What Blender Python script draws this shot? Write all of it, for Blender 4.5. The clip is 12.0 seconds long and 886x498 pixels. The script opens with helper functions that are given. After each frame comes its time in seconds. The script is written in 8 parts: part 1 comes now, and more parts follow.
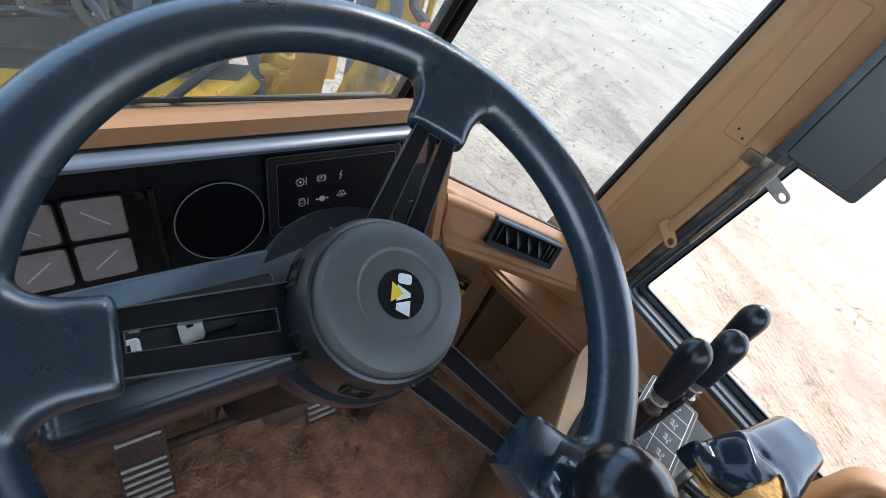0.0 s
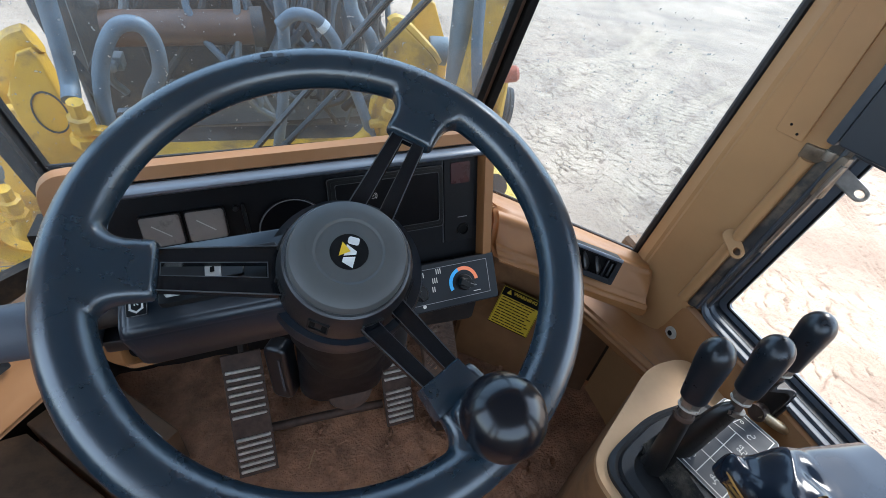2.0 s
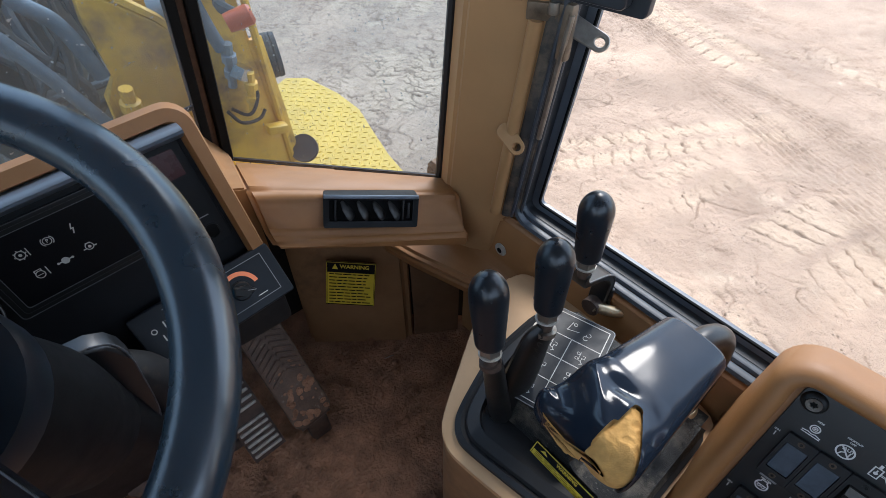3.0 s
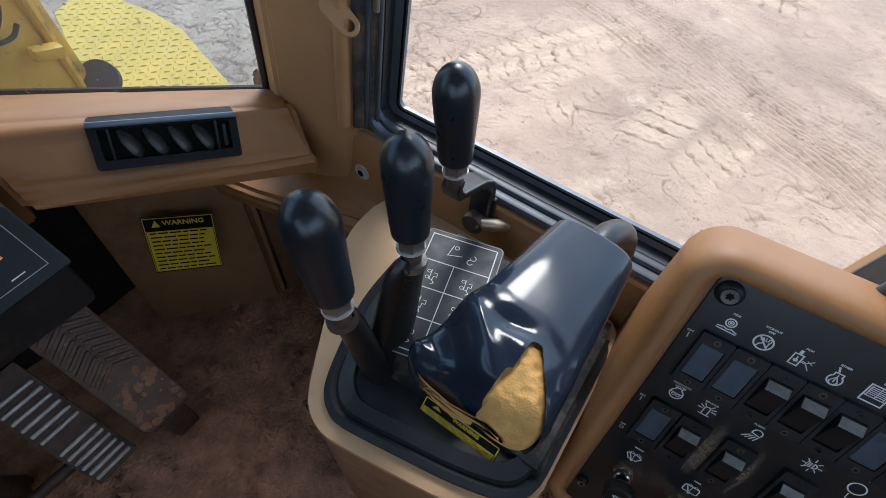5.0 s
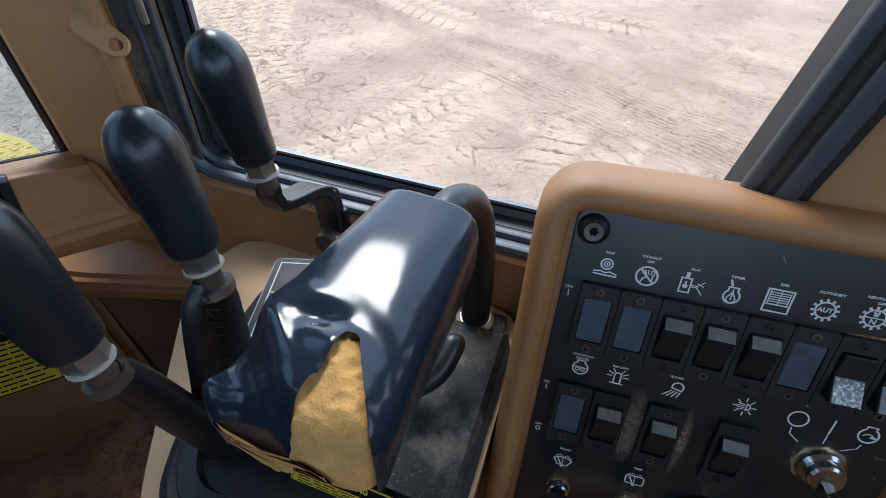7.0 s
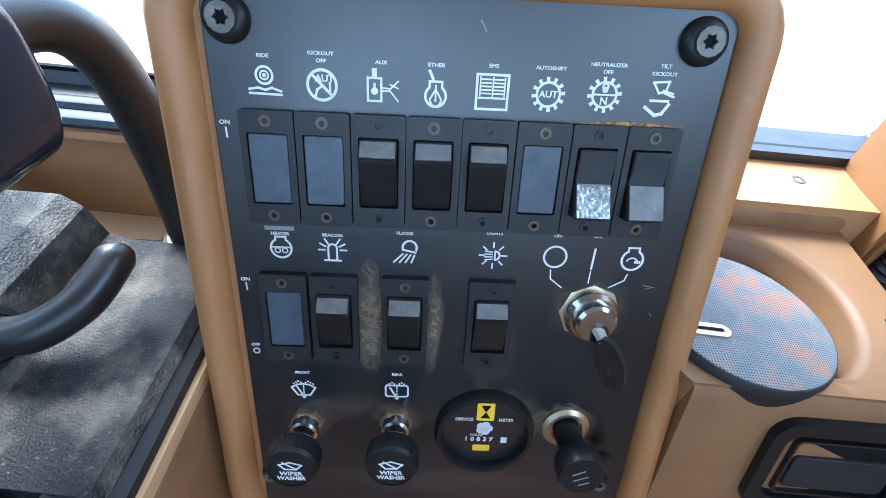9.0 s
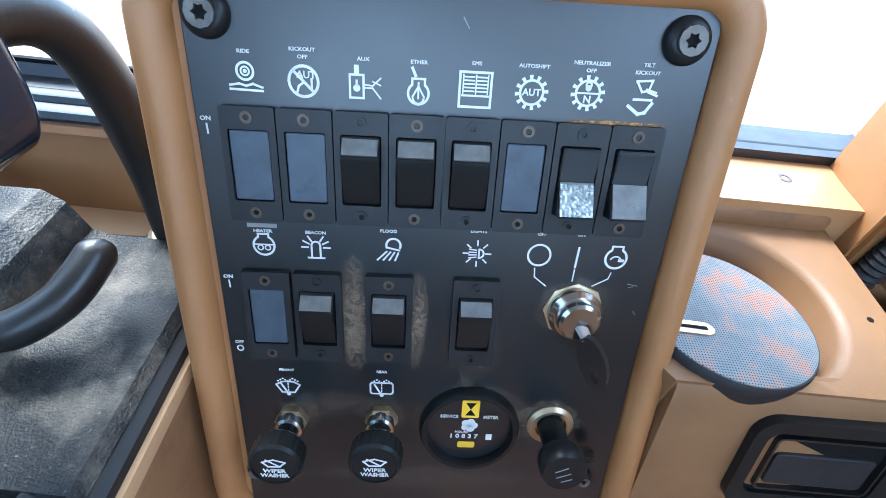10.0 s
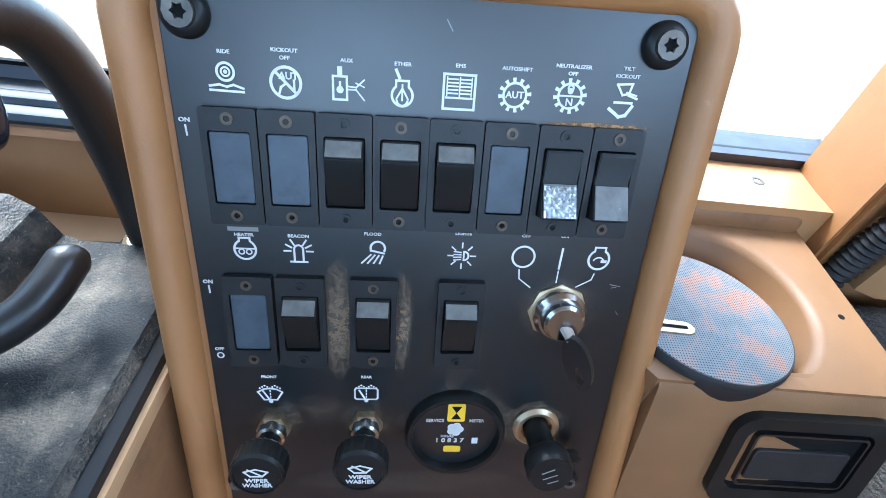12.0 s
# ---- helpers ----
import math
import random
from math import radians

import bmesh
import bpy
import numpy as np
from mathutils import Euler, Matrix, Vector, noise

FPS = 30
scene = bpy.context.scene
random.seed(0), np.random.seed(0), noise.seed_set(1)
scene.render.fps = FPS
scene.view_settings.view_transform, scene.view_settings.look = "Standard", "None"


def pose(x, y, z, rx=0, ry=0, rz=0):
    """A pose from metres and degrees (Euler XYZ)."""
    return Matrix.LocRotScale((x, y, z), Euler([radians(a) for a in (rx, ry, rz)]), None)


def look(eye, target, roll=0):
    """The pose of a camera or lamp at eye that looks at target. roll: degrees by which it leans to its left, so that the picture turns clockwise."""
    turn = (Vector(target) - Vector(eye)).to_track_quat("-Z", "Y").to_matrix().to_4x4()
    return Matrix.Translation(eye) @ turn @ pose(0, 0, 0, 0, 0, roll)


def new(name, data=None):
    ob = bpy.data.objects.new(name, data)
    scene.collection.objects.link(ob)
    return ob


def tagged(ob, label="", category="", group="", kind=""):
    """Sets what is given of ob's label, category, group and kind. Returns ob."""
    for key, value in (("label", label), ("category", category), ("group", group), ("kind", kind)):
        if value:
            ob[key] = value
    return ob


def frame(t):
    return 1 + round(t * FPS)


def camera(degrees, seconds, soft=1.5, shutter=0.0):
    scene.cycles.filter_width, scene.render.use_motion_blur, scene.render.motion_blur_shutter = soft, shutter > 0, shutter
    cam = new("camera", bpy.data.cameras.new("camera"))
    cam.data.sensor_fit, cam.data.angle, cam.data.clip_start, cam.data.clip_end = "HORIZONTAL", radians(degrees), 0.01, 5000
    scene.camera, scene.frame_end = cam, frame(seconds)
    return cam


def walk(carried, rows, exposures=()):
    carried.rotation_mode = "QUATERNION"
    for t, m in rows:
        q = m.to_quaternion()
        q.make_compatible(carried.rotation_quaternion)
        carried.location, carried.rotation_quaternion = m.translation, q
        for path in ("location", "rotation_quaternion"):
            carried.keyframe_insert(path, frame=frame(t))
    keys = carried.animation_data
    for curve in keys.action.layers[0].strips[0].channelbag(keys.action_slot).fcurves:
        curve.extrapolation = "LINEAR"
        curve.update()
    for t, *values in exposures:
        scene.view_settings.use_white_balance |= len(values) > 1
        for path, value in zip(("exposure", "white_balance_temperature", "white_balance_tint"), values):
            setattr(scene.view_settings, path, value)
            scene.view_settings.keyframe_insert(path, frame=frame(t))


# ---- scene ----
cam = camera(87.1, 12.0, 0.8)
PATH = [
    (0, (-0.139, -0.132, 0.929), (1.03, 0.837, -0.372), 27.3),
    (0.5, (-0.105, -0.268, 0.958), (0.825, 0.911, -0.363), 22.1),
    (1, (-0.072, -0.292, 0.973), (0.651, 1.024, -0.348), 16.6),
    (1.5, (-0.073, -0.287, 0.967), (0.531, 1.096, -0.345), 13.6),
    (2, (-0.049, -0.28, 0.973), (0.601, 1.092, -0.329), 10.7),
    (2.5, (0.061, -0.264, 0.967), (0.833, 0.97, -0.404), 4.8),
    (3, (0.181, -0.272, 0.927), (1.078, 0.778, -0.519), -0.1),
    (3.5, (0.249, -0.259, 0.875), (1.21, 0.611, -0.648), -0.2),
    (5.5, (0.277, -0.255, 0.817), (1.318, 0.3, -0.798), 7.3),
    (6, (0.286, -0.258, 0.815), (1.338, 0.265, -0.803), 6.7),
    (6.5, (0.29, -0.284, 0.807), (1.464, 0.222, -0.731), 4.2),
    (7, (0.315, -0.325, 0.737), (1.636, 0.136, -0.693), 0.7),
    (7.2, (0.330, -0.357, 0.714), (1.658, 0.067, -0.705), -0.1),
    (7.5, (0.345, -0.408, 0.673), (1.706, -0.094, -0.759), 0.8),
    (9.5, (0.352, -0.447, 0.612), (1.753, -0.456, -0.815), 5.7),
    (10, (0.353, -0.45, 0.614), (1.742, -0.465, -0.825), 6.1),
    (10.5, (0.352, -0.446, 0.612), (1.762, -0.515, -0.805), 7.3),
    (11, (0.353, -0.449, 0.613), (1.752, -0.518, -0.814), 7.5),
    (11.5, (0.353, -0.448, 0.614), (1.75, -0.532, -0.815), 7.8),
    (12, (0.352, -0.448, 0.612), (1.764, -0.544, -0.801), 7.9),
]
walk(cam, [(t, look(eye, target, roll)) for t, eye, target, roll in PATH],
     [(0.0, 2.16, 6210, 10), (0.7, 2.28, 6230, 10), (1.5, 2.24, 6190, 9), (2.5, 1.97, 6160, 10), (3.5, 1.50, 6230, 11), (5.5, 1.50, 5880, 9), (7.0, 1.55, 5780, 7),
      (7.6, 1.40, 5580, 6), (9.3, 3.42, 5330, 4), (12.0, 3.42, 5400, 4)])
# world, sun and exposure ------------------------------------------------------
world = bpy.data.worlds.new("world")
scene.world = world
world.use_nodes = True
wn = world.node_tree
sky = wn.nodes.new("ShaderNodeTexSky")
sky.sky_type = "NISHITA"
sky.sun_disc = False
sky.sun_elevation, sky.sun_rotation = radians(50), radians(60)
sky.dust_density, sky.air_density = 0.8, 1.3
# thin even cloud over the whole sky
cloud = wn.nodes.new("ShaderNodeMix")
cloud.data_type = "RGBA"
cloud.inputs[0].default_value = 0.55
cloud.inputs[7].default_value = (5.0, 6.0, 7.3, 1)
wn.links.new(sky.outputs[0], cloud.inputs[6])
wn.links.new(cloud.outputs[2], wn.nodes["Background"].inputs[0])
wn.nodes["Background"].inputs[1].default_value = 0.15
sun = new("sun", bpy.data.lights.new("sun", "SUN"))
sun.data.energy, sun.data.angle, sun.data.color = 1.12, radians(20), (1.0, 0.96, 0.90)
sun.matrix_world = look((6.0, 3.5, 8.3), (0, 0, 0))

# materials ----------------------------------------------------------------------
def mat(name, col, rough=0.5, metal=0.0, var=0.12, vscale=18.0, grain=500.0, bump=0.15, depth=0.0006,
        dirt=None, amount=0.4, dscale=9.0, rvar=0.15, coat=0.0, spec=0.5, wear=None, wscale=60.0, wamount=0.25):
    m = bpy.data.materials.new(name)
    m.use_nodes = True
    t = m.node_tree
    b = t.nodes["Principled BSDF"]
    co = t.nodes.new("ShaderNodeTexCoord")

    def noise_tex(scale, detail=5.0, rough_=0.6):
        n = t.nodes.new("ShaderNodeTexNoise")
        n.inputs["Scale"].default_value, n.inputs["Detail"].default_value, n.inputs["Roughness"].default_value = scale, detail, rough_
        t.links.new(co.outputs["Object"], n.inputs["Vector"])
        return n.outputs["Fac"]

    def ramp(fac, lo, hi):
        r = t.nodes.new("ShaderNodeMapRange")
        r.inputs[1].default_value, r.inputs[2].default_value = lo, hi
        t.links.new(fac, r.inputs[0])
        return r.outputs[0]

    def mix(fac, a, c):
        x = t.nodes.new("ShaderNodeMix")
        x.data_type = "RGBA"
        t.links.new(fac, x.inputs[0])
        for socket, v in ((x.inputs[6], a), (x.inputs[7], c)):
            if isinstance(v, tuple):
                socket.default_value = (*v, 1)
            else:
                t.links.new(v, socket)
        return x.outputs[2]

    lo, hi = tuple(max(0.0, c * (1 - var)) for c in col), tuple(min(1.0, c * (1 + var)) for c in col)
    out = mix(ramp(noise_tex(vscale), 0.3, 0.7), lo, hi)
    if wear:
        out = mix(ramp(noise_tex(wscale, 8.0, 0.7), 0.72 - wamount * 0.4, 0.8 - wamount * 0.3), out, wear)
    if dirt:
        out = mix(ramp(noise_tex(dscale, 9.0, 0.68), 0.75 - amount * 0.5, 0.95 - amount * 0.5), out, dirt)
    t.links.new(out, b.inputs["Base Color"])
    g = noise_tex(grain, 3.0)
    r = t.nodes.new("ShaderNodeMapRange")
    r.inputs[3].default_value, r.inputs[4].default_value = max(0.03, rough - rvar), min(1.0, rough + rvar)
    t.links.new(noise_tex(vscale * 2.3, 6.0), r.inputs[0])
    t.links.new(r.outputs[0], b.inputs["Roughness"])
    b.inputs["Metallic"].default_value = metal
    b.inputs["Coat Weight"].default_value = coat
    b.inputs["Specular IOR Level"].default_value = spec
    if bump:
        n = t.nodes.new("ShaderNodeBump")
        n.inputs["Strength"].default_value, n.inputs["Distance"].default_value = bump, depth
        t.links.new(g, n.inputs["Height"])
        t.links.new(n.outputs[0], b.inputs["Normal"])
    return m


DECK = mat("dusty_tan_deck", (0.205, 0.125, 0.066), 0.75, var=0.16, vscale=6, grain=900, bump=0.3, depth=0.0004, spec=0.3, dirt=(0.13, 0.09, 0.055), amount=0.3, dscale=9, wear=(0.26, 0.20, 0.14), wscale=24, wamount=0.2)
TAN = mat("tan_moulding", (0.300, 0.136, 0.046), 0.52, var=0.14, vscale=7, grain=1300, bump=0.35, depth=0.0004, dirt=(0.15, 0.075, 0.034), amount=0.22, dscale=11, wear=(0.38, 0.21, 0.105), wscale=34, wamount=0.12)
# grimy copy of TAN, also darkened to offset strong sun on the shelf
TAN_SHELF = mat("grimy_tan_moulding", (0.215, 0.107, 0.043), 0.55, var=0.18, vscale=8, grain=1300, bump=0.35, depth=0.0004, dirt=(0.105, 0.062, 0.034), amount=0.34, dscale=13, wear=(0.36, 0.22, 0.12), wscale=34, wamount=0.10)
TAN_PAINT = mat("tan_paint", (0.375, 0.203, 0.087), 0.46, var=0.10, vscale=6, grain=300, bump=0.2, dirt=(0.22, 0.115, 0.05), amount=0.2, dscale=9, wear=(0.40, 0.25, 0.13), wscale=28, wamount=0.06)
TAN_PALE = mat("pale_tan_liner", (0.50, 0.30, 0.15), 0.6, var=0.12, vscale=9, dirt=(0.26, 0.14, 0.07), amount=0.25)
# shaded copy of the kick panel's brown, with dirt, for the footwell boards
KICK_SHADED = mat("shaded_brown_board", (0.14, 0.075, 0.037), 0.65, var=0.2, vscale=12, dirt=(0.042, 0.025, 0.016), amount=0.5, dscale=8)
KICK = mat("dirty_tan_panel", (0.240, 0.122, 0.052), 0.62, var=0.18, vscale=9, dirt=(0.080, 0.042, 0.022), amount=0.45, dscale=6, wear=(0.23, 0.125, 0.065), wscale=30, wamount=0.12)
# base shifted to blue to carry the sky's sheen on the rim
WHEEL = mat("wheel_vinyl", (0.0105, 0.0225, 0.0345), 0.27, var=0.16, vscale=9, grain=1400, bump=0.18, depth=0.0002, rvar=0.05, spec=1.0, wear=(0.030, 0.036, 0.042), wscale=420, wamount=0.02)
# blue-grey base stands for the sky reflected in the dash roll
ROLL_SHEEN = mat("sky_sheen_roll", (0.105, 0.130, 0.165), 0.34, var=0.12, vscale=12, grain=1500, bump=0.2, depth=0.0003, rvar=0.06, spec=1.0, dirt=(0.07, 0.078, 0.09), amount=0.2, dscale=18)
PODVINYL = mat("blue_black_vinyl", (0.011, 0.017, 0.025), 0.32, var=0.2, vscale=10, grain=1500, bump=0.2, depth=0.0003, rvar=0.05, spec=0.6)
PLASTIC = mat("black_plastic", (0.0075, 0.0085, 0.0105), 0.36, var=0.2, grain=1600, bump=0.25, depth=0.0003, spec=0.8, dirt=(0.05, 0.038, 0.03), amount=0.12, dscale=20)
# lighter grey for glints painted along black edges, and for rubbed ones
WORN_GLINT = mat("worn_glint_edge", (0.07, 0.074, 0.08), 0.35, var=0.4, vscale=60, bump=0.05)
DASHBLACK = mat("matt_dash_black", (0.0065, 0.0072, 0.0085), 0.5, var=0.2, grain=1600, bump=0.25, depth=0.0003, spec=0.22, dirt=(0.03, 0.024, 0.02), amount=0.12, dscale=20)
SPOKE = mat("black_enamel", (0.006, 0.007, 0.009), 0.2, var=0.2, rvar=0.1, bump=0.05)
HUB = mat("hub_rubber", (0.074, 0.077, 0.076), 0.46, var=0.12, vscale=14, grain=1200, bump=0.2, depth=0.0003)
RUBBER = mat("black_rubber", (0.009, 0.009, 0.010), 0.6, var=0.25, dirt=(0.08, 0.052, 0.035), amount=0.3, dscale=14)
SEAL = mat("grey_seal", (0.048, 0.056, 0.067), 0.42, var=0.25, vscale=30, dirt=(0.20, 0.15, 0.10), amount=0.22, dscale=22)
GROOVE = mat("dusty_dark_rubber", (0.026, 0.028, 0.032), 0.5, var=0.3, vscale=30, dirt=(0.13, 0.105, 0.08), amount=0.34, dscale=26)
DULLSEAL = mat("dark_green_grey_seal", (0.016, 0.019, 0.018), 0.6, var=0.3, vscale=40, spec=0.3, dirt=(0.06, 0.055, 0.045), amount=0.3, dscale=30)
FRAME = mat("black_window_frame", (0.014, 0.013, 0.016), 0.4, var=0.2)
FRAMEBLUE = mat("dusty_blue_grey_frame", (0.115, 0.132, 0.160), 0.36, var=0.25, vscale=14, spec=0.7, dirt=(0.20, 0.175, 0.15), amount=0.34, dscale=20)
LOUVRE = mat("dull_louvre", (0.024, 0.023, 0.023), 0.42, var=0.3, vscale=60, wear=(0.09, 0.075, 0.06), wscale=160, wamount=0.2)
ALU = mat("anodised_frame", (0.06, 0.07, 0.085), 0.38, metal=0.3, var=0.15, vscale=40)
KNOB = mat("lever_knob", (0.009, 0.012, 0.016), 0.30, var=0.25, vscale=30, rvar=0.1, wear=(0.06, 0.06, 0.06), wscale=90, wamount=0.05)
BALL = mat("spinner_ball", (0.005, 0.006, 0.009), 0.22, var=0.1, rvar=0.05, bump=0.0)
STEEL = mat("worn_steel", (0.34, 0.31, 0.27), 0.38, metal=0.9, var=0.25, vscale=60, dirt=(0.20, 0.10, 0.05), amount=0.3, dscale=40)
CHROME = mat("chrome", (0.52, 0.51, 0.49), 0.20, metal=1.0, var=0.06, rvar=0.08, bump=0.03)
BRASSY = mat("tarnished_nut", (0.50, 0.40, 0.26), 0.35, metal=0.85, var=0.2, vscale=80, dirt=(0.25, 0.15, 0.07), amount=0.3, dscale=60)
WORNSTEEL = mat("brown_worn_steel", (0.17, 0.125, 0.085), 0.48, metal=0.4, var=0.3, vscale=50, dirt=(0.07, 0.05, 0.035), amount=0.4, dscale=40, wear=(0.33, 0.27, 0.2), wscale=90, wamount=0.2)
RUSTY = mat("rusty_steel", (0.080, 0.050, 0.036), 0.62, metal=0.3, var=0.35, vscale=50, dirt=(0.05, 0.03, 0.02), amount=0.4, dscale=40)
RIB = mat("rubbed_rib", (0.50, 0.46, 0.40), 0.42, metal=0.25, var=0.25, vscale=90, dirt=(0.10, 0.06, 0.04), amount=0.34, dscale=60)
TREADLE = mat("muddy_treadle", (0.120, 0.066, 0.038), 0.5, var=0.4, vscale=40, grain=260, bump=0.7, depth=0.002, dirt=(0.050, 0.029, 0.018), amount=0.35, dscale=30, wear=(0.30, 0.23, 0.17), wscale=60, wamount=0.28)
SCREWHEAD = mat("dull_steel_head", (0.11, 0.098, 0.085), 0.45, metal=0.5, var=0.25, vscale=160, dirt=(0.09, 0.065, 0.045), amount=0.35, dscale=120)
SCREW = mat("brown_screw", (0.085, 0.062, 0.045), 0.45, metal=0.5, var=0.3, vscale=200)
LEVER = mat("black_lever", (0.009, 0.0085, 0.0085), 0.38, var=0.3, wear=(0.16, 0.12, 0.09), wscale=70, wamount=0.14)
VINYL = mat("pad_vinyl", (0.013, 0.019, 0.030), 0.14, var=0.12, vscale=18, grain=900, bump=0.05, depth=0.0003, rvar=0.04, spec=0.40, dirt=(0.030, 0.032, 0.036), amount=0.16, dscale=40)
FOAM = mat("torn_foam", (0.55, 0.30, 0.085), 0.85, var=0.22, vscale=60, grain=700, bump=0.6, depth=0.0012, dirt=(0.14, 0.075, 0.03), amount=0.22, dscale=60)
GRIT = mat("speckled_black_paint", (0.0095, 0.0100, 0.0098), 0.44, var=0.3, vscale=30, grain=650, bump=1.0, depth=0.0014, spec=0.40, wear=(0.32, 0.30, 0.25), wscale=330, wamount=0.27, dirt=(0.150, 0.126, 0.096), amount=0.52, dscale=22)
PANEL = mat("black_panel_film", (0.0060, 0.0078, 0.0090), 0.34, var=0.25, vscale=10, grain=2200, bump=0.12, depth=0.0001, spec=0.66, rvar=0.06, dirt=(0.022, 0.020, 0.018), amount=0.26, dscale=18)
SWITCH = mat("black_switch", (0.0110, 0.0112, 0.0110), 0.36, var=0.15, bump=0.05, rvar=0.06, spec=0.20)
CARD = mat("matt_chart_black", (0.012, 0.014, 0.017), 0.5, var=0.2, vscale=30, grain=1200, bump=0.1, depth=0.0002, spec=0.3, dirt=(0.05, 0.045, 0.04), amount=0.2, dscale=40)
PLATE = mat("switch_surround", (0.0125, 0.0130, 0.0135), 0.45, spec=0.35, var=0.15, grain=1600, bump=0.2, depth=0.0003, dirt=(0.06, 0.048, 0.036), amount=0.16, dscale=40)
BLANK = mat("blue_grey_blank", (0.046, 0.062, 0.082), 0.45, var=0.25, vscale=60, bump=0.06, dirt=(0.020, 0.027, 0.036), amount=0.46, dscale=42, wear=(0.085, 0.105, 0.125), wscale=130, wamount=0.16)
# pale grey that paints the sky's reflection on the rockers' tilted facets
FACET_SHEEN = mat("grey_facet_sheen", (0.140, 0.137, 0.126), 0.4, var=0.3, vscale=120, bump=0.1, wear=(0.30, 0.31, 0.31), wscale=260, wamount=0.2)
INK = mat("white_print", (0.62, 0.62, 0.60), 0.6, var=0.08, vscale=200, bump=0.0)
ICON = mat("pale_icon", (0.50, 0.48, 0.44), 0.6, var=0.1, vscale=200, bump=0.0)
FADED = mat("grey_print", (0.22, 0.22, 0.22), 0.6, var=0.1, bump=0.0)
YELLOW = mat("yellow_label", (0.55, 0.40, 0.02), 0.45, var=0.08, vscale=40, bump=0.03, dirt=(0.22, 0.15, 0.03), amount=0.22, dscale=30)
BLACK = mat("black_print", (0.006, 0.006, 0.006), 0.85, bump=0.0, spec=0.15)
LOGO_Y = mat("logo_yellow", (0.75, 0.48, 0.03), 0.4, bump=0.0)
GAUGE = mat("gauge_lens", (0.25, 0.225, 0.205), 0.22, var=0.12, vscale=30, bump=0.02, dirt=(0.09, 0.075, 0.06), amount=0.3, dscale=40)
DARKLENS = mat("dark_lens", (0.004, 0.004, 0.005), 0.35, spec=0.14, bump=0.0, rvar=0.05)
REDLENS = mat("dark_red_lens", (0.055, 0.012, 0.014), 0.3, bump=0.0)
RED = mat("orange_arc", (0.85, 0.24, 0.10), 0.5, bump=0.0)
BLUE = mat("blue_arc", (0.05, 0.40, 0.80), 0.5, bump=0.0)
DIRT = mat("dry_clay", (0.375, 0.188, 0.106), 0.95, var=0.4, vscale=22, grain=150, bump=1.0, depth=0.009, dirt=(0.115, 0.060, 0.037), amount=0.44, dscale=8, wear=(0.47, 0.27, 0.155), wscale=64, wamount=0.26)
LOADER = mat("loader_yellow", (0.78, 0.42, 0.045), 0.45, var=0.22, vscale=7, dirt=(0.24, 0.135, 0.06), amount=0.47, dscale=8, wear=(0.07, 0.045, 0.03), wscale=32, wamount=0.24)
TREADY = mat("tread_plate_yellow", (0.72, 0.44, 0.055), 0.5, var=0.1, vscale=9, dirt=(0.40, 0.27, 0.08), amount=0.3, dscale=10)
HOSE = mat("hydraulic_hose", (0.13, 0.16, 0.19), 0.5, var=0.2, vscale=20, dirt=(0.22, 0.18, 0.13), amount=0.35, dscale=12)
MACHINE = mat("dark_machinery", (0.06, 0.057, 0.055), 0.7, var=0.4, vscale=9, dirt=(0.17, 0.12, 0.08), amount=0.42, dscale=8)
GREYSTEEL = mat("grey_steel", (0.20, 0.22, 0.235), 0.5, metal=0.2, var=0.2, vscale=8, dirt=(0.22, 0.17, 0.12), amount=0.3)
BROWNTANK = mat("brown_tube", (0.14, 0.075, 0.05), 0.5, var=0.25, vscale=12, dirt=(0.2, 0.15, 0.1), amount=0.3)
TYRE = mat("dusty_tyre", (0.045, 0.045, 0.047), 0.8, var=0.2, dirt=(0.16, 0.13, 0.10), amount=0.4)
ORANGE = mat("orange_cap", (0.55, 0.11, 0.04), 0.45)
GREYGRIP = mat("grey_grip", (0.070, 0.077, 0.092), 0.5, var=0.1, grain=900, bump=0.2)
VISOR = mat("dark_visor", (0.025, 0.03, 0.038), 0.33, var=0.15, vscale=6, rvar=0.06)
# tone picked for the bounce light and bluish reflections it gives
ROOF_BOUNCE = mat("roof_bounce", (0.24, 0.28, 0.335), 0.9, var=0.1)
WIPER = mat("dusty_wiper_black", (0.026, 0.030, 0.035), 0.5, var=0.25, vscale=30, dirt=(0.10, 0.095, 0.09), amount=0.3, dscale=40)
HEATER = mat("heater_panel_film", (0.0050, 0.0068, 0.0095), 0.42, var=0.15, vscale=14, grain=1600, bump=0.15, depth=0.0002, spec=0.30, rvar=0.05)
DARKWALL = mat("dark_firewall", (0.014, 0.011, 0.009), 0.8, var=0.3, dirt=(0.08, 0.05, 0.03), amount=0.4)


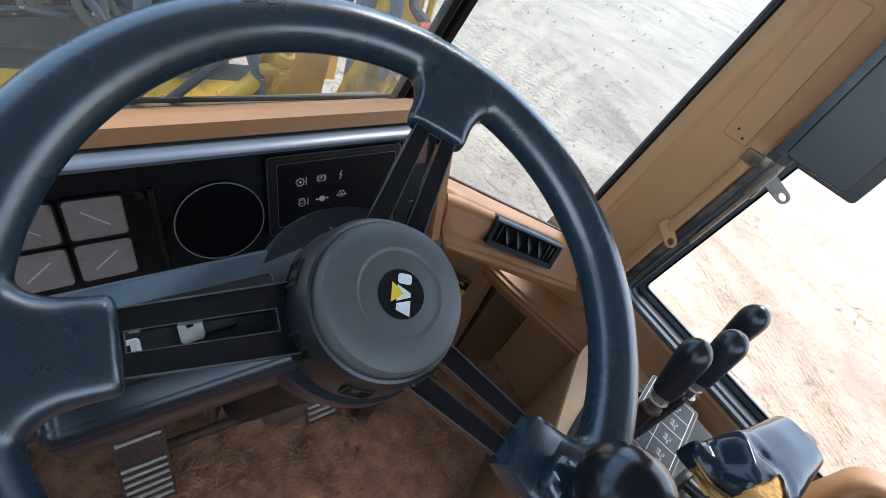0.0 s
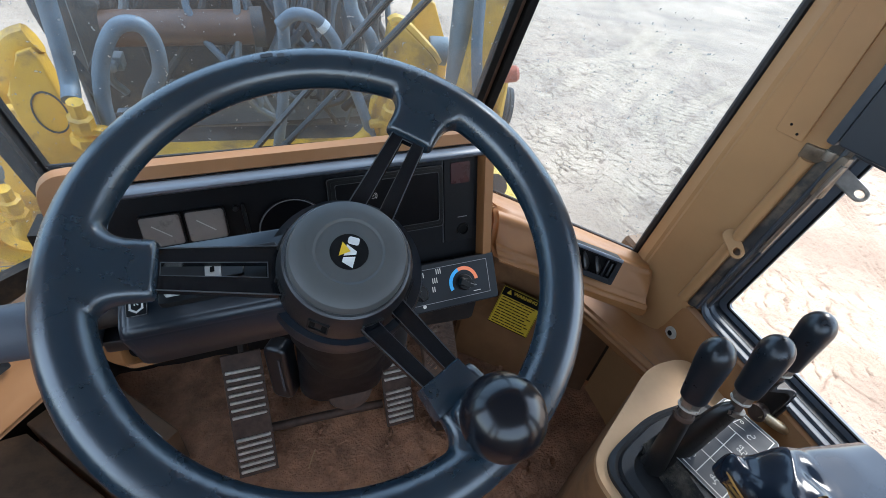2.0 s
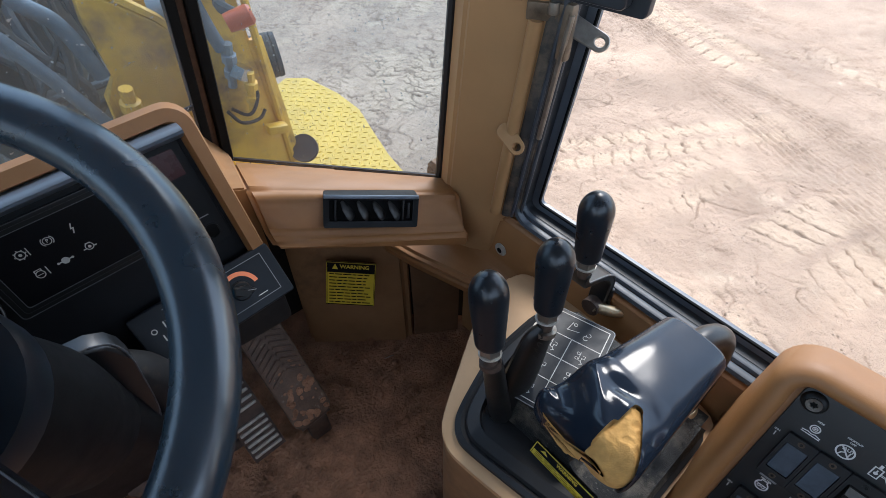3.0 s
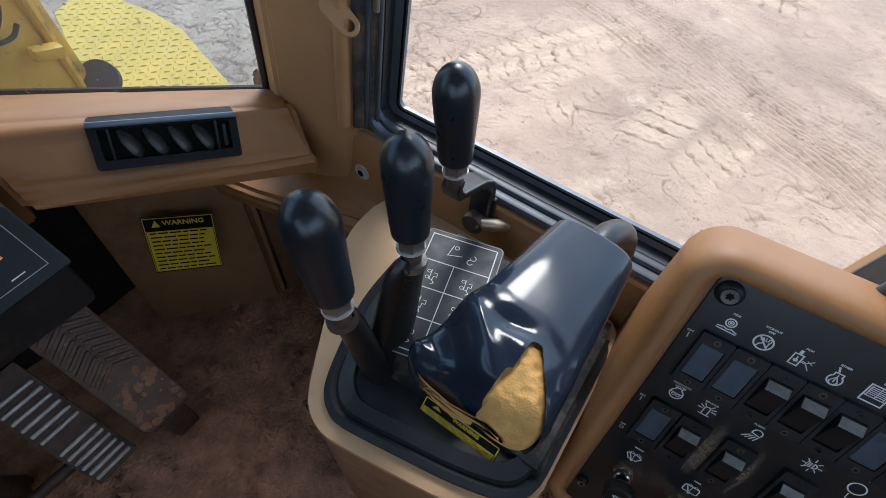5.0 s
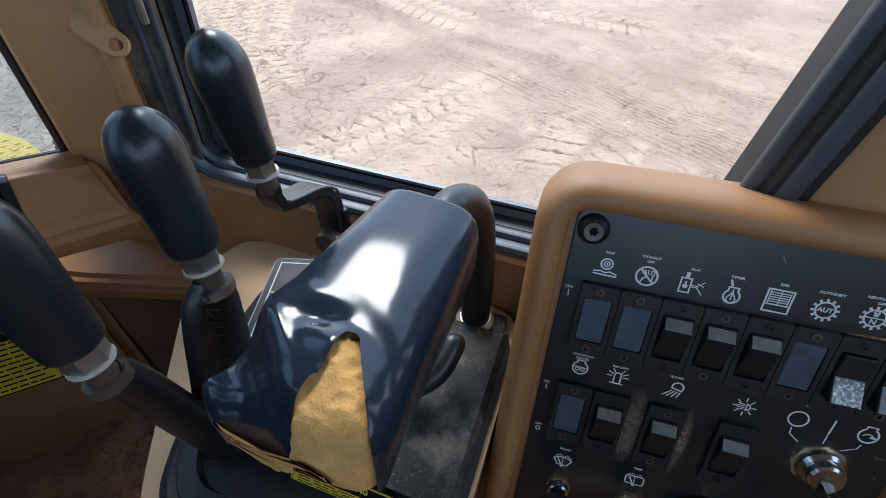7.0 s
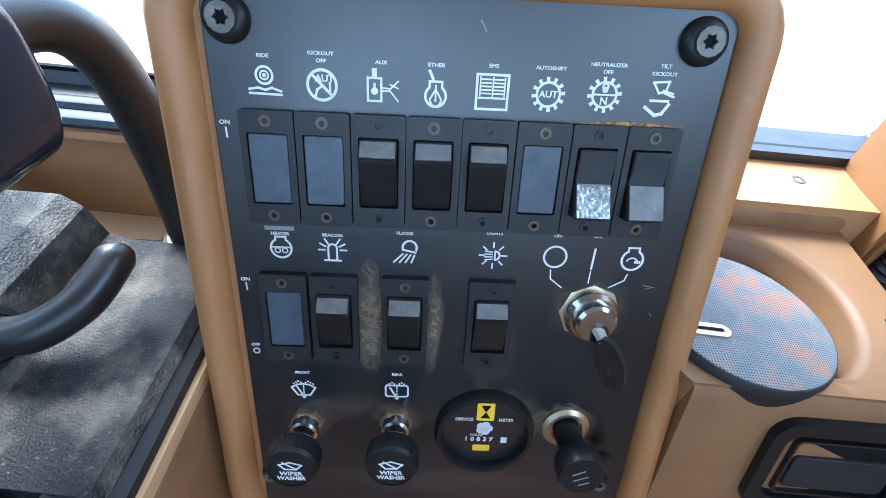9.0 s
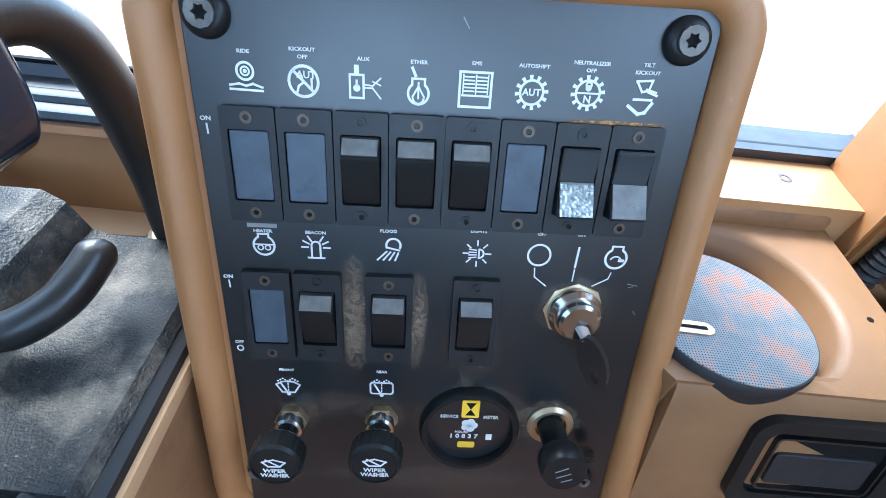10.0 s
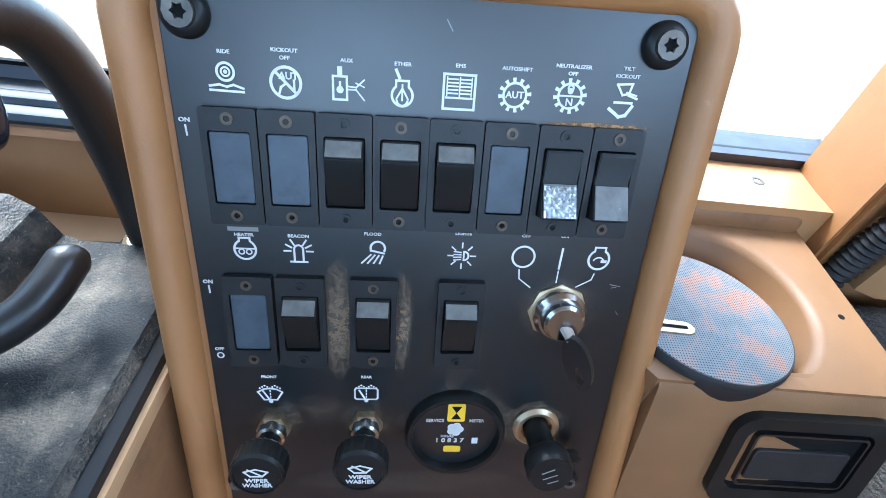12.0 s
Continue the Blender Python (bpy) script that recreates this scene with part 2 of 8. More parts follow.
def glass(name, tint, dusty=0.0, spots=0.0):
    m = bpy.data.materials.new(name)
    m.use_nodes = True
    t = m.node_tree
    t.nodes.remove(t.nodes["Principled BSDF"])
    out = t.nodes["Material Output"]
    clear, gloss, film = t.nodes.new("ShaderNodeBsdfTransparent"), t.nodes.new("ShaderNodeBsdfGlossy"), t.nodes.new("ShaderNodeBsdfDiffuse")
    clear.inputs[0].default_value = (*tint, 1)
    gloss.inputs["Roughness"].default_value = 0.03
    film.inputs[0].default_value = (0.52, 0.53, 0.53, 1)
    edge, a, b = t.nodes.new("ShaderNodeLayerWeight"), t.nodes.new("ShaderNodeMixShader"), t.nodes.new("ShaderNodeMixShader")
    fres = t.nodes.new("ShaderNodeMath")
    fres.operation = "POWER"
    fres.inputs[1].default_value = 4.0
    amt = t.nodes.new("ShaderNodeMath")
    amt.operation = "MULTIPLY_ADD"
    amt.inputs[1].default_value, amt.inputs[2].default_value = 0.5, 0.035
    t.links.new(edge.outputs["Facing"], fres.inputs[0])
    t.links.new(fres.outputs[0], amt.inputs[0])
    co, no, rg = t.nodes.new("ShaderNodeTexCoord"), t.nodes.new("ShaderNodeTexNoise"), t.nodes.new("ShaderNodeMapRange")
    no.inputs["Scale"].default_value, no.inputs["Detail"].default_value = 5.0, 8.0
    rg.inputs[1].default_value, rg.inputs[2].default_value, rg.inputs[3].default_value, rg.inputs[4].default_value = 0.35, 0.75, dusty * 0.3, dusty
    t.links.new(co.outputs["Object"], no.inputs["Vector"])
    t.links.new(no.outputs["Fac"], rg.inputs[0])
    t.links.new(amt.outputs[0], a.inputs[0])
    t.links.new(clear.outputs[0], a.inputs[1])
    t.links.new(gloss.outputs[0], a.inputs[2])
    drop, keep, most = t.nodes.new("ShaderNodeTexNoise"), t.nodes.new("ShaderNodeMapRange"), t.nodes.new("ShaderNodeMath")
    drop.inputs["Scale"].default_value, drop.inputs["Detail"].default_value = 130.0, 2.0
    keep.inputs[1].default_value, keep.inputs[2].default_value, keep.inputs[4].default_value = 0.68, 0.75, spots
    most.operation = "MAXIMUM"
    t.links.new(co.outputs["Object"], drop.inputs["Vector"])
    t.links.new(drop.outputs["Fac"], keep.inputs[0])
    t.links.new(rg.outputs[0], most.inputs[0])
    t.links.new(keep.outputs[0], most.inputs[1])
    t.links.new(most.outputs[0], b.inputs[0])
    t.links.new(a.outputs[0], b.inputs[1])
    t.links.new(film.outputs[0], b.inputs[2])
    t.links.new(b.outputs[0], out.inputs["Surface"])
    return m


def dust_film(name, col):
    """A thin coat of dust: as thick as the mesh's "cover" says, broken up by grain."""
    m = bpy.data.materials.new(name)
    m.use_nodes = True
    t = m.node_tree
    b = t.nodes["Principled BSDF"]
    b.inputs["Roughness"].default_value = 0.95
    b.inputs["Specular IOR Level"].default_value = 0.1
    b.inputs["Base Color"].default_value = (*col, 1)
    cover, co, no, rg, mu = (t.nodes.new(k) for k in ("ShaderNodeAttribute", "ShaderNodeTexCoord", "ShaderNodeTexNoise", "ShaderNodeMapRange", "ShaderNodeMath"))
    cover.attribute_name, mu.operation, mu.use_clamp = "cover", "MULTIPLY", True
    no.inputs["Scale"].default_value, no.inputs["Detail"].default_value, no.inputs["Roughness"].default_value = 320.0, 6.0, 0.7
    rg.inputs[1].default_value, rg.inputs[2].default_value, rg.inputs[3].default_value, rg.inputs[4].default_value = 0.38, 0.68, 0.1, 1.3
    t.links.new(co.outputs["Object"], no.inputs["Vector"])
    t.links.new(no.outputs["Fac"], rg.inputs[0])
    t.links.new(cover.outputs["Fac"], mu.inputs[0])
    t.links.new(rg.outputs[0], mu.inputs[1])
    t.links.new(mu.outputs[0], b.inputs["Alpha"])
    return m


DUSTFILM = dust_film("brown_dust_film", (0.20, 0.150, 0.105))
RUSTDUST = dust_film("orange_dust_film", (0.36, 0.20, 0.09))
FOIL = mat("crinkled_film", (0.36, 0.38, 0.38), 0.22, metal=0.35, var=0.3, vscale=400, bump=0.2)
GLASS_FRONT = glass("windscreen_glass", (0.745, 0.812, 0.85), 0.14, 0.6)
GLASS_SIDE = glass("side_glass", (0.97, 0.96, 0.95), 0.02)


# mesh builders --------------------------------------------------------------------
V = Vector


def join(*bms):
    out = bms[0]
    for b in bms[1:]:
        me = bpy.data.meshes.new("tmp")
        b.to_mesh(me)
        out.from_mesh(me)
        bpy.data.meshes.remove(me)
        b.free()
    return out


def box(c, s, m=None, bevel=0.0, seg=2):
    b = bmesh.new()
    bmesh.ops.create_cube(b, size=1.0)
    for v in b.verts:
        v.co = V((v.co.x * s[0], v.co.y * s[1], v.co.z * s[2]))
    if bevel:
        bmesh.ops.bevel(b, geom=b.edges[:], offset=bevel, segments=seg, profile=0.5, affect="EDGES")
    bmesh.ops.transform(b, matrix=(m or Matrix()) @ Matrix.Translation(c), verts=b.verts)
    return b


def loft(rings, cap=True, closed=True):
    b = bmesh.new()
    vs = [[b.verts.new(p) for p in r] for r in rings]
    n = len(rings[0])
    for r0, r1 in zip(vs, vs[1:]):
        for i in range(n if closed else n - 1):
            j = (i + 1) % n
            b.faces.new((r0[i], r0[j], r1[j], r1[i]))
    if cap and closed:
        b.faces.new(vs[0][::-1])
        b.faces.new(vs[-1])
    bmesh.ops.recalc_face_normals(b, faces=b.faces[:])
    return b


def smooth_path(pts, n=6):
    pts = [V(p) for p in pts]
    if len(pts) < 3:
        return pts
    ext = [2 * pts[0] - pts[1], *pts, 2 * pts[-1] - pts[-2]]
    out = []
    for a, b, c, d in zip(ext, ext[1:], ext[2:], ext[3:]):
        for k in range(n):
            t = k / n
            out.append(0.5 * (2 * b + (c - a) * t + (2 * a - 5 * b + 4 * c - d) * t * t + (3 * b - a - 3 * c + d) * t ** 3))
    return out + [pts[-1]]


def tube(pts, r, seg=10, n=6, flat=1.0, cap=True, up=(0, 0, 1)):
    """A tube along a smoothed path; r: one radius, or one for each point given."""
    path = smooth_path(pts, n)
    m = len(path)
    rad = [r] * m if not isinstance(r, (list, tuple)) else [float(np.interp(i * (len(r) - 1) / (m - 1), range(len(r)), r)) for i in range(m)]
    rings, side = [], None
    for i, p in enumerate(path):
        d = (path[min(i + 1, m - 1)] - path[max(i - 1, 0)]).normalized()
        if side is None:
            u = V(up)
            side = d.cross(u if abs(d.dot(u)) < 0.95 else V((1, 0, 0))).normalized()
        side = (side - d * side.dot(d)).normalized()
        top = side.cross(d)
        rings.append([p + rad[i] * (math.cos(a) * side + flat * math.sin(a) * top) for a in (2 * math.pi * k / seg for k in range(seg))])
    return loft(rings, cap)


def lathe(prof, m=None, seg=28):
    """prof: (radius, height) pairs, turned round the local z axis."""
    rings = [[V((max(r, 1e-5) * math.cos(a), max(r, 1e-5) * math.sin(a), z)) for a in (2 * math.pi * k / seg for k in range(seg))] for r, z in prof]
    b = loft(rings)
    bmesh.ops.transform(b, matrix=m or Matrix(), verts=b.verts)
    return b


def rr(w, h, r, n=4, cx=0.0, cy=0.0):
    out = []
    for sx, sy, a0 in ((1, 1, 0), (-1, 1, 90), (-1, -1, 180), (1, -1, 270)):
        for k in range(n + 1):
            a = radians(a0 + 90 * k / n)
            out.append((cx + sx * (w / 2 - r) + r * math.cos(a), cy + sy * (h / 2 - r) + r * math.sin(a)))
    return out


def fillet(poly, r, n=5):
    """Round the corners of an outline."""
    out = []
    for i, p in enumerate(poly):
        p, a, c = V(p), V(poly[i - 1]), V(poly[(i + 1) % len(poly)])
        ra, rc = min(r, (a - p).length * 0.45), min(r, (c - p).length * 0.45)
        s, e = p + (a - p).normalized() * ra, p + (c - p).normalized() * rc
        for k in range(n + 1):
            t = k / n
            q = s * (1 - t) ** 2 + p * 2 * t * (1 - t) + e * t * t
            out.append((q.x, q.y))
    return out


def prism(poly, z0, z1, m=None, bevel=0.0, seg=2):
    b = bmesh.new()
    lo = [b.verts.new((x, y, z0)) for x, y in poly]
    hi = [b.verts.new((x, y, z1)) for x, y in poly]
    b.faces.new(lo[::-1])
    top = b.faces.new(hi)
    for i in range(len(poly)):
        j = (i + 1) % len(poly)
        b.faces.new((lo[i], lo[j], hi[j], hi[i]))
    if bevel:
        bmesh.ops.bevel(b, geom=list(top.edges), offset=bevel, segments=seg, profile=0.5, affect="EDGES")
    bmesh.ops.recalc_face_normals(b, faces=b.faces[:])
    bmesh.ops.transform(b, matrix=m or Matrix(), verts=b.verts)
    return b


def ringplate(outer, inner, z0, z1, m=None, lift=0.0):
    """A frame: outer and inner outlines with the same number of points. lift raises the inner edge."""
    rings = [[V((x, y, z0)) for x, y in outer], [V((x, y, z1)) for x, y in outer], [V((x, y, z1 + lift)) for x, y in inner], [V((x, y, z0)) for x, y in inner]]
    b = loft(rings + [rings[0]], cap=False)
    bmesh.ops.remove_doubles(b, verts=b.verts, dist=1e-7)
    bmesh.ops.recalc_face_normals(b, faces=b.faces[:])
    bmesh.ops.transform(b, matrix=m or Matrix(), verts=b.verts)
    return b


def words(text, size, m, depth=0.0002, align="CENTER", stretch=1.0):
    c = bpy.data.curves.new("words", "FONT")
    c.body, c.size, c.align_x, c.align_y, c.extrude = text, size, align, "CENTER", depth
    c.resolution_u, c.offset = 2, size * 0.022
    ob = bpy.data.objects.new("words", c)
    scene.collection.objects.link(ob)
    dg = bpy.context.evaluated_depsgraph_get()
    me = bpy.data.meshes.new_from_object(ob.evaluated_get(dg))
    b = bmesh.new()
    b.from_mesh(me)
    bmesh.ops.transform(b, matrix=m @ Matrix.Diagonal((stretch, 1, 1, 1)), verts=b.verts)
    bpy.data.meshes.remove(me)
    bpy.data.objects.remove(ob)
    bpy.data.curves.remove(c)
    return b


def stroke(pts, w, m, closed=False, h=0.0003):
    """A flat printed line of width w."""
    pts = [V((x, y)) for x, y in pts]
    n = len(pts)
    b = bmesh.new()
    for i in range(n if closed else n - 1):
        p, q = pts[i], pts[(i + 1) % n]
        d = (q - p).normalized() * (w / 2)
        s = V((-d.y, d.x))
        cs = [p - d - s, q + d - s, q + d + s, p - d + s]
        top = [b.verts.new((c.x, c.y, h + 0.00001 * i)) for c in cs]
        b.faces.new(top)
    bmesh.ops.transform(b, matrix=m, verts=b.verts)
    return b


def dot(x, y, r, m, h=0.0003, seg=14):
    b = bmesh.new()
    b.faces.new([b.verts.new((x + r * math.cos(a), y + r * math.sin(a), h)) for a in (2 * math.pi * k / seg for k in range(seg))])
    bmesh.ops.transform(b, matrix=m, verts=b.verts)
    return b


def hoop(x, y, r, w, m, a0=0, a1=360, seg=24, h=0.0003):
    pts = [(x + r * math.cos(radians(a0 + (a1 - a0) * k / seg)), y + r * math.sin(radians(a0 + (a1 - a0) * k / seg))) for k in range(seg + 1)]
    b = bmesh.new()
    ins = [b.verts.new((x + (px - x) * (1 - w / 2 / r), y + (py - y) * (1 - w / 2 / r), h)) for px, py in pts]
    outs = [b.verts.new((x + (px - x) * (1 + w / 2 / r), y + (py - y) * (1 + w / 2 / r), h)) for px, py in pts]
    for i in range(seg):
        b.faces.new((ins[i], outs[i], outs[i + 1], ins[i + 1]))
    bmesh.ops.transform(b, matrix=m, verts=b.verts)
    return b


def mesh_of(name, b, material, angle=38):
    me = bpy.data.meshes.new(name)
    b.to_mesh(me)
    b.free()
    me.materials.append(material)
    me.polygons.foreach_set("use_smooth", [True] * len(me.polygons))
    me.set_sharp_from_angle(angle=radians(angle))
    flat = [e for p in me.polygons if p.loop_total > 6 for e in p.edge_keys]
    if flat:
        keys = {tuple(e.vertices): e.index for e in me.edges}
        for k in flat:
            me.edges[keys[k] if k in keys else keys[k[::-1]]].use_edge_sharp = True
    return me


def part(name, b, material, parent, label="", angle=38):
    ob = new(name, mesh_of(name, b, material, angle))
    ob.parent = parent
    ob.matrix_parent_inverse = (parent.matrix_basis.inverted() if parent.parent is None else Matrix())
    return tagged(ob, label)


def piece(name, b, material, label, category, group="", kind="", angle=38):
    return tagged(new(name, mesh_of(name, b, material, angle)), label, category, group, kind)


def thing(name, at, label, category, group="", kind=""):
    ob = new(name)
    ob.empty_display_size = 0.02
    ob.matrix_basis = Matrix.Translation(at)
    return tagged(ob, label, category, group, kind)


def axes(o, x, y):
    """A pose with its origin at o, x along x and y as near y as may be."""
    x = V(x).normalized()
    z = x.cross(V(y)).normalized()
    y = z.cross(x)
    m = Matrix((x, y, z)).transposed().to_4x4()
    m.translation = V(o)
    return m


# the yard outside ------------------------------------------------------------------
GROUND_Z = -1.45


def ground_material():
    """Pale dry crust over browner soil, with crumbs; the tyre prints are in the mesh, their groove shade in the colour.
    """
    m = mat("yard_clay", (0.515, 0.352, 0.240), 0.92, var=0.24, vscale=0.7, grain=85, bump=1.0, depth=0.010,
            dirt=(0.385, 0.250, 0.165), amount=0.42, dscale=2.6, wear=(0.64, 0.465, 0.320), wscale=3.0, wamount=0.34)
    t = m.node_tree
    b, co = t.nodes["Principled BSDF"], t.nodes["Texture Coordinate"]
    first = b.inputs["Normal"].links[0].from_node
    base = b.inputs["Base Color"].links[0].from_socket
    # clay pressed pale and smooth by the tyres
    press, some = t.nodes.new("ShaderNodeAttribute"), t.nodes.new("ShaderNodeMath")
    press.attribute_name, some.operation = "packed", "MULTIPLY"
    some.inputs[1].default_value = 0.55
    pale = t.nodes.new("ShaderNodeMix")
    pale.data_type = "RGBA"
    pale.inputs[7].default_value = (0.72, 0.515, 0.340, 1)
    t.links.new(press.outputs["Fac"], some.inputs[0])
    t.links.new(some.outputs[0], pale.inputs[0])
    t.links.new(base, pale.inputs[6])
    base = pale.outputs[2]
    # brown for the shade in grooves and cracks, and for the bare damp patches
    shade_attr, share, brown = t.nodes.new("ShaderNodeAttribute"), t.nodes.new("ShaderNodeMath"), t.nodes.new("ShaderNodeMix")
    shade_attr.attribute_name, share.operation, brown.data_type = "shade_damp", "MULTIPLY", "RGBA"
    share.inputs[1].default_value = 0.9
    brown.inputs[7].default_value = (0.195, 0.122, 0.078, 1)
    t.links.new(shade_attr.outputs["Fac"], share.inputs[0])
    t.links.new(share.outputs[0], brown.inputs[0])
    t.links.new(base, brown.inputs[6])
    base = brown.outputs[2]
    # small stones and crumbs, scattered in patches
    cell, near, patch, often, both = (t.nodes.new(k) for k in ("ShaderNodeTexVoronoi", "ShaderNodeMapRange", "ShaderNodeTexNoise", "ShaderNodeMapRange", "ShaderNodeMath"))
    cell.inputs["Scale"].default_value = 26.0
    near.inputs[1].default_value, near.inputs[2].default_value, near.inputs[3].default_value, near.inputs[4].default_value = 0.10, 0.26, 1.0, 0.0
    patch.inputs["Scale"].default_value, patch.inputs["Detail"].default_value = 4.0, 6.0
    often.inputs[1].default_value, often.inputs[2].default_value = 0.52, 0.62
    both.operation = "MULTIPLY"
    tint = t.nodes.new("ShaderNodeMix")
    tint.data_type = "RGBA"
    tint.inputs[7].default_value = (0.235, 0.155, 0.105, 1)
    clod, rough = t.nodes.new("ShaderNodeBump"), t.nodes.new("ShaderNodeBump")
    clod.inputs["Strength"].default_value, clod.inputs["Distance"].default_value = 0.7, 0.012
    lump = t.nodes.new("ShaderNodeTexNoise")
    lump.inputs["Scale"].default_value, lump.inputs["Detail"].default_value, lump.inputs["Roughness"].default_value = 17.0, 8.0, 0.7
    rough.inputs["Strength"].default_value, rough.inputs["Distance"].default_value = 0.8, 0.045
    for a, c in ((co.outputs["Object"], cell.inputs["Vector"]), (co.outputs["Object"], patch.inputs["Vector"]), (co.outputs["Object"], lump.inputs["Vector"]), (cell.outputs["Distance"], near.inputs[0]),
                 (patch.outputs["Fac"], often.inputs[0]), (near.outputs[0], both.inputs[0]), (often.outputs[0], both.inputs[1]), (both.outputs[0], tint.inputs[0]), (base, tint.inputs[6]),
                 (tint.outputs[2], b.inputs["Base Color"]), (both.outputs[0], clod.inputs["Height"]), (first.outputs[0], clod.inputs["Normal"]), (lump.outputs["Fac"], rough.inputs["Height"]),
                 (clod.outputs[0], rough.inputs["Normal"]), (rough.outputs[0], b.inputs["Normal"])):
        t.links.new(a, c)
    return m


def ground():
    near_x = np.concatenate([np.arange(0.4, 4.9, 0.0088), np.arange(4.9, 8.2, 0.019)])
    near_y = np.concatenate([np.arange(-3.2, -2.0, 0.02), np.arange(-2.0, 4.6, 0.0092), np.arange(4.6, 8.8, 0.019)])
    grow = np.array([0.3, 1, 2, 4, 8, 16, 32, 64, 128, 300])
    xs = np.concatenate([0.2 - grow[::-1], near_x, near_x[-1] + grow])
    ys = np.concatenate([-3.6 - grow[::-1], near_y, near_y[-1] + grow])
    gx, gy = np.meshgrid(xs, ys)
    z = np.zeros_like(gx)

    def lattice(freq, seed, octaves=3):
        """Smooth value noise over the plane, about -1 to 1."""
        out, amp, total = np.zeros_like(gx), 1.0, 0.0
        for o in range(octaves):
            g = np.random.default_rng(seed + o).uniform(-1, 1, (257, 257))
            g[256], g[:, 256] = g[0], g[:, 0]
            u, v = (gx * freq * 0.98 + gy * freq * 0.21 + 31.7 * o) % 256, (gy * freq * 0.98 - gx * freq * 0.21 + 17.3 * o) % 256
            a, c = u.astype(int), v.astype(int)
            fu, fv = u - a, v - c
            fu, fv = fu * fu * (3 - 2 * fu), fv * fv * (3 - 2 * fv)
            out += amp * ((g[c, a] * (1 - fu) + g[c, a + 1] * fu) * (1 - fv) + (g[c + 1, a] * (1 - fu) + g[c + 1, a + 1] * fu) * fv)
            total, amp, freq = total + amp, amp * 0.55, freq * 2.1
        return out / total * 1.7

    z += 0.05 * lattice(0.5, 1) + 0.012 * lattice(2.2, 5)
    bend, bend2, crumble, lumps = lattice(1.0, 11), lattice(4.5, 21), lattice(26, 31, 2), lattice(11, 41)
    z += 0.0035 * crumble + 0.009 * np.maximum(lumps, 0) ** 1.5 * (bend > -0.3) - 0.006 * np.abs(lattice(7, 51)) ** 0.7
    packed, shade_damp = np.zeros_like(gx), np.zeros_like(gx)
    breakup = np.clip(0.55 + 0.9 * lattice(3.0, 61), 0, 1)
    # tyre prints: origin, heading, length behind and ahead, width, pitch of the lugs; later ones lie over earlier ones
    tracks = ((4.2, 2.9, 58, 0.3, 9, 0.55, 0.20), (2.2, 3.2, 35, 0.6, 9, 0.6, 0.21), (3.2, 4.6, 28, 2, 9, 0.6, 0.21), (4.6, 5.4, 40, 2, 9, 0.6, 0.20), (1.6, 5.5, 12, 2, 9, 0.55, 0.20), (2.6, 2.5, 30, 0.4, 9, 0.55, 0.18),
              (3.4, 3.3, 41, 0.5, 9, 0.55, 0.19), (5.2, 3.6, 33, 0.6, 9, 0.6, 0.20), (6.2, 1.6, 70, 2.5, 3, 0.6, 0.22), (6.6, -1.8, 84, 2, 3, 0.6, 0.22), (3.3, 1.55, -32, 0.5, 2.2, 0.42, 0.20), (2.7, 0.95, -15, 0.8, 1.2, 0.46, 0.17),
              (3.05, -0.15, -18, 0.7, 1.3, 0.85, 0.24), (3.3, -1.25, -26, 0.8, 1.3, 0.6, 0.22))
    for ox, oy, deg, back, ahead, wide, pitch in tracks:
        d = (math.cos(radians(deg)), math.sin(radians(deg)))
        s = (gx - ox) * d[0] + (gy - oy) * d[1]
        c = -(gx - ox) * d[1] + (gy - oy) * d[0] + 0.12 * np.sin(s * 0.7 + ox)
        edge = np.abs(c) + 0.012 * bend2
        inside = 1 / (1 + np.exp(np.clip((edge - wide / 2) * 90, -50, 50)))
        worn = 1 / (1 + np.exp(np.clip(-6.0 * (0.02 + 1.1 * np.sin(1.1 * s + 2.2 * ox) * np.sin(0.6 * s + oy) + 0.9 * bend), -50, 50)))
        worn *= 1 / (1 + np.exp(np.clip(-7 * (s + back + 0.3 * bend), -50, 50))) / (1 + np.exp(np.clip(7 * (s - ahead + 0.3 * bend), -50, 50)))
        wob = 0.022 * bend2 + 0.02 * bend
        # two staggered rows of lugs either side of the middle, slanted outwards, and a line of blocks between
        half = np.where(c > 0, 0.0, 0.42 * pitch)
        zig = 0.035 * np.abs((np.abs(c) / 0.085) % 1.0 - 0.5)
        phase = ((s + wob + half + zig + 0.35 * np.abs(c)) / (0.85 * pitch)) % 1.0
        lug = 1 / (1 + np.exp(np.clip(-90 * (0.050 + 0.055 * lumps - np.abs(phase - 0.5)), -50, 50)))
        band = 1 / (1 + np.exp(np.clip(-80 * (np.abs(c) - 0.045 + 0.01 * bend2), -50, 50)))
        gap = 1 / (1 + np.exp(np.clip(-70 * (np.abs(np.abs(c) - wide * 0.29) - 0.012), -50, 50)))
        mark = inside * worn
        packed = np.maximum(packed * (1 - 0.6 * mark), mark * (1 - lug * band * gap) * band)
        # shade of the lug grooves goes into the colour, broken up at random
        shade_damp = np.maximum(shade_damp * (1 - 0.5 * mark), mark * lug * band * gap * breakup)
        z = z * (1 - 0.6 * mark) + mark * (-0.018 * lug * band * gap + 0.003 * crumble)
        z += 0.004 * worn * np.exp(-((edge - wide / 2 - 0.045) / 0.04) ** 2) * (1 + 0.5 * bend2)
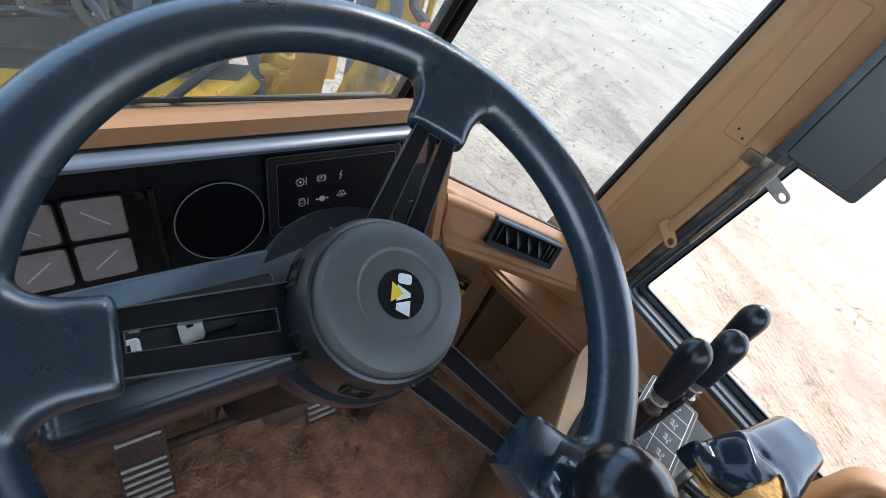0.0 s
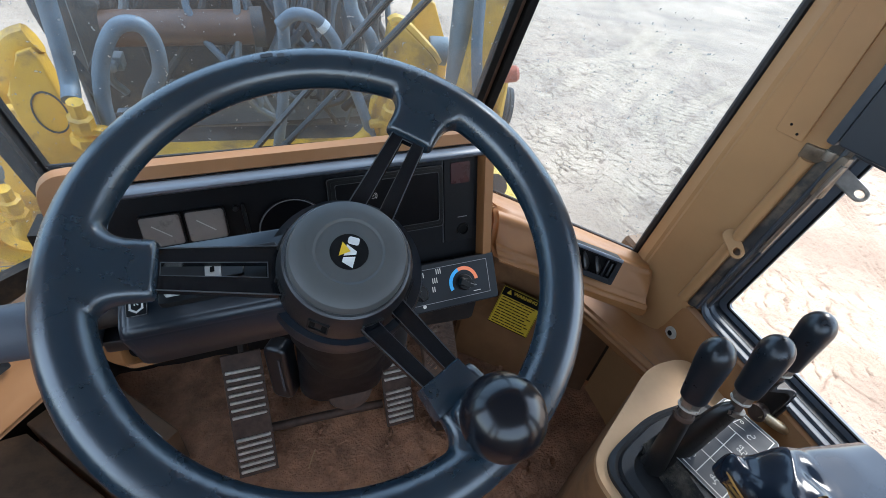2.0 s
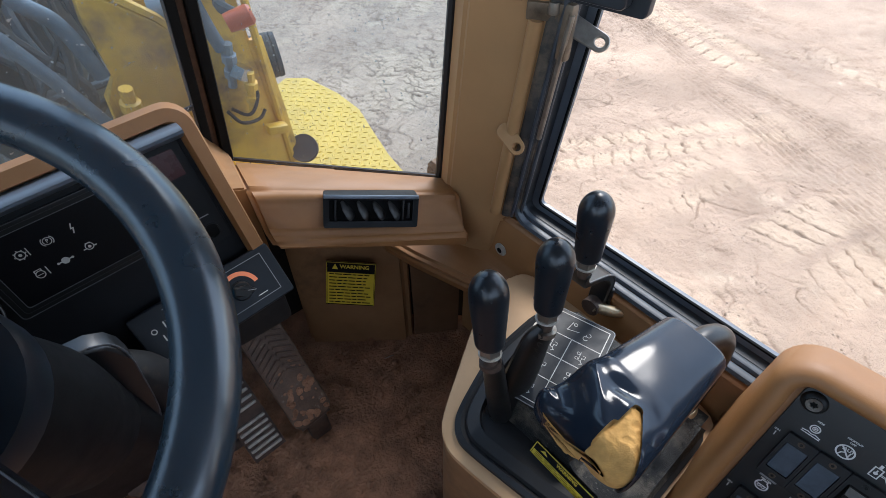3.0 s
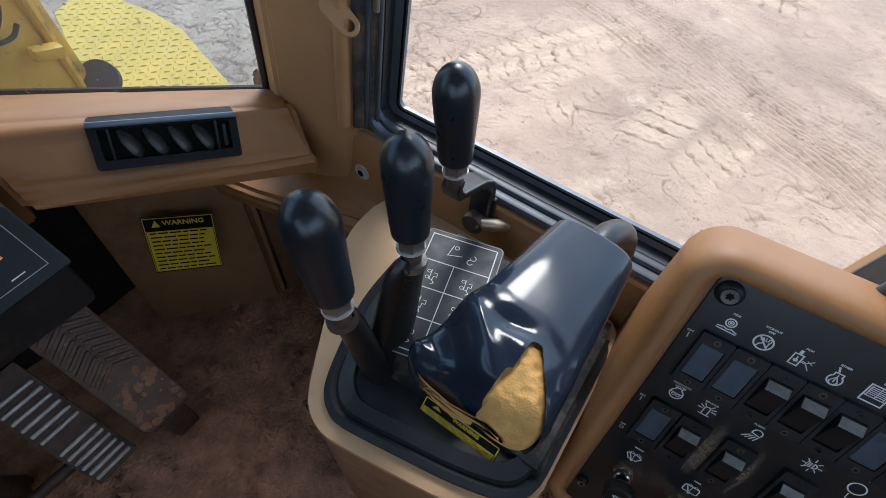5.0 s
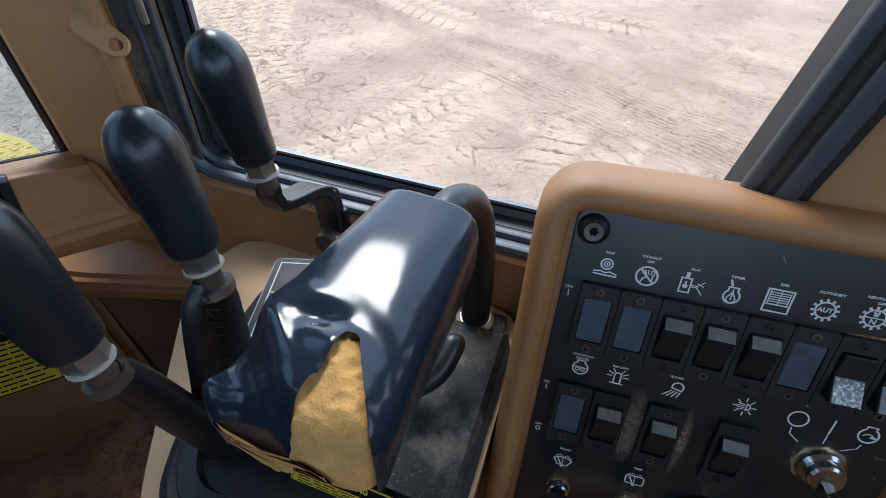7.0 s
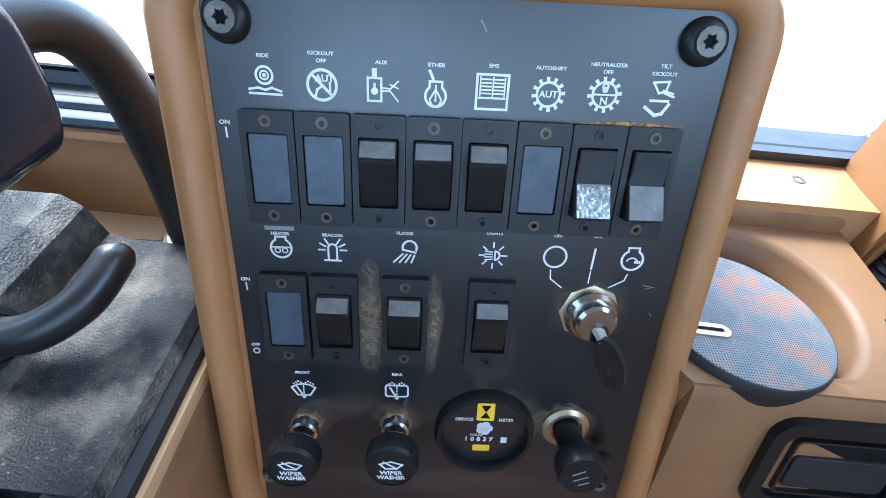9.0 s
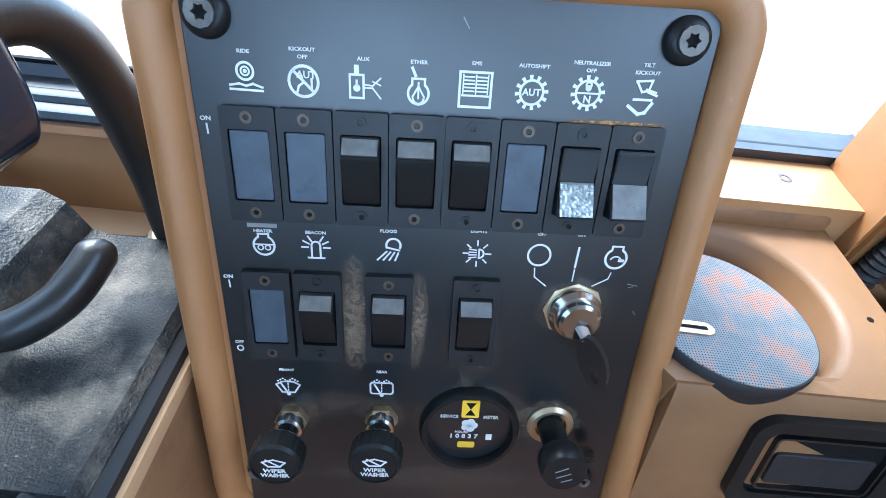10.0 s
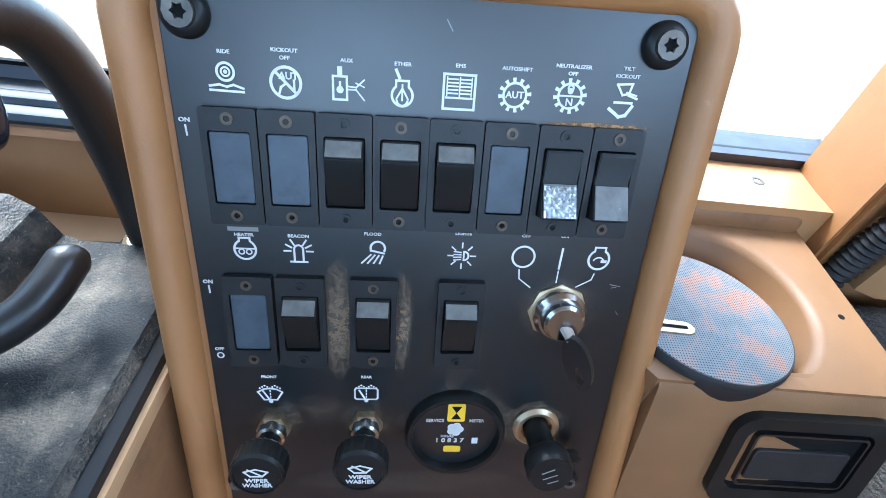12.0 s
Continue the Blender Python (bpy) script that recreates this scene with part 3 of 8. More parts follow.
    # fine parallel drag lines in a few broad bands
    for ox, oy, deg, wide in ((5.6, 0.4, 78, 0.55), (4.9, 0.2, 66, 0.45), (4.3, -1.2, 62, 0.5), (6.6, -1.0, 74, 0.6)):
        d = (math.cos(radians(deg)), math.sin(radians(deg)))
        s = (gx - ox) * d[0] + (gy - oy) * d[1]
        c = -(gx - ox) * d[1] + (gy - oy) * d[0] + 0.02 * bend
        line = np.exp(-(c / wide) ** 4) * np.clip(0.5 + 1.2 * np.sin(1.3 * s + 3 * oy) * np.sin(9 * c) + 0.5 * bend + 0.3 * bend2, 0, 1.2)
        comb = np.sin(2 * math.pi * c / 0.062 + 1.5 * np.sin(c * 9))
        z += line * 0.0065 * comb
        # hollows between the drag lines get painted shade too
        shade_damp = np.maximum(shade_damp, 0.45 * line * np.clip(-comb, 0, 1) ** 3)
    # short cracks and drag strokes with their shade painted in, broken up; more of them in front of the cab
    ahead_of_cab = 1 / (1 + np.exp(np.clip(-3.0 * (gy - 2.1 + 0.8 * bend), -50, 50))) / (1 + np.exp(np.clip(2.0 * (gx - 6.6 + 0.8 * bend), -50, 50)))
    for freq, wide, seed, deep in ((3.4, 0.055, 71, 0.012), (7.5, 0.075, 81, 0.008)):
        crack = np.exp(-(lattice(freq, seed, 2) / wide) ** 2) * np.clip(1.6 * lattice(freq * 0.9, seed + 5, 2) + 0.25 * bend - 0.1, 0, 1)
        crack = np.maximum(crack, ahead_of_cab * np.exp(-(lattice(freq * 1.5, seed + 9, 2) / (wide * 1.5)) ** 2) * np.clip(2.2 * lattice(freq * 1.1, seed + 13, 2) + 0.35, 0, 1))
        z -= deep * crack
        shade_damp = np.maximum(shade_damp, (0.5 + 0.3 * ahead_of_cab) * crack)
    # bare brown patches where the crust is gone
    for ox, oy, rad in ((4.95, 1.65, 0.50), (4.75, 0.15, 0.52), (4.1, -0.5, 0.28), (3.0, 0.45, 0.30), (3.75, 0.45, 0.26), (5.7, -1.0, 0.4)):
        near = np.hypot(gx - ox, gy - oy) / rad + 0.5 * bend + 0.22 * bend2
        shade_damp = np.maximum(shade_damp, 0.26 / (1 + np.exp(np.clip(14 * (near - 0.85), -50, 50))))
    far = (gx < 0.3) | (gx > 8.3) | (gy < -3.4) | (gy > 9.0)
    z[far] *= 0.3
    shade_damp[far], packed[far] = 0.0, 0.0
    nx, ny = len(xs), len(ys)
    i = np.arange(nx * ny).reshape(ny, nx)
    faces = np.stack([i[:-1, :-1].ravel(), i[:-1, 1:].ravel(), i[1:, 1:].ravel(), i[1:, :-1].ravel()], 1)
    me = bpy.data.meshes.new("ground")
    me.vertices.add(nx * ny)
    me.vertices.foreach_set("co", np.stack([gx.ravel(), gy.ravel(), (z + GROUND_Z).ravel()], 1).astype(np.float32).ravel())
    me.loops.add(faces.size)
    me.loops.foreach_set("vertex_index", faces.astype(np.int32).ravel())
    me.polygons.add(len(faces))
    me.polygons.foreach_set("loop_start", np.arange(0, faces.size, 4, dtype=np.int32))
    me.polygons.foreach_set("use_smooth", np.ones(len(faces), dtype=bool))
    me.update(calc_edges=True)
    me.attributes.new("shade_damp", "FLOAT", "POINT").data.foreach_set("value", np.clip(shade_damp, 0, 1).astype(np.float32).ravel())
    me.attributes.new("packed", "FLOAT", "POINT").data.foreach_set("value", np.clip(packed, 0, 1).astype(np.float32).ravel())
    me.validate()
    me.materials.append(ground_material())
    tagged(new("ground", me), "pale dry clay yard with deep tyre tracks", "ground", kind="structure")


ground()

# cab shell --------------------------------------------------------------------------
SIDE_X = 0.69
LEAN = -0.10


def lean(y, z):
    return y + LEAN * (z - 0.43)


def cab_floor():
    b = bmesh.new()
    bmesh.ops.create_grid(b, x_segments=110, y_segments=110, size=0.5)
    for v in b.verts:
        x, y = -0.03 + v.co.x * 1.42, -0.24 + v.co.y * 1.56
        h = 0.010 * noise.noise((x * 7, y * 7, 1)) + 0.006 * noise.noise((x * 25, y * 25, 2)) + 0.0035 * abs(noise.noise((x * 80, y * 80, 3)))
        v.co = V((x, y, h - 0.004))
    piece("floor", b, DIRT, "cab floor under a layer of dried reddish clay", "floor", kind="structure", angle=80)
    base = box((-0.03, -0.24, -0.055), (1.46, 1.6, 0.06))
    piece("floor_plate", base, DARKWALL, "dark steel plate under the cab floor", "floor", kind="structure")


cab_floor()


def crumbs():
    rng = random.Random(3)
    b = bmesh.new()
    for _ in range(420):
        x, y = rng.uniform(-0.35, 0.45), rng.uniform(-0.15, 0.33)
        r = rng.choice((0.0015, 0.002, 0.003, 0.004, 0.006, 0.008))
        g = bmesh.ops.create_icosphere(b, subdivisions=1, radius=r, matrix=Matrix.Translation((x, y, 0.004 + 0.010 * noise.noise((x * 7, y * 7, 1)))))
        for v in g["verts"]:
            v.co += V((rng.uniform(-1, 1), rng.uniform(-1, 1), rng.uniform(-1, 0.4))) * r * 0.4
    piece("clay_crumbs", b, DIRT, "loose crumbs of dried clay on the cab floor", "dirt", kind="stuff")
    for a, c in (((-0.045, 0.15, 0.012), (-0.028, 0.185, 0.012)),):
        piece("straw", tube([a, c], 0.0012, 6), TAN_PALE, "short pale straw lying on the clay floor", "straw")


crumbs()


def walls():
    # right side: lower wall, sill, rear pillar, header
    piece("wall_right", box((0.665, -0.42, 0.19), (0.07, 1.21, 0.44)),
          TAN_PAINT, "tan painted cab side wall", "wall", kind="structure")
    # unseen left wall, closes the cab and keeps light off the floor
    piece("wall_left", join(box((-0.76, -0.80, 0.30), (0.06, 0.46, 0.66)), box((-0.76, 0.20, 0.30), (0.06, 0.25, 0.66))), TAN_PAINT, "tan painted cab side wall", "wall", kind="structure")
    # added out of view: dark, to block low light and tan reflections
    piece("side_screen", box((-0.765, -0.2475, 0.345), (0.05, 0.65, 0.75), None, 0.004), DARKWALL, "unseen dark panel added to shape reflections in the switch panel", "door", kind="structure")
    # out of view; its height sets the fill light from behind
    piece("wall_rear", box((-0.03, -1.05, 0.38), (1.46, 0.05, 0.82)), TAN_PAINT, "unseen rear cab wall in tan paint", "wall", kind="structure")
    # near-black colour includes the shade under the dash
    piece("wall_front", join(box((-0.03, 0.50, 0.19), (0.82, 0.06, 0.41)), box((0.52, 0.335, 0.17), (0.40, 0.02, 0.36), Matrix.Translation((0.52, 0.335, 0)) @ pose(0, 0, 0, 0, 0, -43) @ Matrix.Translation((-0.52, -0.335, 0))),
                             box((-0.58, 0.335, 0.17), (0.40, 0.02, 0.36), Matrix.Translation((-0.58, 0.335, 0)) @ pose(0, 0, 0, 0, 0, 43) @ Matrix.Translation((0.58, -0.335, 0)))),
          DARKWALL, "front bulkhead under the dashboard, footwell shade in its dark colour", "wall", kind="structure")
    # roof out of view, serves as a pale reflector over the cab
    piece("ceiling", box((-0.03, -0.35, 1.32), (1.5, 1.5, 0.06), bevel=0.02), ROOF_BOUNCE, "unseen cab roof, pale blue-grey to bounce light into the cab", "ceiling", kind="structure")
    for name, x, y in (("pillar_rear_left", -0.74, -1.0), ("pillar_rear_right", 0.67, -1.0)):
        piece(name, box((x, y, 0.86), (0.10, 0.10, 0.90), bevel=0.01), TAN_PAINT, "tan painted rear cab pillar", "pillar", kind="structure")
    piece("pillar_left", box((-0.74, -0.66, 0.86), (0.07, 0.10, 0.90), bevel=0.01), TAN_PAINT, "tan painted door pillar", "pillar", kind="structure")


walls()


def pillar_front_right():
    prof = [(0.574, 0.178), (0.5905, 0.118), (0.5965, 0.096), (0.6035, 0.083), (0.622, 0.072), (0.680, 0.070), (0.700, 0.10), (0.640, 0.215), (0.590, 0.215)]
    rings = [[V((x, lean(y, z), z)) for x, y in prof] for z in (0.30, 0.5, 0.8, 1.3)]
    b = loft(rings)
    bmesh.ops.bevel(b, geom=[e for e in b.edges if abs(e.verts[0].co.z - e.verts[1].co.z) > 0.05], offset=0.006, segments=2, affect="EDGES")
    piece("pillar_front_right", b, TAN_PAINT, "tan painted front cab pillar with rounded corner", "pillar", kind="structure")
    rings = [[V((-0.07 - x, lean(y, z), z)) for x, y in prof] for z in (0.30, 0.8, 1.3)]
    piece("pillar_front_left", loft(rings), TAN_PAINT, "tan painted front cab pillar", "pillar", kind="structure")
    # raised stiffener plate on the pillar's upper half
    m = axes((0.5825, lean(0.148, 0.72), 0.72), (0.25, -0.96, 0), (0, LEAN, 1))
    b = prism(rr(0.036, 0.19, 0.004, cx=0.026, cy=0.126), -0.002, 0.0035, m, bevel=0.0015)
    ob = piece("stiffener_plate", b, TAN_PAINT, "tan steel stiffener plate fixed on the front pillar", "plate")
    for u, v in ((0.022, 0.046), (0.034, 0.038)):
        part("hole", lathe([(0.0018, 0), (0.0018, 0.0004)], m @ Matrix.Translation((u, v, 0.0036)), 10), BLACK, ob)


pillar_front_right()


def window_pane(name, corners, material, label):
    """A thin glass sheet through four corners, with thickness."""
    a, b_, c, d = [V(p) for p in corners]
    n = (b_ - a).cross(d - a).normalized() * 0.005
    b = loft([[a, b_, c, d], [a + n, b_ + n, c + n, d + n]])
    ob = new("pane", mesh_of("pane", b, material))
    ob.visible_shadow = False
    return ob


def rect_frame(y0, y1, z0, z1, x0, x1, w, r=0.02):
    """A frame round an opening in the side wall: inner opening y0..y1, z0..z1, sheared with the pillars; w wide."""
    def ring(g, x):
        cx, cy = (y0 + y1) / 2, (z0 + z1) / 2
        return [V((x, lean(p, q), q)) for p, q in rr(y1 - y0 + 2 * g, z1 - z0 + 2 * g, r + g, 4, cx, cy)]
    rings = [ring(0, x1), ring(0, x0), ring(w, x0), ring(w, x1)]
    b = loft(rings + [rings[0]], cap=False)
    bmesh.ops.remove_doubles(b, verts=b.verts, dist=1e-6)
    bmesh.ops.recalc_face_normals(b, faces=b.faces[:])
    return b


def seal_loop(y0, y1, z0, z1, x, r, flat=1.0):
    cx, cy = (y0 + y1) / 2, (z0 + z1) / 2
    pts = [V((x, lean(p, q), q)) for p, q in rr(y1 - y0, z1 - z0, 0.03, 5, cx, cy)]
    pts = pts + pts[:1]
    rings, n = [], len(pts) - 1
    for i in range(n):
        d = (pts[(i + 1) % n] - pts[i - 1]).normalized()
        s = V((1, 0, 0))
        t = d.cross(s).normalized()
        rings.append([pts[i] + r * (math.cos(a) * s * flat + math.sin(a) * t) for a in (2 * math.pi * k / 8 for k in range(8))])
    return loft(rings + [rings[0]], cap=False)


def side_windows():
    for name, y0, y1, label in (("window_1", -0.425, 0.054, "large side cab window in a black frame with grey rubber seal"),
                                ("window_2", -0.800, -0.549, "small rear quarter cab window in a black frame")):
        w = thing(name, (SIDE_X, (y0 + y1) / 2, 0.43), label, "window", kind="structure")
        z0, z1 = (0.450, 1.22) if name == "window_1" else (0.418, 1.22)
        xo = 0.0 if name == "window_1" else 0.032
        part("window_frame", rect_frame(y0, y1, z0, z1, 0.655 + xo, 0.695 + xo if xo else 0.664, 0.016 if xo else 0.040, 0.008), FRAME if xo else FRAMEBLUE, w, "" if xo else "dusty blue-grey frame")
        if name == "window_1":
            part("inner_frame", rect_frame(y0 - 0.010, y1 + 0.014, z0 - 0.012, z1, 0.640, 0.656, 0.018, 0.014), GROOVE, w, "dark rubber groove")
            part("glazing_edge", rect_frame(y0 + 0.0015, y1 - 0.0015, z0 + 0.0015, z1, 0.6535, 0.657, 0.003, 0.007), BLACK, w, "thin black glazing edge")
        else:
            part("rubber_seal", tube([(0.699, -0.54, 0.409), (0.699, -0.80, 0.409)], 0.0095, 12), DULLSEAL, w, "dusty grey-green rubber seal")
        if name == "window_1":
            part("rubber_seal", seal_loop(y0 - 0.012, y1 + 0.021, z0 - 0.015, z1, 0.634, 0.0052, 1.2), SEAL, w, "dusty grey rubber seal")
            part("rubber_lip", seal_loop(y0 - 0.008, y1 + 0.016, z0 - 0.018, z1, 0.620, 0.0055, 1.3), SEAL, w, "dusty grey rubber lip")
        xg = 0.684 + xo if xo else 0.659
        g = window_pane("pane", [(xg, lean(y0 - 0.01, z0 - 0.01), z0 - 0.01), (xg, lean(y1 + 0.01, z0 - 0.01), z0 - 0.01), (xg, lean(y1 + 0.01, z1), z1), (xg, lean(y0 - 0.01, z1), z1)], GLASS_SIDE, "")
        g.parent, g.matrix_parent_inverse = w, w.matrix_basis.inverted()
    # tan post between the two side windows and behind the second one
    for name, ya, yb in (("pillar_side_right", -0.517, -0.438), ("pillar_quarter_right", -0.96, -0.80)):
        rings = [[V((x, lean(y, z), z)) for x, y in ((0.600, yb), (0.592, yb - 0.012), (0.592, ya + 0.012), (0.600, ya), (0.70, ya), (0.70, yb))] for z in (0.36, 0.7, 1.3)]
        piece(name, loft(rings), TAN_PAINT, "tan painted cab post beside the windows", "pillar", kind="structure")
    b = loft([[V((x, lean(y, z), z)) for x, y in ((0.596, -0.421), (0.590, -0.426), (0.590, -0.446), (0.656, -0.446), (0.656, -0.421))] for z in (0.436, 0.7, 1.24)])
    bmesh.ops.bevel(b, geom=[e for e in b.edges if abs(e.verts[0].co.z - e.verts[1].co.z) > 0.1], offset=0.002, segments=2, affect="EDGES")
    piece("post_seal", b, RUBBER, "black rubber seal along the rear edge of the side window", "seal", kind="structure")
    for x, y in ((0.592, -0.4335), (0.6045, -0.4195)):
        piece("post_bead", tube([(x, lean(y, z), z) for z in (0.44, 0.7, 1.24)], 0.0065, 10), SEAL, "grey rubber bead along the window post", "seal", "post beads", "structure", 70)
    piece("sill_rear", box((0.716, -0.66, 0.370), (0.030, 0.29, 0.062)), FRAME, "black sill below the rear quarter window", "sill", kind="structure")
    piece("header_right", box((0.66, -0.36, 1.27), (0.09, 1.2, 0.09)), TAN_PAINT, "tan header rail over the side windows", "beam", kind="structure")


side_windows()


def sill_liner():
    """Moulded tan liner under the right window: sloping top, wall, and a shelf."""
    def prof(y, shelf):
        pts = ((0.652, 0.430), (0.622, 0.431), (0.611, 0.4295), (0.607, 0.424), (0.603, 0.352), (0.601 - 0.10 * shelf, 0.334), (0.600 - 0.35 * shelf, 0.322), (0.600 - 0.7 * shelf, 0.316), (0.600 - shelf, 0.312), (0.592 - shelf, 0.300), (0.60 - shelf, 0.27), (0.652, 0.25))
        return [V((x, y, z)) for x, z in pts]
    b = loft([prof(*q) for q in ((0.27, 0.100), (0.20, 0.085), (0.12, 0.06), (0.04, 0.035), (-0.05, 0.012), (-0.12, 0.004), (-0.58, 0.004))])
    bmesh.ops.bevel(b, geom=[e for e in b.edges if abs(e.verts[0].co.y - e.verts[1].co.y) > 0.03], offset=0.006, segments=2, affect="EDGES")
    ob = piece("sill_liner", b, TAN, "moulded tan plastic liner below the side window", "trim", kind="structure")
    m = axes((0.6035, 0.074, 0.363), (0, -1, 0), (0.05, 0, 1))
    part("screw", lathe([(0.0120, -0.002), (0.0120, 0.001), (0.008, 0.003), (0.0030, 0.0032), (0.002, 0.001)], m, 18), RIB, ob, "steel screw with a bright washer")
    part("screw_slot", dot(0, 0, 0.0050, m, h=0.0036), BLACK, ob)


sill_liner()


def eye_tab(root, eye, half, material, label):
    """A flat rounded steel lug with an eye, standing off the window post from root to eye."""
    root, eye = V(root), V(eye)
    n = V((-0.55, -0.45, 0.65))
    m = axes(eye, root - eye, n.cross(root - eye))
    ln = (root - eye).length
    turn = np.linspace(0, 2 * math.pi, 24, endpoint=False)
    outer = [(half * math.cos(a) + (ln if math.cos(a) > 0 else 0), half * math.sin(a) * (1.15 if math.cos(a) > 0 else 1)) for a in turn]
    inner = [(half * 0.55 * math.cos(a), half * 0.5 * math.sin(a)) for a in turn]
    b = ringplate(outer, inner, 0, 0.004, m)
    bmesh.ops.bevel(b, geom=[e for e in b.edges if e.calc_face_angle(0) > 1.2], offset=0.001, segments=1, affect="EDGES")
    piece("eye_tab", b, material, label, "bracket", "eye tabs on the window post")


CHANNEL = mat("grimy_channel", (0.035, 0.033, 0.032), 0.5, var=0.4, vscale=30, dirt=(0.16, 0.12, 0.085), amount=0.6, dscale=26, wear=(0.012, 0.012, 0.013), wscale=40, wamount=0.4)


def window_post_gear():
    eye_tab((0.592, 0.082, 0.590), (0.592, 0.060, 0.576), 0.0105, TAN_PAINT, "small tan steel lug with an eye on the window post")
    eye_tab((0.632, 0.042, 0.728), (0.640, 0.004, 0.716), 0.0105, STEEL, "bare steel lug with an eye on the window post")
    rail = thing("hinge_rail", (0.606, lean(0.072, 0.45), 0.45), "rubbed steel hinge rod and worn bracket along the window post", "rail")
    part("rod", tube([(0.612, lean(0.058, z), z) for z in (0.59, 0.66, 0.745)], 0.0035, 8), STEEL, rail, "bare steel rod")
    b = box((0, 0, 0), (0.050, 0.020, 0.006), axes((0.606, lean(0.082, 0.744), 0.744), (0.55, -0.83, 0.0), (-0.1, -0.1, 1)), 0.002)
    part("bracket", b, WORNSTEEL, rail, "worn brownish hinge bracket")
    part("bracket_leg", box((0.6165, lean(0.062, 0.725), 0.725), (0.012, 0.014, 0.060), pose(0, 0, 0), 0.003), WORNSTEEL, rail, "worn brownish leg of the bracket")
    part("bracket_pin", lathe([(0.006, -0.006), (0.0065, 0.0), (0.006, 0.006)], axes((0.606, lean(0.078, 0.748), 0.749), (1, 0, 0), (0, 1, 0)), 12), STEEL, rail)
    prof = [(0.603, 0.083), (0.607, 0.074), (0.613, 0.070), (0.618, 0.062), (0.625, 0.062), (0.634, 0.064), (0.634, 0.074), (0.616, 0.086)]
    b = loft([[V((x, lean(y, z), z)) for x, y in prof] for z in (0.435, 0.55, 0.68, 0.80, 1.28)])
    bmesh.ops.bevel(b, geom=[e for e in b.edges if abs(e.verts[0].co.z - e.verts[1].co.z) > 0.05], offset=0.002, segments=2, affect="EDGES")
    ch = thing("hinge_channel", (0.615, lean(0.07, 0.44), 0.435), "grimy black hinge channel along the window post", "channel")
    part("channel", b, CHANNEL, ch, "grimy black channel")
    for x, y, w_ in ((0.6125, 0.0690, 0.0026), (0.6225, 0.0605, 0.0030)):
        part("lip", tube([(x, lean(y, z), z) for z in (0.436, 0.60, 0.80, 1.27)], w_, 8), SEAL, ch, "worn grey lip of the channel", 70)
    piece("pillar_bead", tube([(0.5985, lean(0.092, z), z) for z in (0.44, 0.55, 0.68, 0.735)], 0.0085, 12), TAN_PAINT, "rounded tan bead on the pillar beside the hinge channel", "trim", kind="structure", angle=70)
    v = thing("side_visor", (0.575, -0.01, 0.775), "dark folded sun visor hanging beside the side window", "visor")
    m = axes((0.578, -0.012, 0.90), (0.16, -0.98, 0.0), (0.05, 0, 1))
    part("panel", prism(rr(0.078, 0.245, 0.006), -0.006, 0.006, m, bevel=0.002), VISOR, v, "glossy dark blue-black panel")
    part("back_panel", prism(rr(0.078, 0.250, 0.006, cx=0.016, cy=-0.004), -0.018, -0.008, m, bevel=0.002), VISOR, v, "second dark panel behind")
    part("hinge_strip", box((-0.045, 0, 0.0), (0.012, 0.25, 0.012), m, 0.003), ALU, v, "blue-grey hinge strip")


window_post_gear()


def windscreen():
    """Three front panes that lean back, with dark posts between them."""
    bl, br = V((-0.385, 0.540, 0.410)), V((0.311, 0.540, 0.410))
    up = V((0.060, -0.238, 1.0))
    upl = V((-0.060, -0.238, 1.0))
    tl, tr = bl + upl * 0.87, br + up * 0.87
    w = thing("window_3", (0, 0.46, 0.44), "dusty front windscreen of the cab with rain-spotted glass", "window", kind="structure")
    g = window_pane("pane", [bl, br, tr, tl], GLASS_FRONT, "")
    g.parent, g.matrix_parent_inverse = w, w.matrix_basis.inverted()
    for a, c in ((br, tr), (bl, tl)):
        s = 1 if a.x > 0 else -1
        for x0, x1, y1, m_, nm, lab in ((0.000, 0.015, -0.006, BLACK, "post_seal", "black seal of the windscreen edge"), (0.015, 0.027, 0.004, RUSTY, "post_strip", "brown dusty strip between the two seals"), (0.027, 0.044, -0.006, BLACK, "post_seal", "black seal of the corner pane edge")):
            b = loft([[q + V((s * xx, yy, 0)) for xx, yy in ((x0, y1), (x1, y1), (x1, 0.014), (x0, 0.014))] for q in (a, c)])
            bmesh.ops.bevel(b, geom=b.edges[:], offset=0.002, segments=1, affect="EDGES")
            part(nm, b, m_, w, lab)
    part("bottom_seal", tube([bl + upl * 0.083, br + up * 0.133], 0.004, 6), RUBBER, w, "thin black bottom seal")
    for k, (a, c, ta, tc) in enumerate(((br + V((0.043, 0, 0)), V((0.600, 0.208, 0.437)), tr + V((0.043, 0, 0)), V((0.600, lean(0.208, 1.28), 1.28))), (bl + upl * -0.16, V((-0.67, 0.208, 0.27)), tl, V((-0.67, lean(0.208, 1.28), 1.28))))):
        w = thing("window_%d" % (4 + k), (a + c) / 2, "angled corner pane of the cab front with dusty glass", "window", kind="structure")
        g = window_pane("pane", [a, c, tc, ta], GLASS_FRONT, "")
        g.parent, g.matrix_parent_inverse = w, w.matrix_basis.inverted()
        part("bottom_seal", tube([a, c], 0.004, 6), RUBBER, w, "thin black bottom seal")
        e = (a - c).normalized() * 0.013
        part("edge_seal", tube([c + e, tc + e], 0.0072, 8), RUBBER, w, "black edge seal")
    piece("header_front", box((-0.03, 0.20, 1.27), (1.3, 0.10, 0.10)), TAN_PAINT, "tan header rail over the windscreen", "beam", kind="structure")


windscreen()


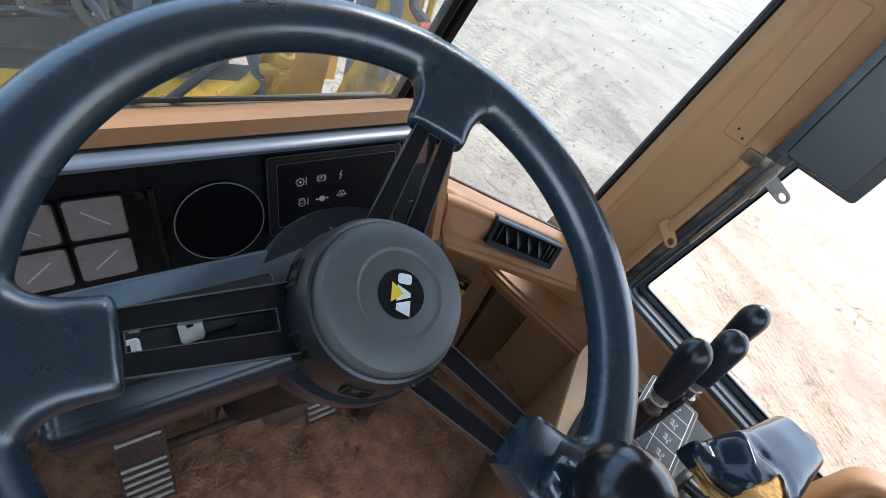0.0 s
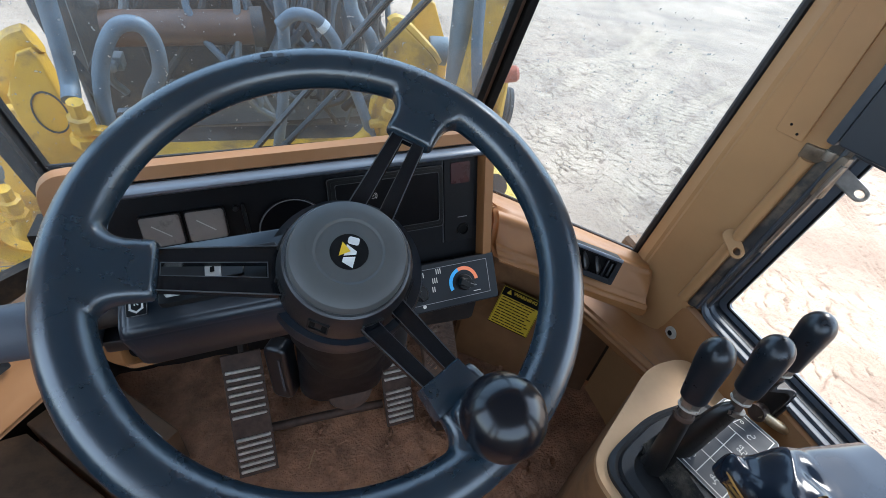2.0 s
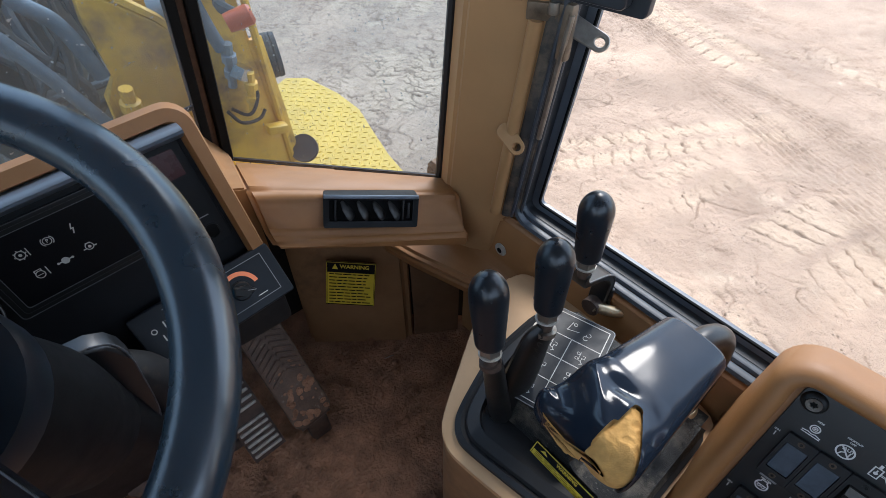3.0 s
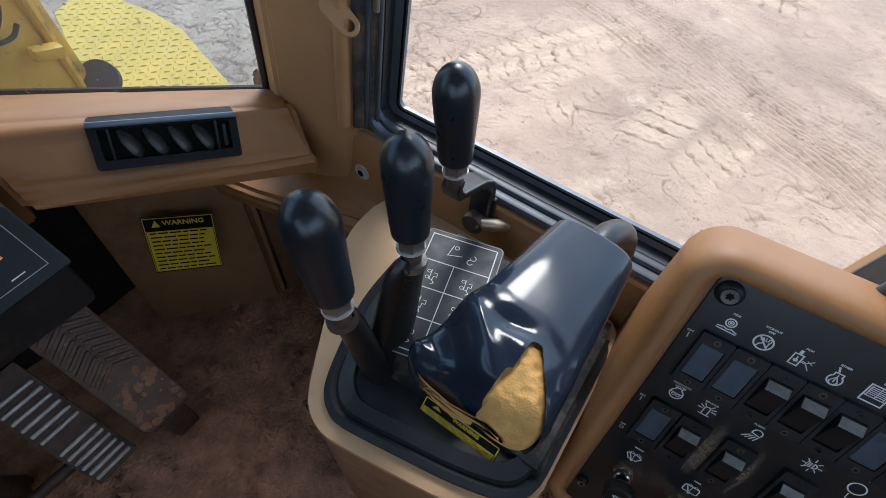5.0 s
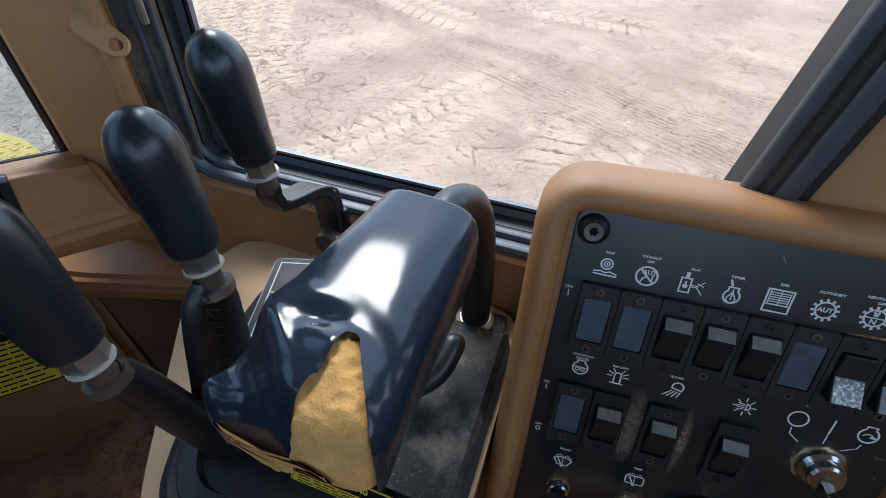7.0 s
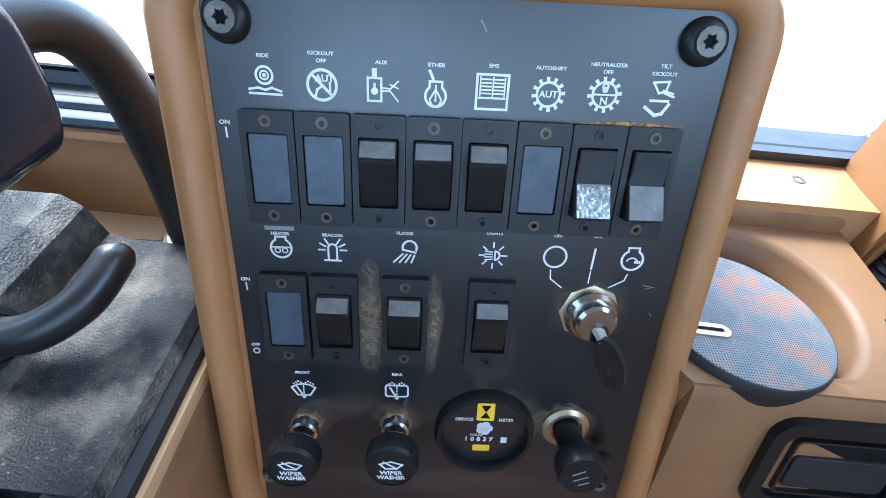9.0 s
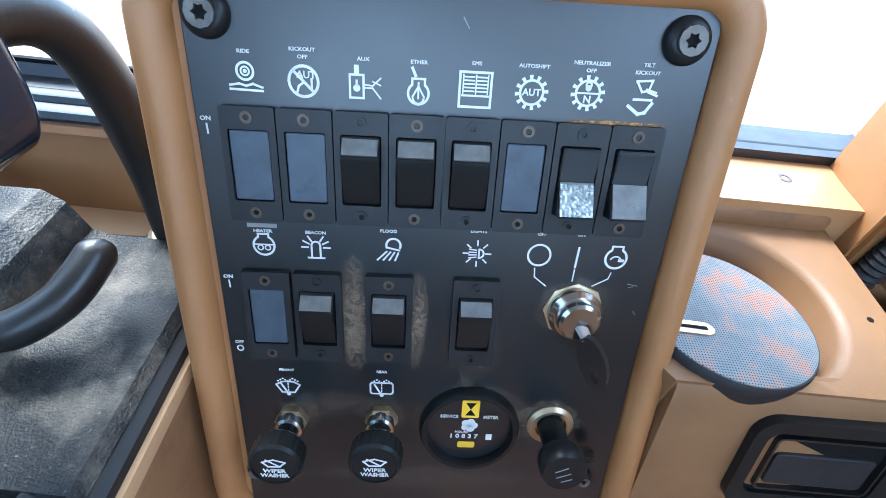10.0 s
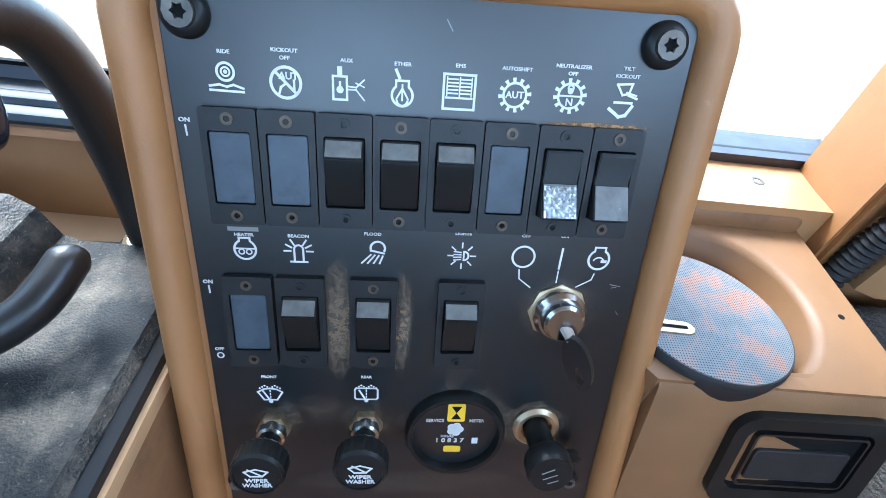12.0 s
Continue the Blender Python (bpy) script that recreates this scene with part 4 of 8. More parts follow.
def wipers():
    for low, high in (((-0.077, 0.534, 0.503), (0.199, 0.447, 0.870)), ((-0.026, 0.533, 0.509), (0.243, 0.452, 0.848))):
        a, c = V(low), V(high)
        d = (a - c).normalized()
        w = thing("wiper_arm", a, "black windscreen wiper arm resting on the outside of the glass", "wiper", "wiper arms")
        part("arm", tube([a + d * 0.12, a, c], [0.015, 0.014, 0.008], 6, flat=0.4), WIPER, w, "dusty black arm")
        part("blade", tube([a.lerp(c, 0.30) + V((0.010, 0.006, 0)), a.lerp(c, 1.15) + V((0.010, 0.006, 0))], 0.0035, 6), RUBBER, w, "thin rubber blade")


wipers()
# dashboard -------------------------------------------------------------------------
DX = V((1, 0.06, 0.045)).normalized()
FACE = axes((-0.018, 0.2585, 0.555), DX, (0, 0.29, 0.957))


def dash():
    d = thing("dashboard", (0, 0.30, 0.45), "tan moulded dashboard around a black instrument panel", "dashboard")
    outer, inner = rr(0.585, 0.276, 0.030, 6, 0.0085, -0.040), rr(0.534, 0.254, 0.012, 6, 0.011, -0.051)
    rings = []
    for pts, z in (([(x * 0.97, (y + 0.040) * 0.90 - 0.040) for x, y in outer], -0.07), ([(x * 0.99, (y + 0.040) * 0.985 - 0.040) for x, y in outer], -0.020), (outer, -0.008), ([(x * 0.985, (y + 0.040) * 0.97 - 0.040) for x, y in outer], 0.008), ([(x * 1.012, (y + 0.051) * 1.02 - 0.051) for x, y in inner], 0.009), (inner, 0.003), (inner, -0.03)):
        rings.append([FACE @ V((x, y, z)) for x, y in pts])
    b = loft(rings, cap=False)
    part("surround", b, TAN, d, "tan moulded surround", 50)
    # deck from the surround back to the glass
    tops = []
    for s in (-0.278, 0.292):
        tops.append([FACE @ V((s, 0.070, -0.03)), FACE @ V((s, 0.0870, -0.014)), FACE @ V((s, 0.0800, -0.050)), V((s * 1.02, 0.510, 0.513 + 0.086 * s)), V((s * 1.02, 0.540, 0.507 + 0.086 * s)), V((s * 1.02, 0.535, 0.40)), FACE @ V((s, -0.05, -0.04))])
    part("deck", loft(tops), DECK, d, "tan deck below the windscreen")
    # black instrument panel; the roll along its top has the sky's sheen in its colour
    p = thing("instrument_panel", FACE @ V((0, -0.1, 0)), "black instrument panel set into the tan dashboard", "panel")
    part("face", prism(rr(0.544, 0.254, 0.010, 4, 0.011, -0.051), -0.035, -0.012, FACE, 0.002), DASHBLACK, p)
    part("top_roll", loft([[FACE @ V((s, y, z)) for y, z in ((0.0748, -0.012), (0.0748, 0.006), (0.0735, 0.016), (0.0700, 0.024), (0.0675, 0.0255), (0.064, 0.024), (0.058, 0.010), (0.055, 0.0), (0.055, -0.012))] for s in (-0.256, 0.0, 0.279)]), ROLL_SHEEN, p, "rounded upper roll with the sky's blue-grey sheen in its colour")
    part("divider", box((-0.072, -0.028, -0.010), (0.005, 0.115, 0.006), FACE @ pose(0, 0, 0, 0, 0, 2), 0.001), SWITCH, p)
    for u, v in ((-0.082, 0.022), (-0.078, -0.08)):
        part("screw", lathe([(0.0042, -0.012), (0.0042, -0.008), (0.003, -0.0065), (0.001, -0.0068)], FACE @ Matrix.Translation((u, v, 0)), 14), PLATE, p)
    # four square gauges
    for u in (-0.172, -0.120):
        for j, v in enumerate((0.006, -0.040)):
            g = part("gauge", prism(rr(0.047, 0.042, 0.004, 3, u, v), -0.012, -0.005, FACE, 0.0015), GAUGE, p, "square gauge behind a hazed lens")
            part("rim", ringplate(rr(0.0495, 0.0445, 0.005, 3, u, v), rr(0.046, 0.041, 0.004, 3, u, v), -0.012, -0.0045, FACE), SWITCH, g, "black gauge rim")
            s = -1 if j == 0 else 1
            part("needle", stroke([(u - 0.010, v + s * -0.008), (u + 0.009, v + s * 0.008)], 0.0016, FACE, h=-0.0045), ICON, g, "pale needle")
    # round gauge
    cu, cv = -0.012, -0.022
    g = part("round_gauge", lathe([(0.047, -0.012), (0.047, -0.0075), (0.0455, -0.0066), (0.0445, -0.0085), (0.0001, -0.0085)], FACE @ Matrix.Translation((cu, cv, 0)), 40), DARKLENS, p, "round speedometer with a black lens")
    part("gauge_ring", hoop(cu, cv, 0.0462, 0.0012, FACE, 0, 360, 48, -0.0062), FADED, g, "thin grey ring")
    # warning lamp panel with icons
    w = part("lamp_panel", prism(rr(0.170, 0.094, 0.004, 3, 0.128, -0.004), -0.012, -0.008, FACE, 0.001), DASHBLACK, p, "black warning lamp panel")
    part("lamp_frame", ringplate(rr(0.176, 0.100, 0.005, 3, 0.128, -0.004), rr(0.158, 0.080, 0.003, 3, 0.130, -0.004), -0.012, -0.0060, FACE), SWITCH, w, "raised black frame")
    # edge highlights of the lamp frame, drawn as thin grey lines
    part("frame_edge", ringplate(rr(0.1765, 0.1005, 0.005, 3, 0.128, -0.004), rr(0.1748, 0.0988, 0.0045, 3, 0.128, -0.004), -0.0062, -0.0054, FACE), WORN_GLINT, w, "outer edge of the frame with a painted glint")
    part("frame_step", ringplate(rr(0.168, 0.091, 0.004, 3, 0.129, -0.004), rr(0.1668, 0.0898, 0.004, 3, 0.129, -0.004), -0.0061, -0.0056, FACE), PLATE, w)
    part("lens_edge", ringplate(rr(0.1588, 0.0808, 0.003, 3, 0.130, -0.004), rr(0.1574, 0.0794, 0.003, 3, 0.130, -0.004), -0.0062, -0.0055, FACE), WORN_GLINT, w, "edge round the lens with a painted glint")
    part("lens", prism(rr(0.157, 0.079, 0.003, 3, 0.130, -0.004), -0.012, -0.0072, FACE), DARKLENS, w)
    small = lambda x, y: FACE @ Matrix.Translation((x + 0.003, y - 0.010, -0.0070)) @ Matrix.Diagonal((0.76, 0.76, 1, 1)) @ Matrix.Translation((-x, -y, 0))
    M = small(0.078, 0.021)
    ic = [hoop(0.075, 0.021, 0.0058, 0.0013, M), dot(0.075, 0.021, 0.0022, M), stroke([(0.0845, 0.016), (0.0845, 0.027)], 0.0014, M)]
    ic += [hoop(0.075, 0.021, 0.0072, 0.0012, M, a, a + 14, 3) for a in range(0, 360, 45)]
    part("temperature_icon", join(*ic), ICON, w)
    M = small(0.1025, 0.0225)
    part("park_icon", join(hoop(0.1025, 0.0225, 0.0052, 0.0011, M), hoop(0.1025, 0.0225, 0.0075, 0.0012, M, -50, 50, 8), hoop(0.1025, 0.0225, 0.0075, 0.0012, M, 130, 230, 8), words("P", 0.007, M @ Matrix.Translation((0.1025, 0.0225, 0.0001)))), ICON, w)
    M = small(0.128, 0.0235)
    part("charge_icon", stroke([(0.1295, 0.030), (0.1265, 0.0235), (0.1295, 0.0235), (0.1265, 0.0165)], 0.0016, M), ICON, w)
    M = small(0.079, -0.0065)
    part("coolant_icon", join(hoop(0.077, -0.0065, 0.0055, 0.0012, M), stroke([(0.0725, -0.0025), (0.0725, 0.0012), (0.081, 0.0012), (0.081, -0.0025)], 0.0012, M), stroke([(0.087, -0.011), (0.087, 0.0005)], 0.0014, M), stroke([(0.073, -0.0068), (0.081, -0.0068)], 0.001, M)), ICON, w)
    M = small(0.1035, -0.005)
    part("oil_icon", join(dot(0.1035, -0.005, 0.0052, M), stroke([(0.0945, -0.005), (0.1125, -0.005)], 0.0018, M), dot(0.0940, -0.005, 0.0018, M), dot(0.1130, -0.005, 0.0018, M)), ICON, w)
    M = small(0.13, -0.003)
    part("pressure_icon", join(hoop(0.130, -0.0025, 0.0052, 0.0012, M), dot(0.130, -0.003, 0.0022, M), stroke([(0.1215, -0.0045), (0.1245, -0.0045)], 0.0016, M), stroke([(0.1355, -0.0045), (0.1385, -0.0045)], 0.0016, M), stroke([(0.127, 0.003), (0.133, 0.003)], 0.0012, M)), ICON, w)
    # right-hand strip with a dull red lens
    part("seam", box((0.2175, -0.012, -0.0112), (0.0012, 0.150, 0.002), FACE), WORN_GLINT, p)
    s = part("warning_strip", prism(rr(0.054, 0.150, 0.004, 3, 0.246, -0.012), -0.012, -0.0085, FACE, 0.001), DASHBLACK, p, "black strip beside the lamps")
    part("red_lens", prism(rr(0.032, 0.034, 0.002, 2, 0.246, 0.030), -0.0085, -0.0070, FACE), REDLENS, s, "dull red lens")
    part("knob_hole", lathe([(0.0105, -0.0085), (0.0105, -0.006), (0.0085, -0.006), (0.0080, -0.011), (0.0001, -0.011)], FACE @ Matrix.Translation((0.252, -0.068, 0)), 20), SWITCH, s)
    part("print_line", stroke([(0.243, -0.045), (0.258, -0.045)], 0.0015, FACE, h=-0.0083), FADED, s)


dash()


def wing(sign):
    """Tan shelf between dashboard and front pillar, with its air vent. sign 1: right, -1: left."""
    if sign > 0:
        L = [(0.352, 0.540, 0.400), (0.345, 0.520, 0.418), (0.300, 0.290, 0.523), (0.298, 0.268, 0.505), (0.299, 0.262, 0.456), (0.297, 0.240, 0.449), (0.299, 0.236, 0.438), (0.34, 0.30, 0.415)]
        R = [(0.606, 0.212, 0.428), (0.600, 0.202, 0.441), (0.574, 0.152, 0.456), (0.570, 0.143, 0.446), (0.566, 0.122, 0.404), (0.564, 0.107, 0.398), (0.567, 0.112, 0.364), (0.60, 0.18, 0.36)]
    else:
        L = [(-0.372, 0.380, 0.380), (-0.366, 0.352, 0.405), (-0.322, 0.268, 0.495), (-0.306, 0.246, 0.488), (-0.302, 0.220, 0.456), (-0.296, 0.180, 0.445), (-0.298, 0.150, 0.428), (-0.33, 0.24, 0.38)]
        R = [(-0.66, 0.16, 0.34), (-0.64, 0.13, 0.365), (-0.489, 0.003, 0.497), (-0.480, -0.005, 0.487), (-0.475, 0.010, 0.445), (-0.460, -0.020, 0.425), (-0.460, -0.030, 0.395), (-0.50, 0.06, 0.36)]
    n = 8
    prof = [[V(a).lerp(V(c), k / n) for a, c in zip(L, R)] for k in range(n + 1)]
    b = loft(prof, cap=True)
    bmesh.ops.bevel(b, geom=[e for e in b.edges if len(e.link_faces) == 2 and e.calc_face_angle(0) > 0.35], offset=0.007, segments=3, affect="EDGES")
    sh = thing("dash_shelf", (sign * 0.45, 0.2, 0.40), "tan moulded shelf beside the dashboard below the corner window", "shelf", "dash shelves")
    part("body", b, TAN, sh, "", 65)
    if sign > 0:
        fill = [(0.268, 0.290, 0.532), (0.303, 0.288, 0.521), (0.350, 0.532, 0.424), (0.297, 0.532, 0.528)]
        b = loft([[V((x, y, 0.385)) for x, y, z in fill], [V(q) for q in fill]])
        bmesh.ops.bevel(b, geom=b.edges[:], offset=0.003, segments=2, affect="EDGES")
        part("end_fill", b, TAN, sh, "tan end piece against the dashboard")
        m = axes((0.4408, 0.1985, 0.4635), (0.1155, -0.063, -0.024), (0.016, 0.012, 0.042)) @ Matrix.Translation((0, 0, 0.004))
        w, h = 0.139, 0.050
    else:
        m = axes((-0.412, 0.108, 0.474), (0.62, 0.78, 0), (-0.50, 0.397, 0.766))
        w, h = 0.139, 0.050
    v = part("air_vent", ringplate(rr(w, h, 0.003, 2), rr(w - 0.016, h - 0.018, 0.002, 2), -0.02, 0.010, m, lift=-0.003), DASHBLACK, sh, "black louvred air vent")
    # pale strip paints the sheen along the bezel's upper edge
    part("bezel_top", box((0, h / 2 - 0.003, 0.0095), (w, 0.006, 0.004), m, 0.0015), ROLL_SHEEN, v, "upper bezel edge")
    part("back", box((0, 0, -0.0015), (w - 0.012, h - 0.014, 0.003), m), BLACK, v)
    for u in (-w / 2 + 0.017, w / 2 - 0.022):
        part("end_bar", box((u, 0, 0.003), (0.003, h - 0.018, 0.006), m, 0.001), PLATE, v)
    for k in range(4):
        u = -0.036 + 0.023 * k
        part("louvre", tube([m @ V((u - 0.007, 0.013, 0.0005)), m @ V((u - 0.001, 0.004, 0.003)), m @ V((u + 0.006, -0.007, 0.0042)), m @ V((u + 0.009, -0.013, 0.0025))], [0.004, 0.0095, 0.0105, 0.006], 12, flat=0.24, up=(0.4, -0.5, 0.7)), LOUVRE, v, "dull grey twisted louvre")
    part("slider", box((w / 2 - 0.014, 0, 0.0055), (0.004, 0.024, 0.004), m, 0.001), PLATE, v)


wing(1)
wing(-1)


def warning_board(name, m, w, h, label, head=0.22):
    s = thing(name, m.translation, label, "label")
    part("backing", box((0, 0, 0.0003), (w, h, 0.0006), m), BLACK, s, "black backing")
    part("field", box((0, -h * head / 2, 0.0008), (w * 0.94, h * (1 - head) * 0.94, 0.0004), m), YELLOW, s, "yellow field")
    part("border", join(*[stroke(p, 0.0012, m, h=0.0009) for p in ([(-w * 0.485, h * 0.48), (w * 0.485, h * 0.48)], [(-w * 0.485, -h * 0.48), (-w * 0.485, h * 0.48)], [(w * 0.485, -h * 0.48), (w * 0.485, h * 0.48)])]), YELLOW, s, "yellow edge line")
    hd = h * (0.5 - head / 2)
    part("heading", words("WARNING", min(h * head * 0.62, w * 0.115), m @ Matrix.Translation((w * 0.07, hd, 0.0009)), stretch=1.05), YELLOW, s, "yellow heading")
    part("triangle", prism([(-w * 0.38, hd - h * 0.06), (-w * 0.26, hd - h * 0.06), (-w * 0.32, hd + h * 0.06)], 0.0006, 0.001, m), YELLOW, s)
    rng = random.Random(len(label))
    n = 10
    for k in range(n):
        y = h * (0.5 - head) - h * (1 - head) * (k + 0.8) / (n + 0.8)
        x, end, line = -w * 0.42, w * rng.uniform(0.28, 0.42), []
        while x < end - w * 0.03:
            q = min(end, x + w * rng.uniform(0.05, 0.15))
            line.append(stroke([(x, y), (q, y)], h * 0.024, m, h=0.0012))
            x = q + w * 0.045
        part("text_bar", join(*line), BLACK, s)


def kick_panels():
    # right: tan board with the label, standing under the shelf
    a, c = V((0.330, 0.375, 0)), V((0.512, 0.228, 0))
    lean_top = V((0.022, 0.030, 0.40))
    b = loft([[a, c, c + V((0.03, 0.03, 0)), a + V((0.03, 0.03, 0))], [a + lean_top, c + lean_top, c + lean_top + V((0.03, 0.03, 0)), a + lean_top + V((0.03, 0.03, 0))]])
    bmesh.ops.bevel(b, geom=[e for e in b.edges if abs(e.verts[0].co.z - e.verts[1].co.z) > 0.2], offset=0.012, segments=3, affect="EDGES")
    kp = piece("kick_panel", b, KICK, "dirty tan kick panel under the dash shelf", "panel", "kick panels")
    face_n = V((-0.0045, -0.0055, 0.001))
    part("edge_strip", tube([a.lerp(c, 0.25) + lean_top * 0.93 + face_n, a.lerp(c, 0.97) + lean_top * 0.93 + face_n], 0.004, 8), KICK, kp, "folded upper edge")
    part("panel_screw", lathe([(0.005, -0.001), (0.0048, 0.0018), (0.003, 0.003), (0.0001, 0.003)], axes(a.lerp(c, 0.90) + lean_top * 0.80 + face_n * 0.35, (0.78, -0.63, 0), (0.05, 0.07, 1)), 12), SCREW, kp)
    m = axes((0.4205, 0.2840, 0.2265), (0.072, -0.058, -0.012), (0.021, 0.022, 0.09)) @ Matrix.Translation((0, 0, 0.004))
    warning_board("warning_label", m, 0.094, 0.097, "yellow and black warning label on the dirty tan kick panel")
    # recess beside it: a black duct, and a board whose dark colour paints the recess's shade
    piece("floor_duct", tube([(0.54, 0.33, 0.05), (0.580, 0.275, 0.15), (0.605, 0.235, 0.25)], [0.022, 0.024, 0.022], 12), RUBBER, "black rubber duct in the recess beside the kick panel", "duct")
    piece("rear_board", join(box((0.575, 0.215, 0.14), (0.10, 0.02, 0.28), Matrix.Translation((0.575, 0.215, 0)) @ pose(0, 0, 0, 0, 0, -32) @ Matrix.Translation((-0.575, -0.215, 0)))), KICK_SHADED, "dirty board beside the kick panel, darkened to read as a shaded recess", "panel")
    piece("clip", tube([(0.432, 0.222, 0.012), (0.452, 0.216, 0.012)], 0.0012, 6), STEEL, "small bright wire clip at the foot of the kick panel", "clip")
    # left kick panel with two embossed air grilles
    A, B_, W_ = V((-0.496, 0.299, 0.10)), V((-0.351, 0.144, 0.10)), V((0.076, 0.110, 0.0))
    ml = axes((A + B_) / 2 + W_ / 2, B_ - A, W_)
    kp = thing("kick_panel", ml.translation, "dirty brown foot duct with two embossed air grilles", "panel", "kick panels")
    part("board", prism(rr(0.224, 0.130, 0.004, 3), -0.102, 0, ml, 0.003), KICK_SHADED, kp)
    for u, w_, v_ in ((-0.042, 0.110, 0.006), (0.068, 0.066, 0.0)):
        g = part("grille", ringplate(rr(w_, 0.082, 0.002, 2, u, v_), rr(w_ - 0.004, 0.078, 0.002, 2, u, v_), 0, 0.003, ml), STEEL, kp, "rubbed grille rim")
        for r in range(6):
            for k in range(int(w_ / 0.0125)):
                part("bar", box((u - w_ / 2 + 0.010 + 0.0120 * k + (0.004 if r % 2 else 0), v_ - 0.030 + 0.0118 * r, 0.002), (0.0085, 0.0055, 0.004), ml), RUSTY, g)
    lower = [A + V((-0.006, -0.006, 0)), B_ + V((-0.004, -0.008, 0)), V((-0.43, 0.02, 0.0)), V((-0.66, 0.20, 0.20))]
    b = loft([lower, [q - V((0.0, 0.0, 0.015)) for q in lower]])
    piece("side_board", b, KICK_SHADED, "dirty brown board in a shaded tone, sloping to the floor beside the foot duct", "panel")
    # dark colour stands for the shaded hollow left of the pedals
    piece("rear_kick_board", box((0, 0.15, 0), (0.42, 0.31, 0.014), axes((-0.50, 0.385, 0.0), (0.68, 0.74, 0), (0, 0, 1)), 0.003), DARKWALL, "board below the dash shelf, coloured dark for the footwell's shade", "panel")


kick_panels()


def heater_panel():
    tr, br = V((0.285, 0.236, 0.463)), V((0.297, 0.187, 0.405))
    xdir = V((1, 0.07, 0.02))
    m = axes((tr + br) / 2 - xdir.normalized() * 0.095, xdir, tr - br - V((-0.012, 0, 0)))
    h = thing("heater_control_box", m.translation, "black heater control panel with a red and blue dial", "control panel")
    part("body", prism(rr(0.190, 0.078, 0.004, 2), -0.055, 0, m, 0.002), HEATER, h, "black box")
    part("print_frame", stroke([(-0.055, 0.030), (0.080, 0.030), (0.080, -0.026), (-0.085, -0.026)], 0.0008, m), FADED, h)
    for nm, u, v, turn in (("fan_knob", -0.045, -0.006, 112), ("heat_knob", 0.034, -0.002, -22)):
        K = m @ Matrix.Translation((u, v, 0))
        k = part(nm, lathe([(0.0135, 0), (0.0130, 0.006), (0.0115, 0.0085), (0.0, 0.0085)], K, 26), SWITCH, h, "round black knob")
        P = K @ pose(0, 0, 0, 0, 0, turn)
        part("pointer", prism(fillet([(-0.012, -0.0068), (0.006, -0.0068), (0.0185, 0.0), (0.006, 0.0068), (-0.012, 0.0068)], 0.004, 3), 0.004, 0.016, P, 0.0025), SWITCH, k, "raised black pointer")
        part("pointer_line", stroke([(0.006, 0), (0.016, 0)], 0.0010, P, h=0.0164), FADED, k)
    part("warm_arc", hoop(0.034, -0.002, 0.0235, 0.0060, m, 5, 110, 18), RED, h, "orange-red arc")
    part("cold_arc", hoop(0.034, -0.002, 0.0235, 0.0060, m, 110, 205, 18), BLUE, h, "blue arc")
    bars = []
    for u, v, s in ((-0.070, -0.002, 1), (-0.062, 0.013, 2), (-0.022, -0.004, 2), (-0.020, 0.010, 3), (-0.012, 0.024, 3), (-0.035, 0.022, 1)):
        bars += [stroke([(u + 0.0035 * q, v - 0.0035), (u + 0.0035 * q, v + 0.0035)], 0.0016, m) for q in range(s)]
    bars += [hoop(-0.048, 0.020, 0.0035, 0.0014, m), hoop(-0.076, 0.011, 0.0030, 0.0012, m), dot(-0.040, -0.029, 0.003, m), stroke([(0.050, -0.020), (0.062, -0.020)], 0.0012, m)]
    for q in bars:
        part("symbol", q, ICON, h)
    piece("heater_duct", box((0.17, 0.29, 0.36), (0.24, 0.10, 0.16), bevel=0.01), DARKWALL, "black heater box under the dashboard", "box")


heater_panel()


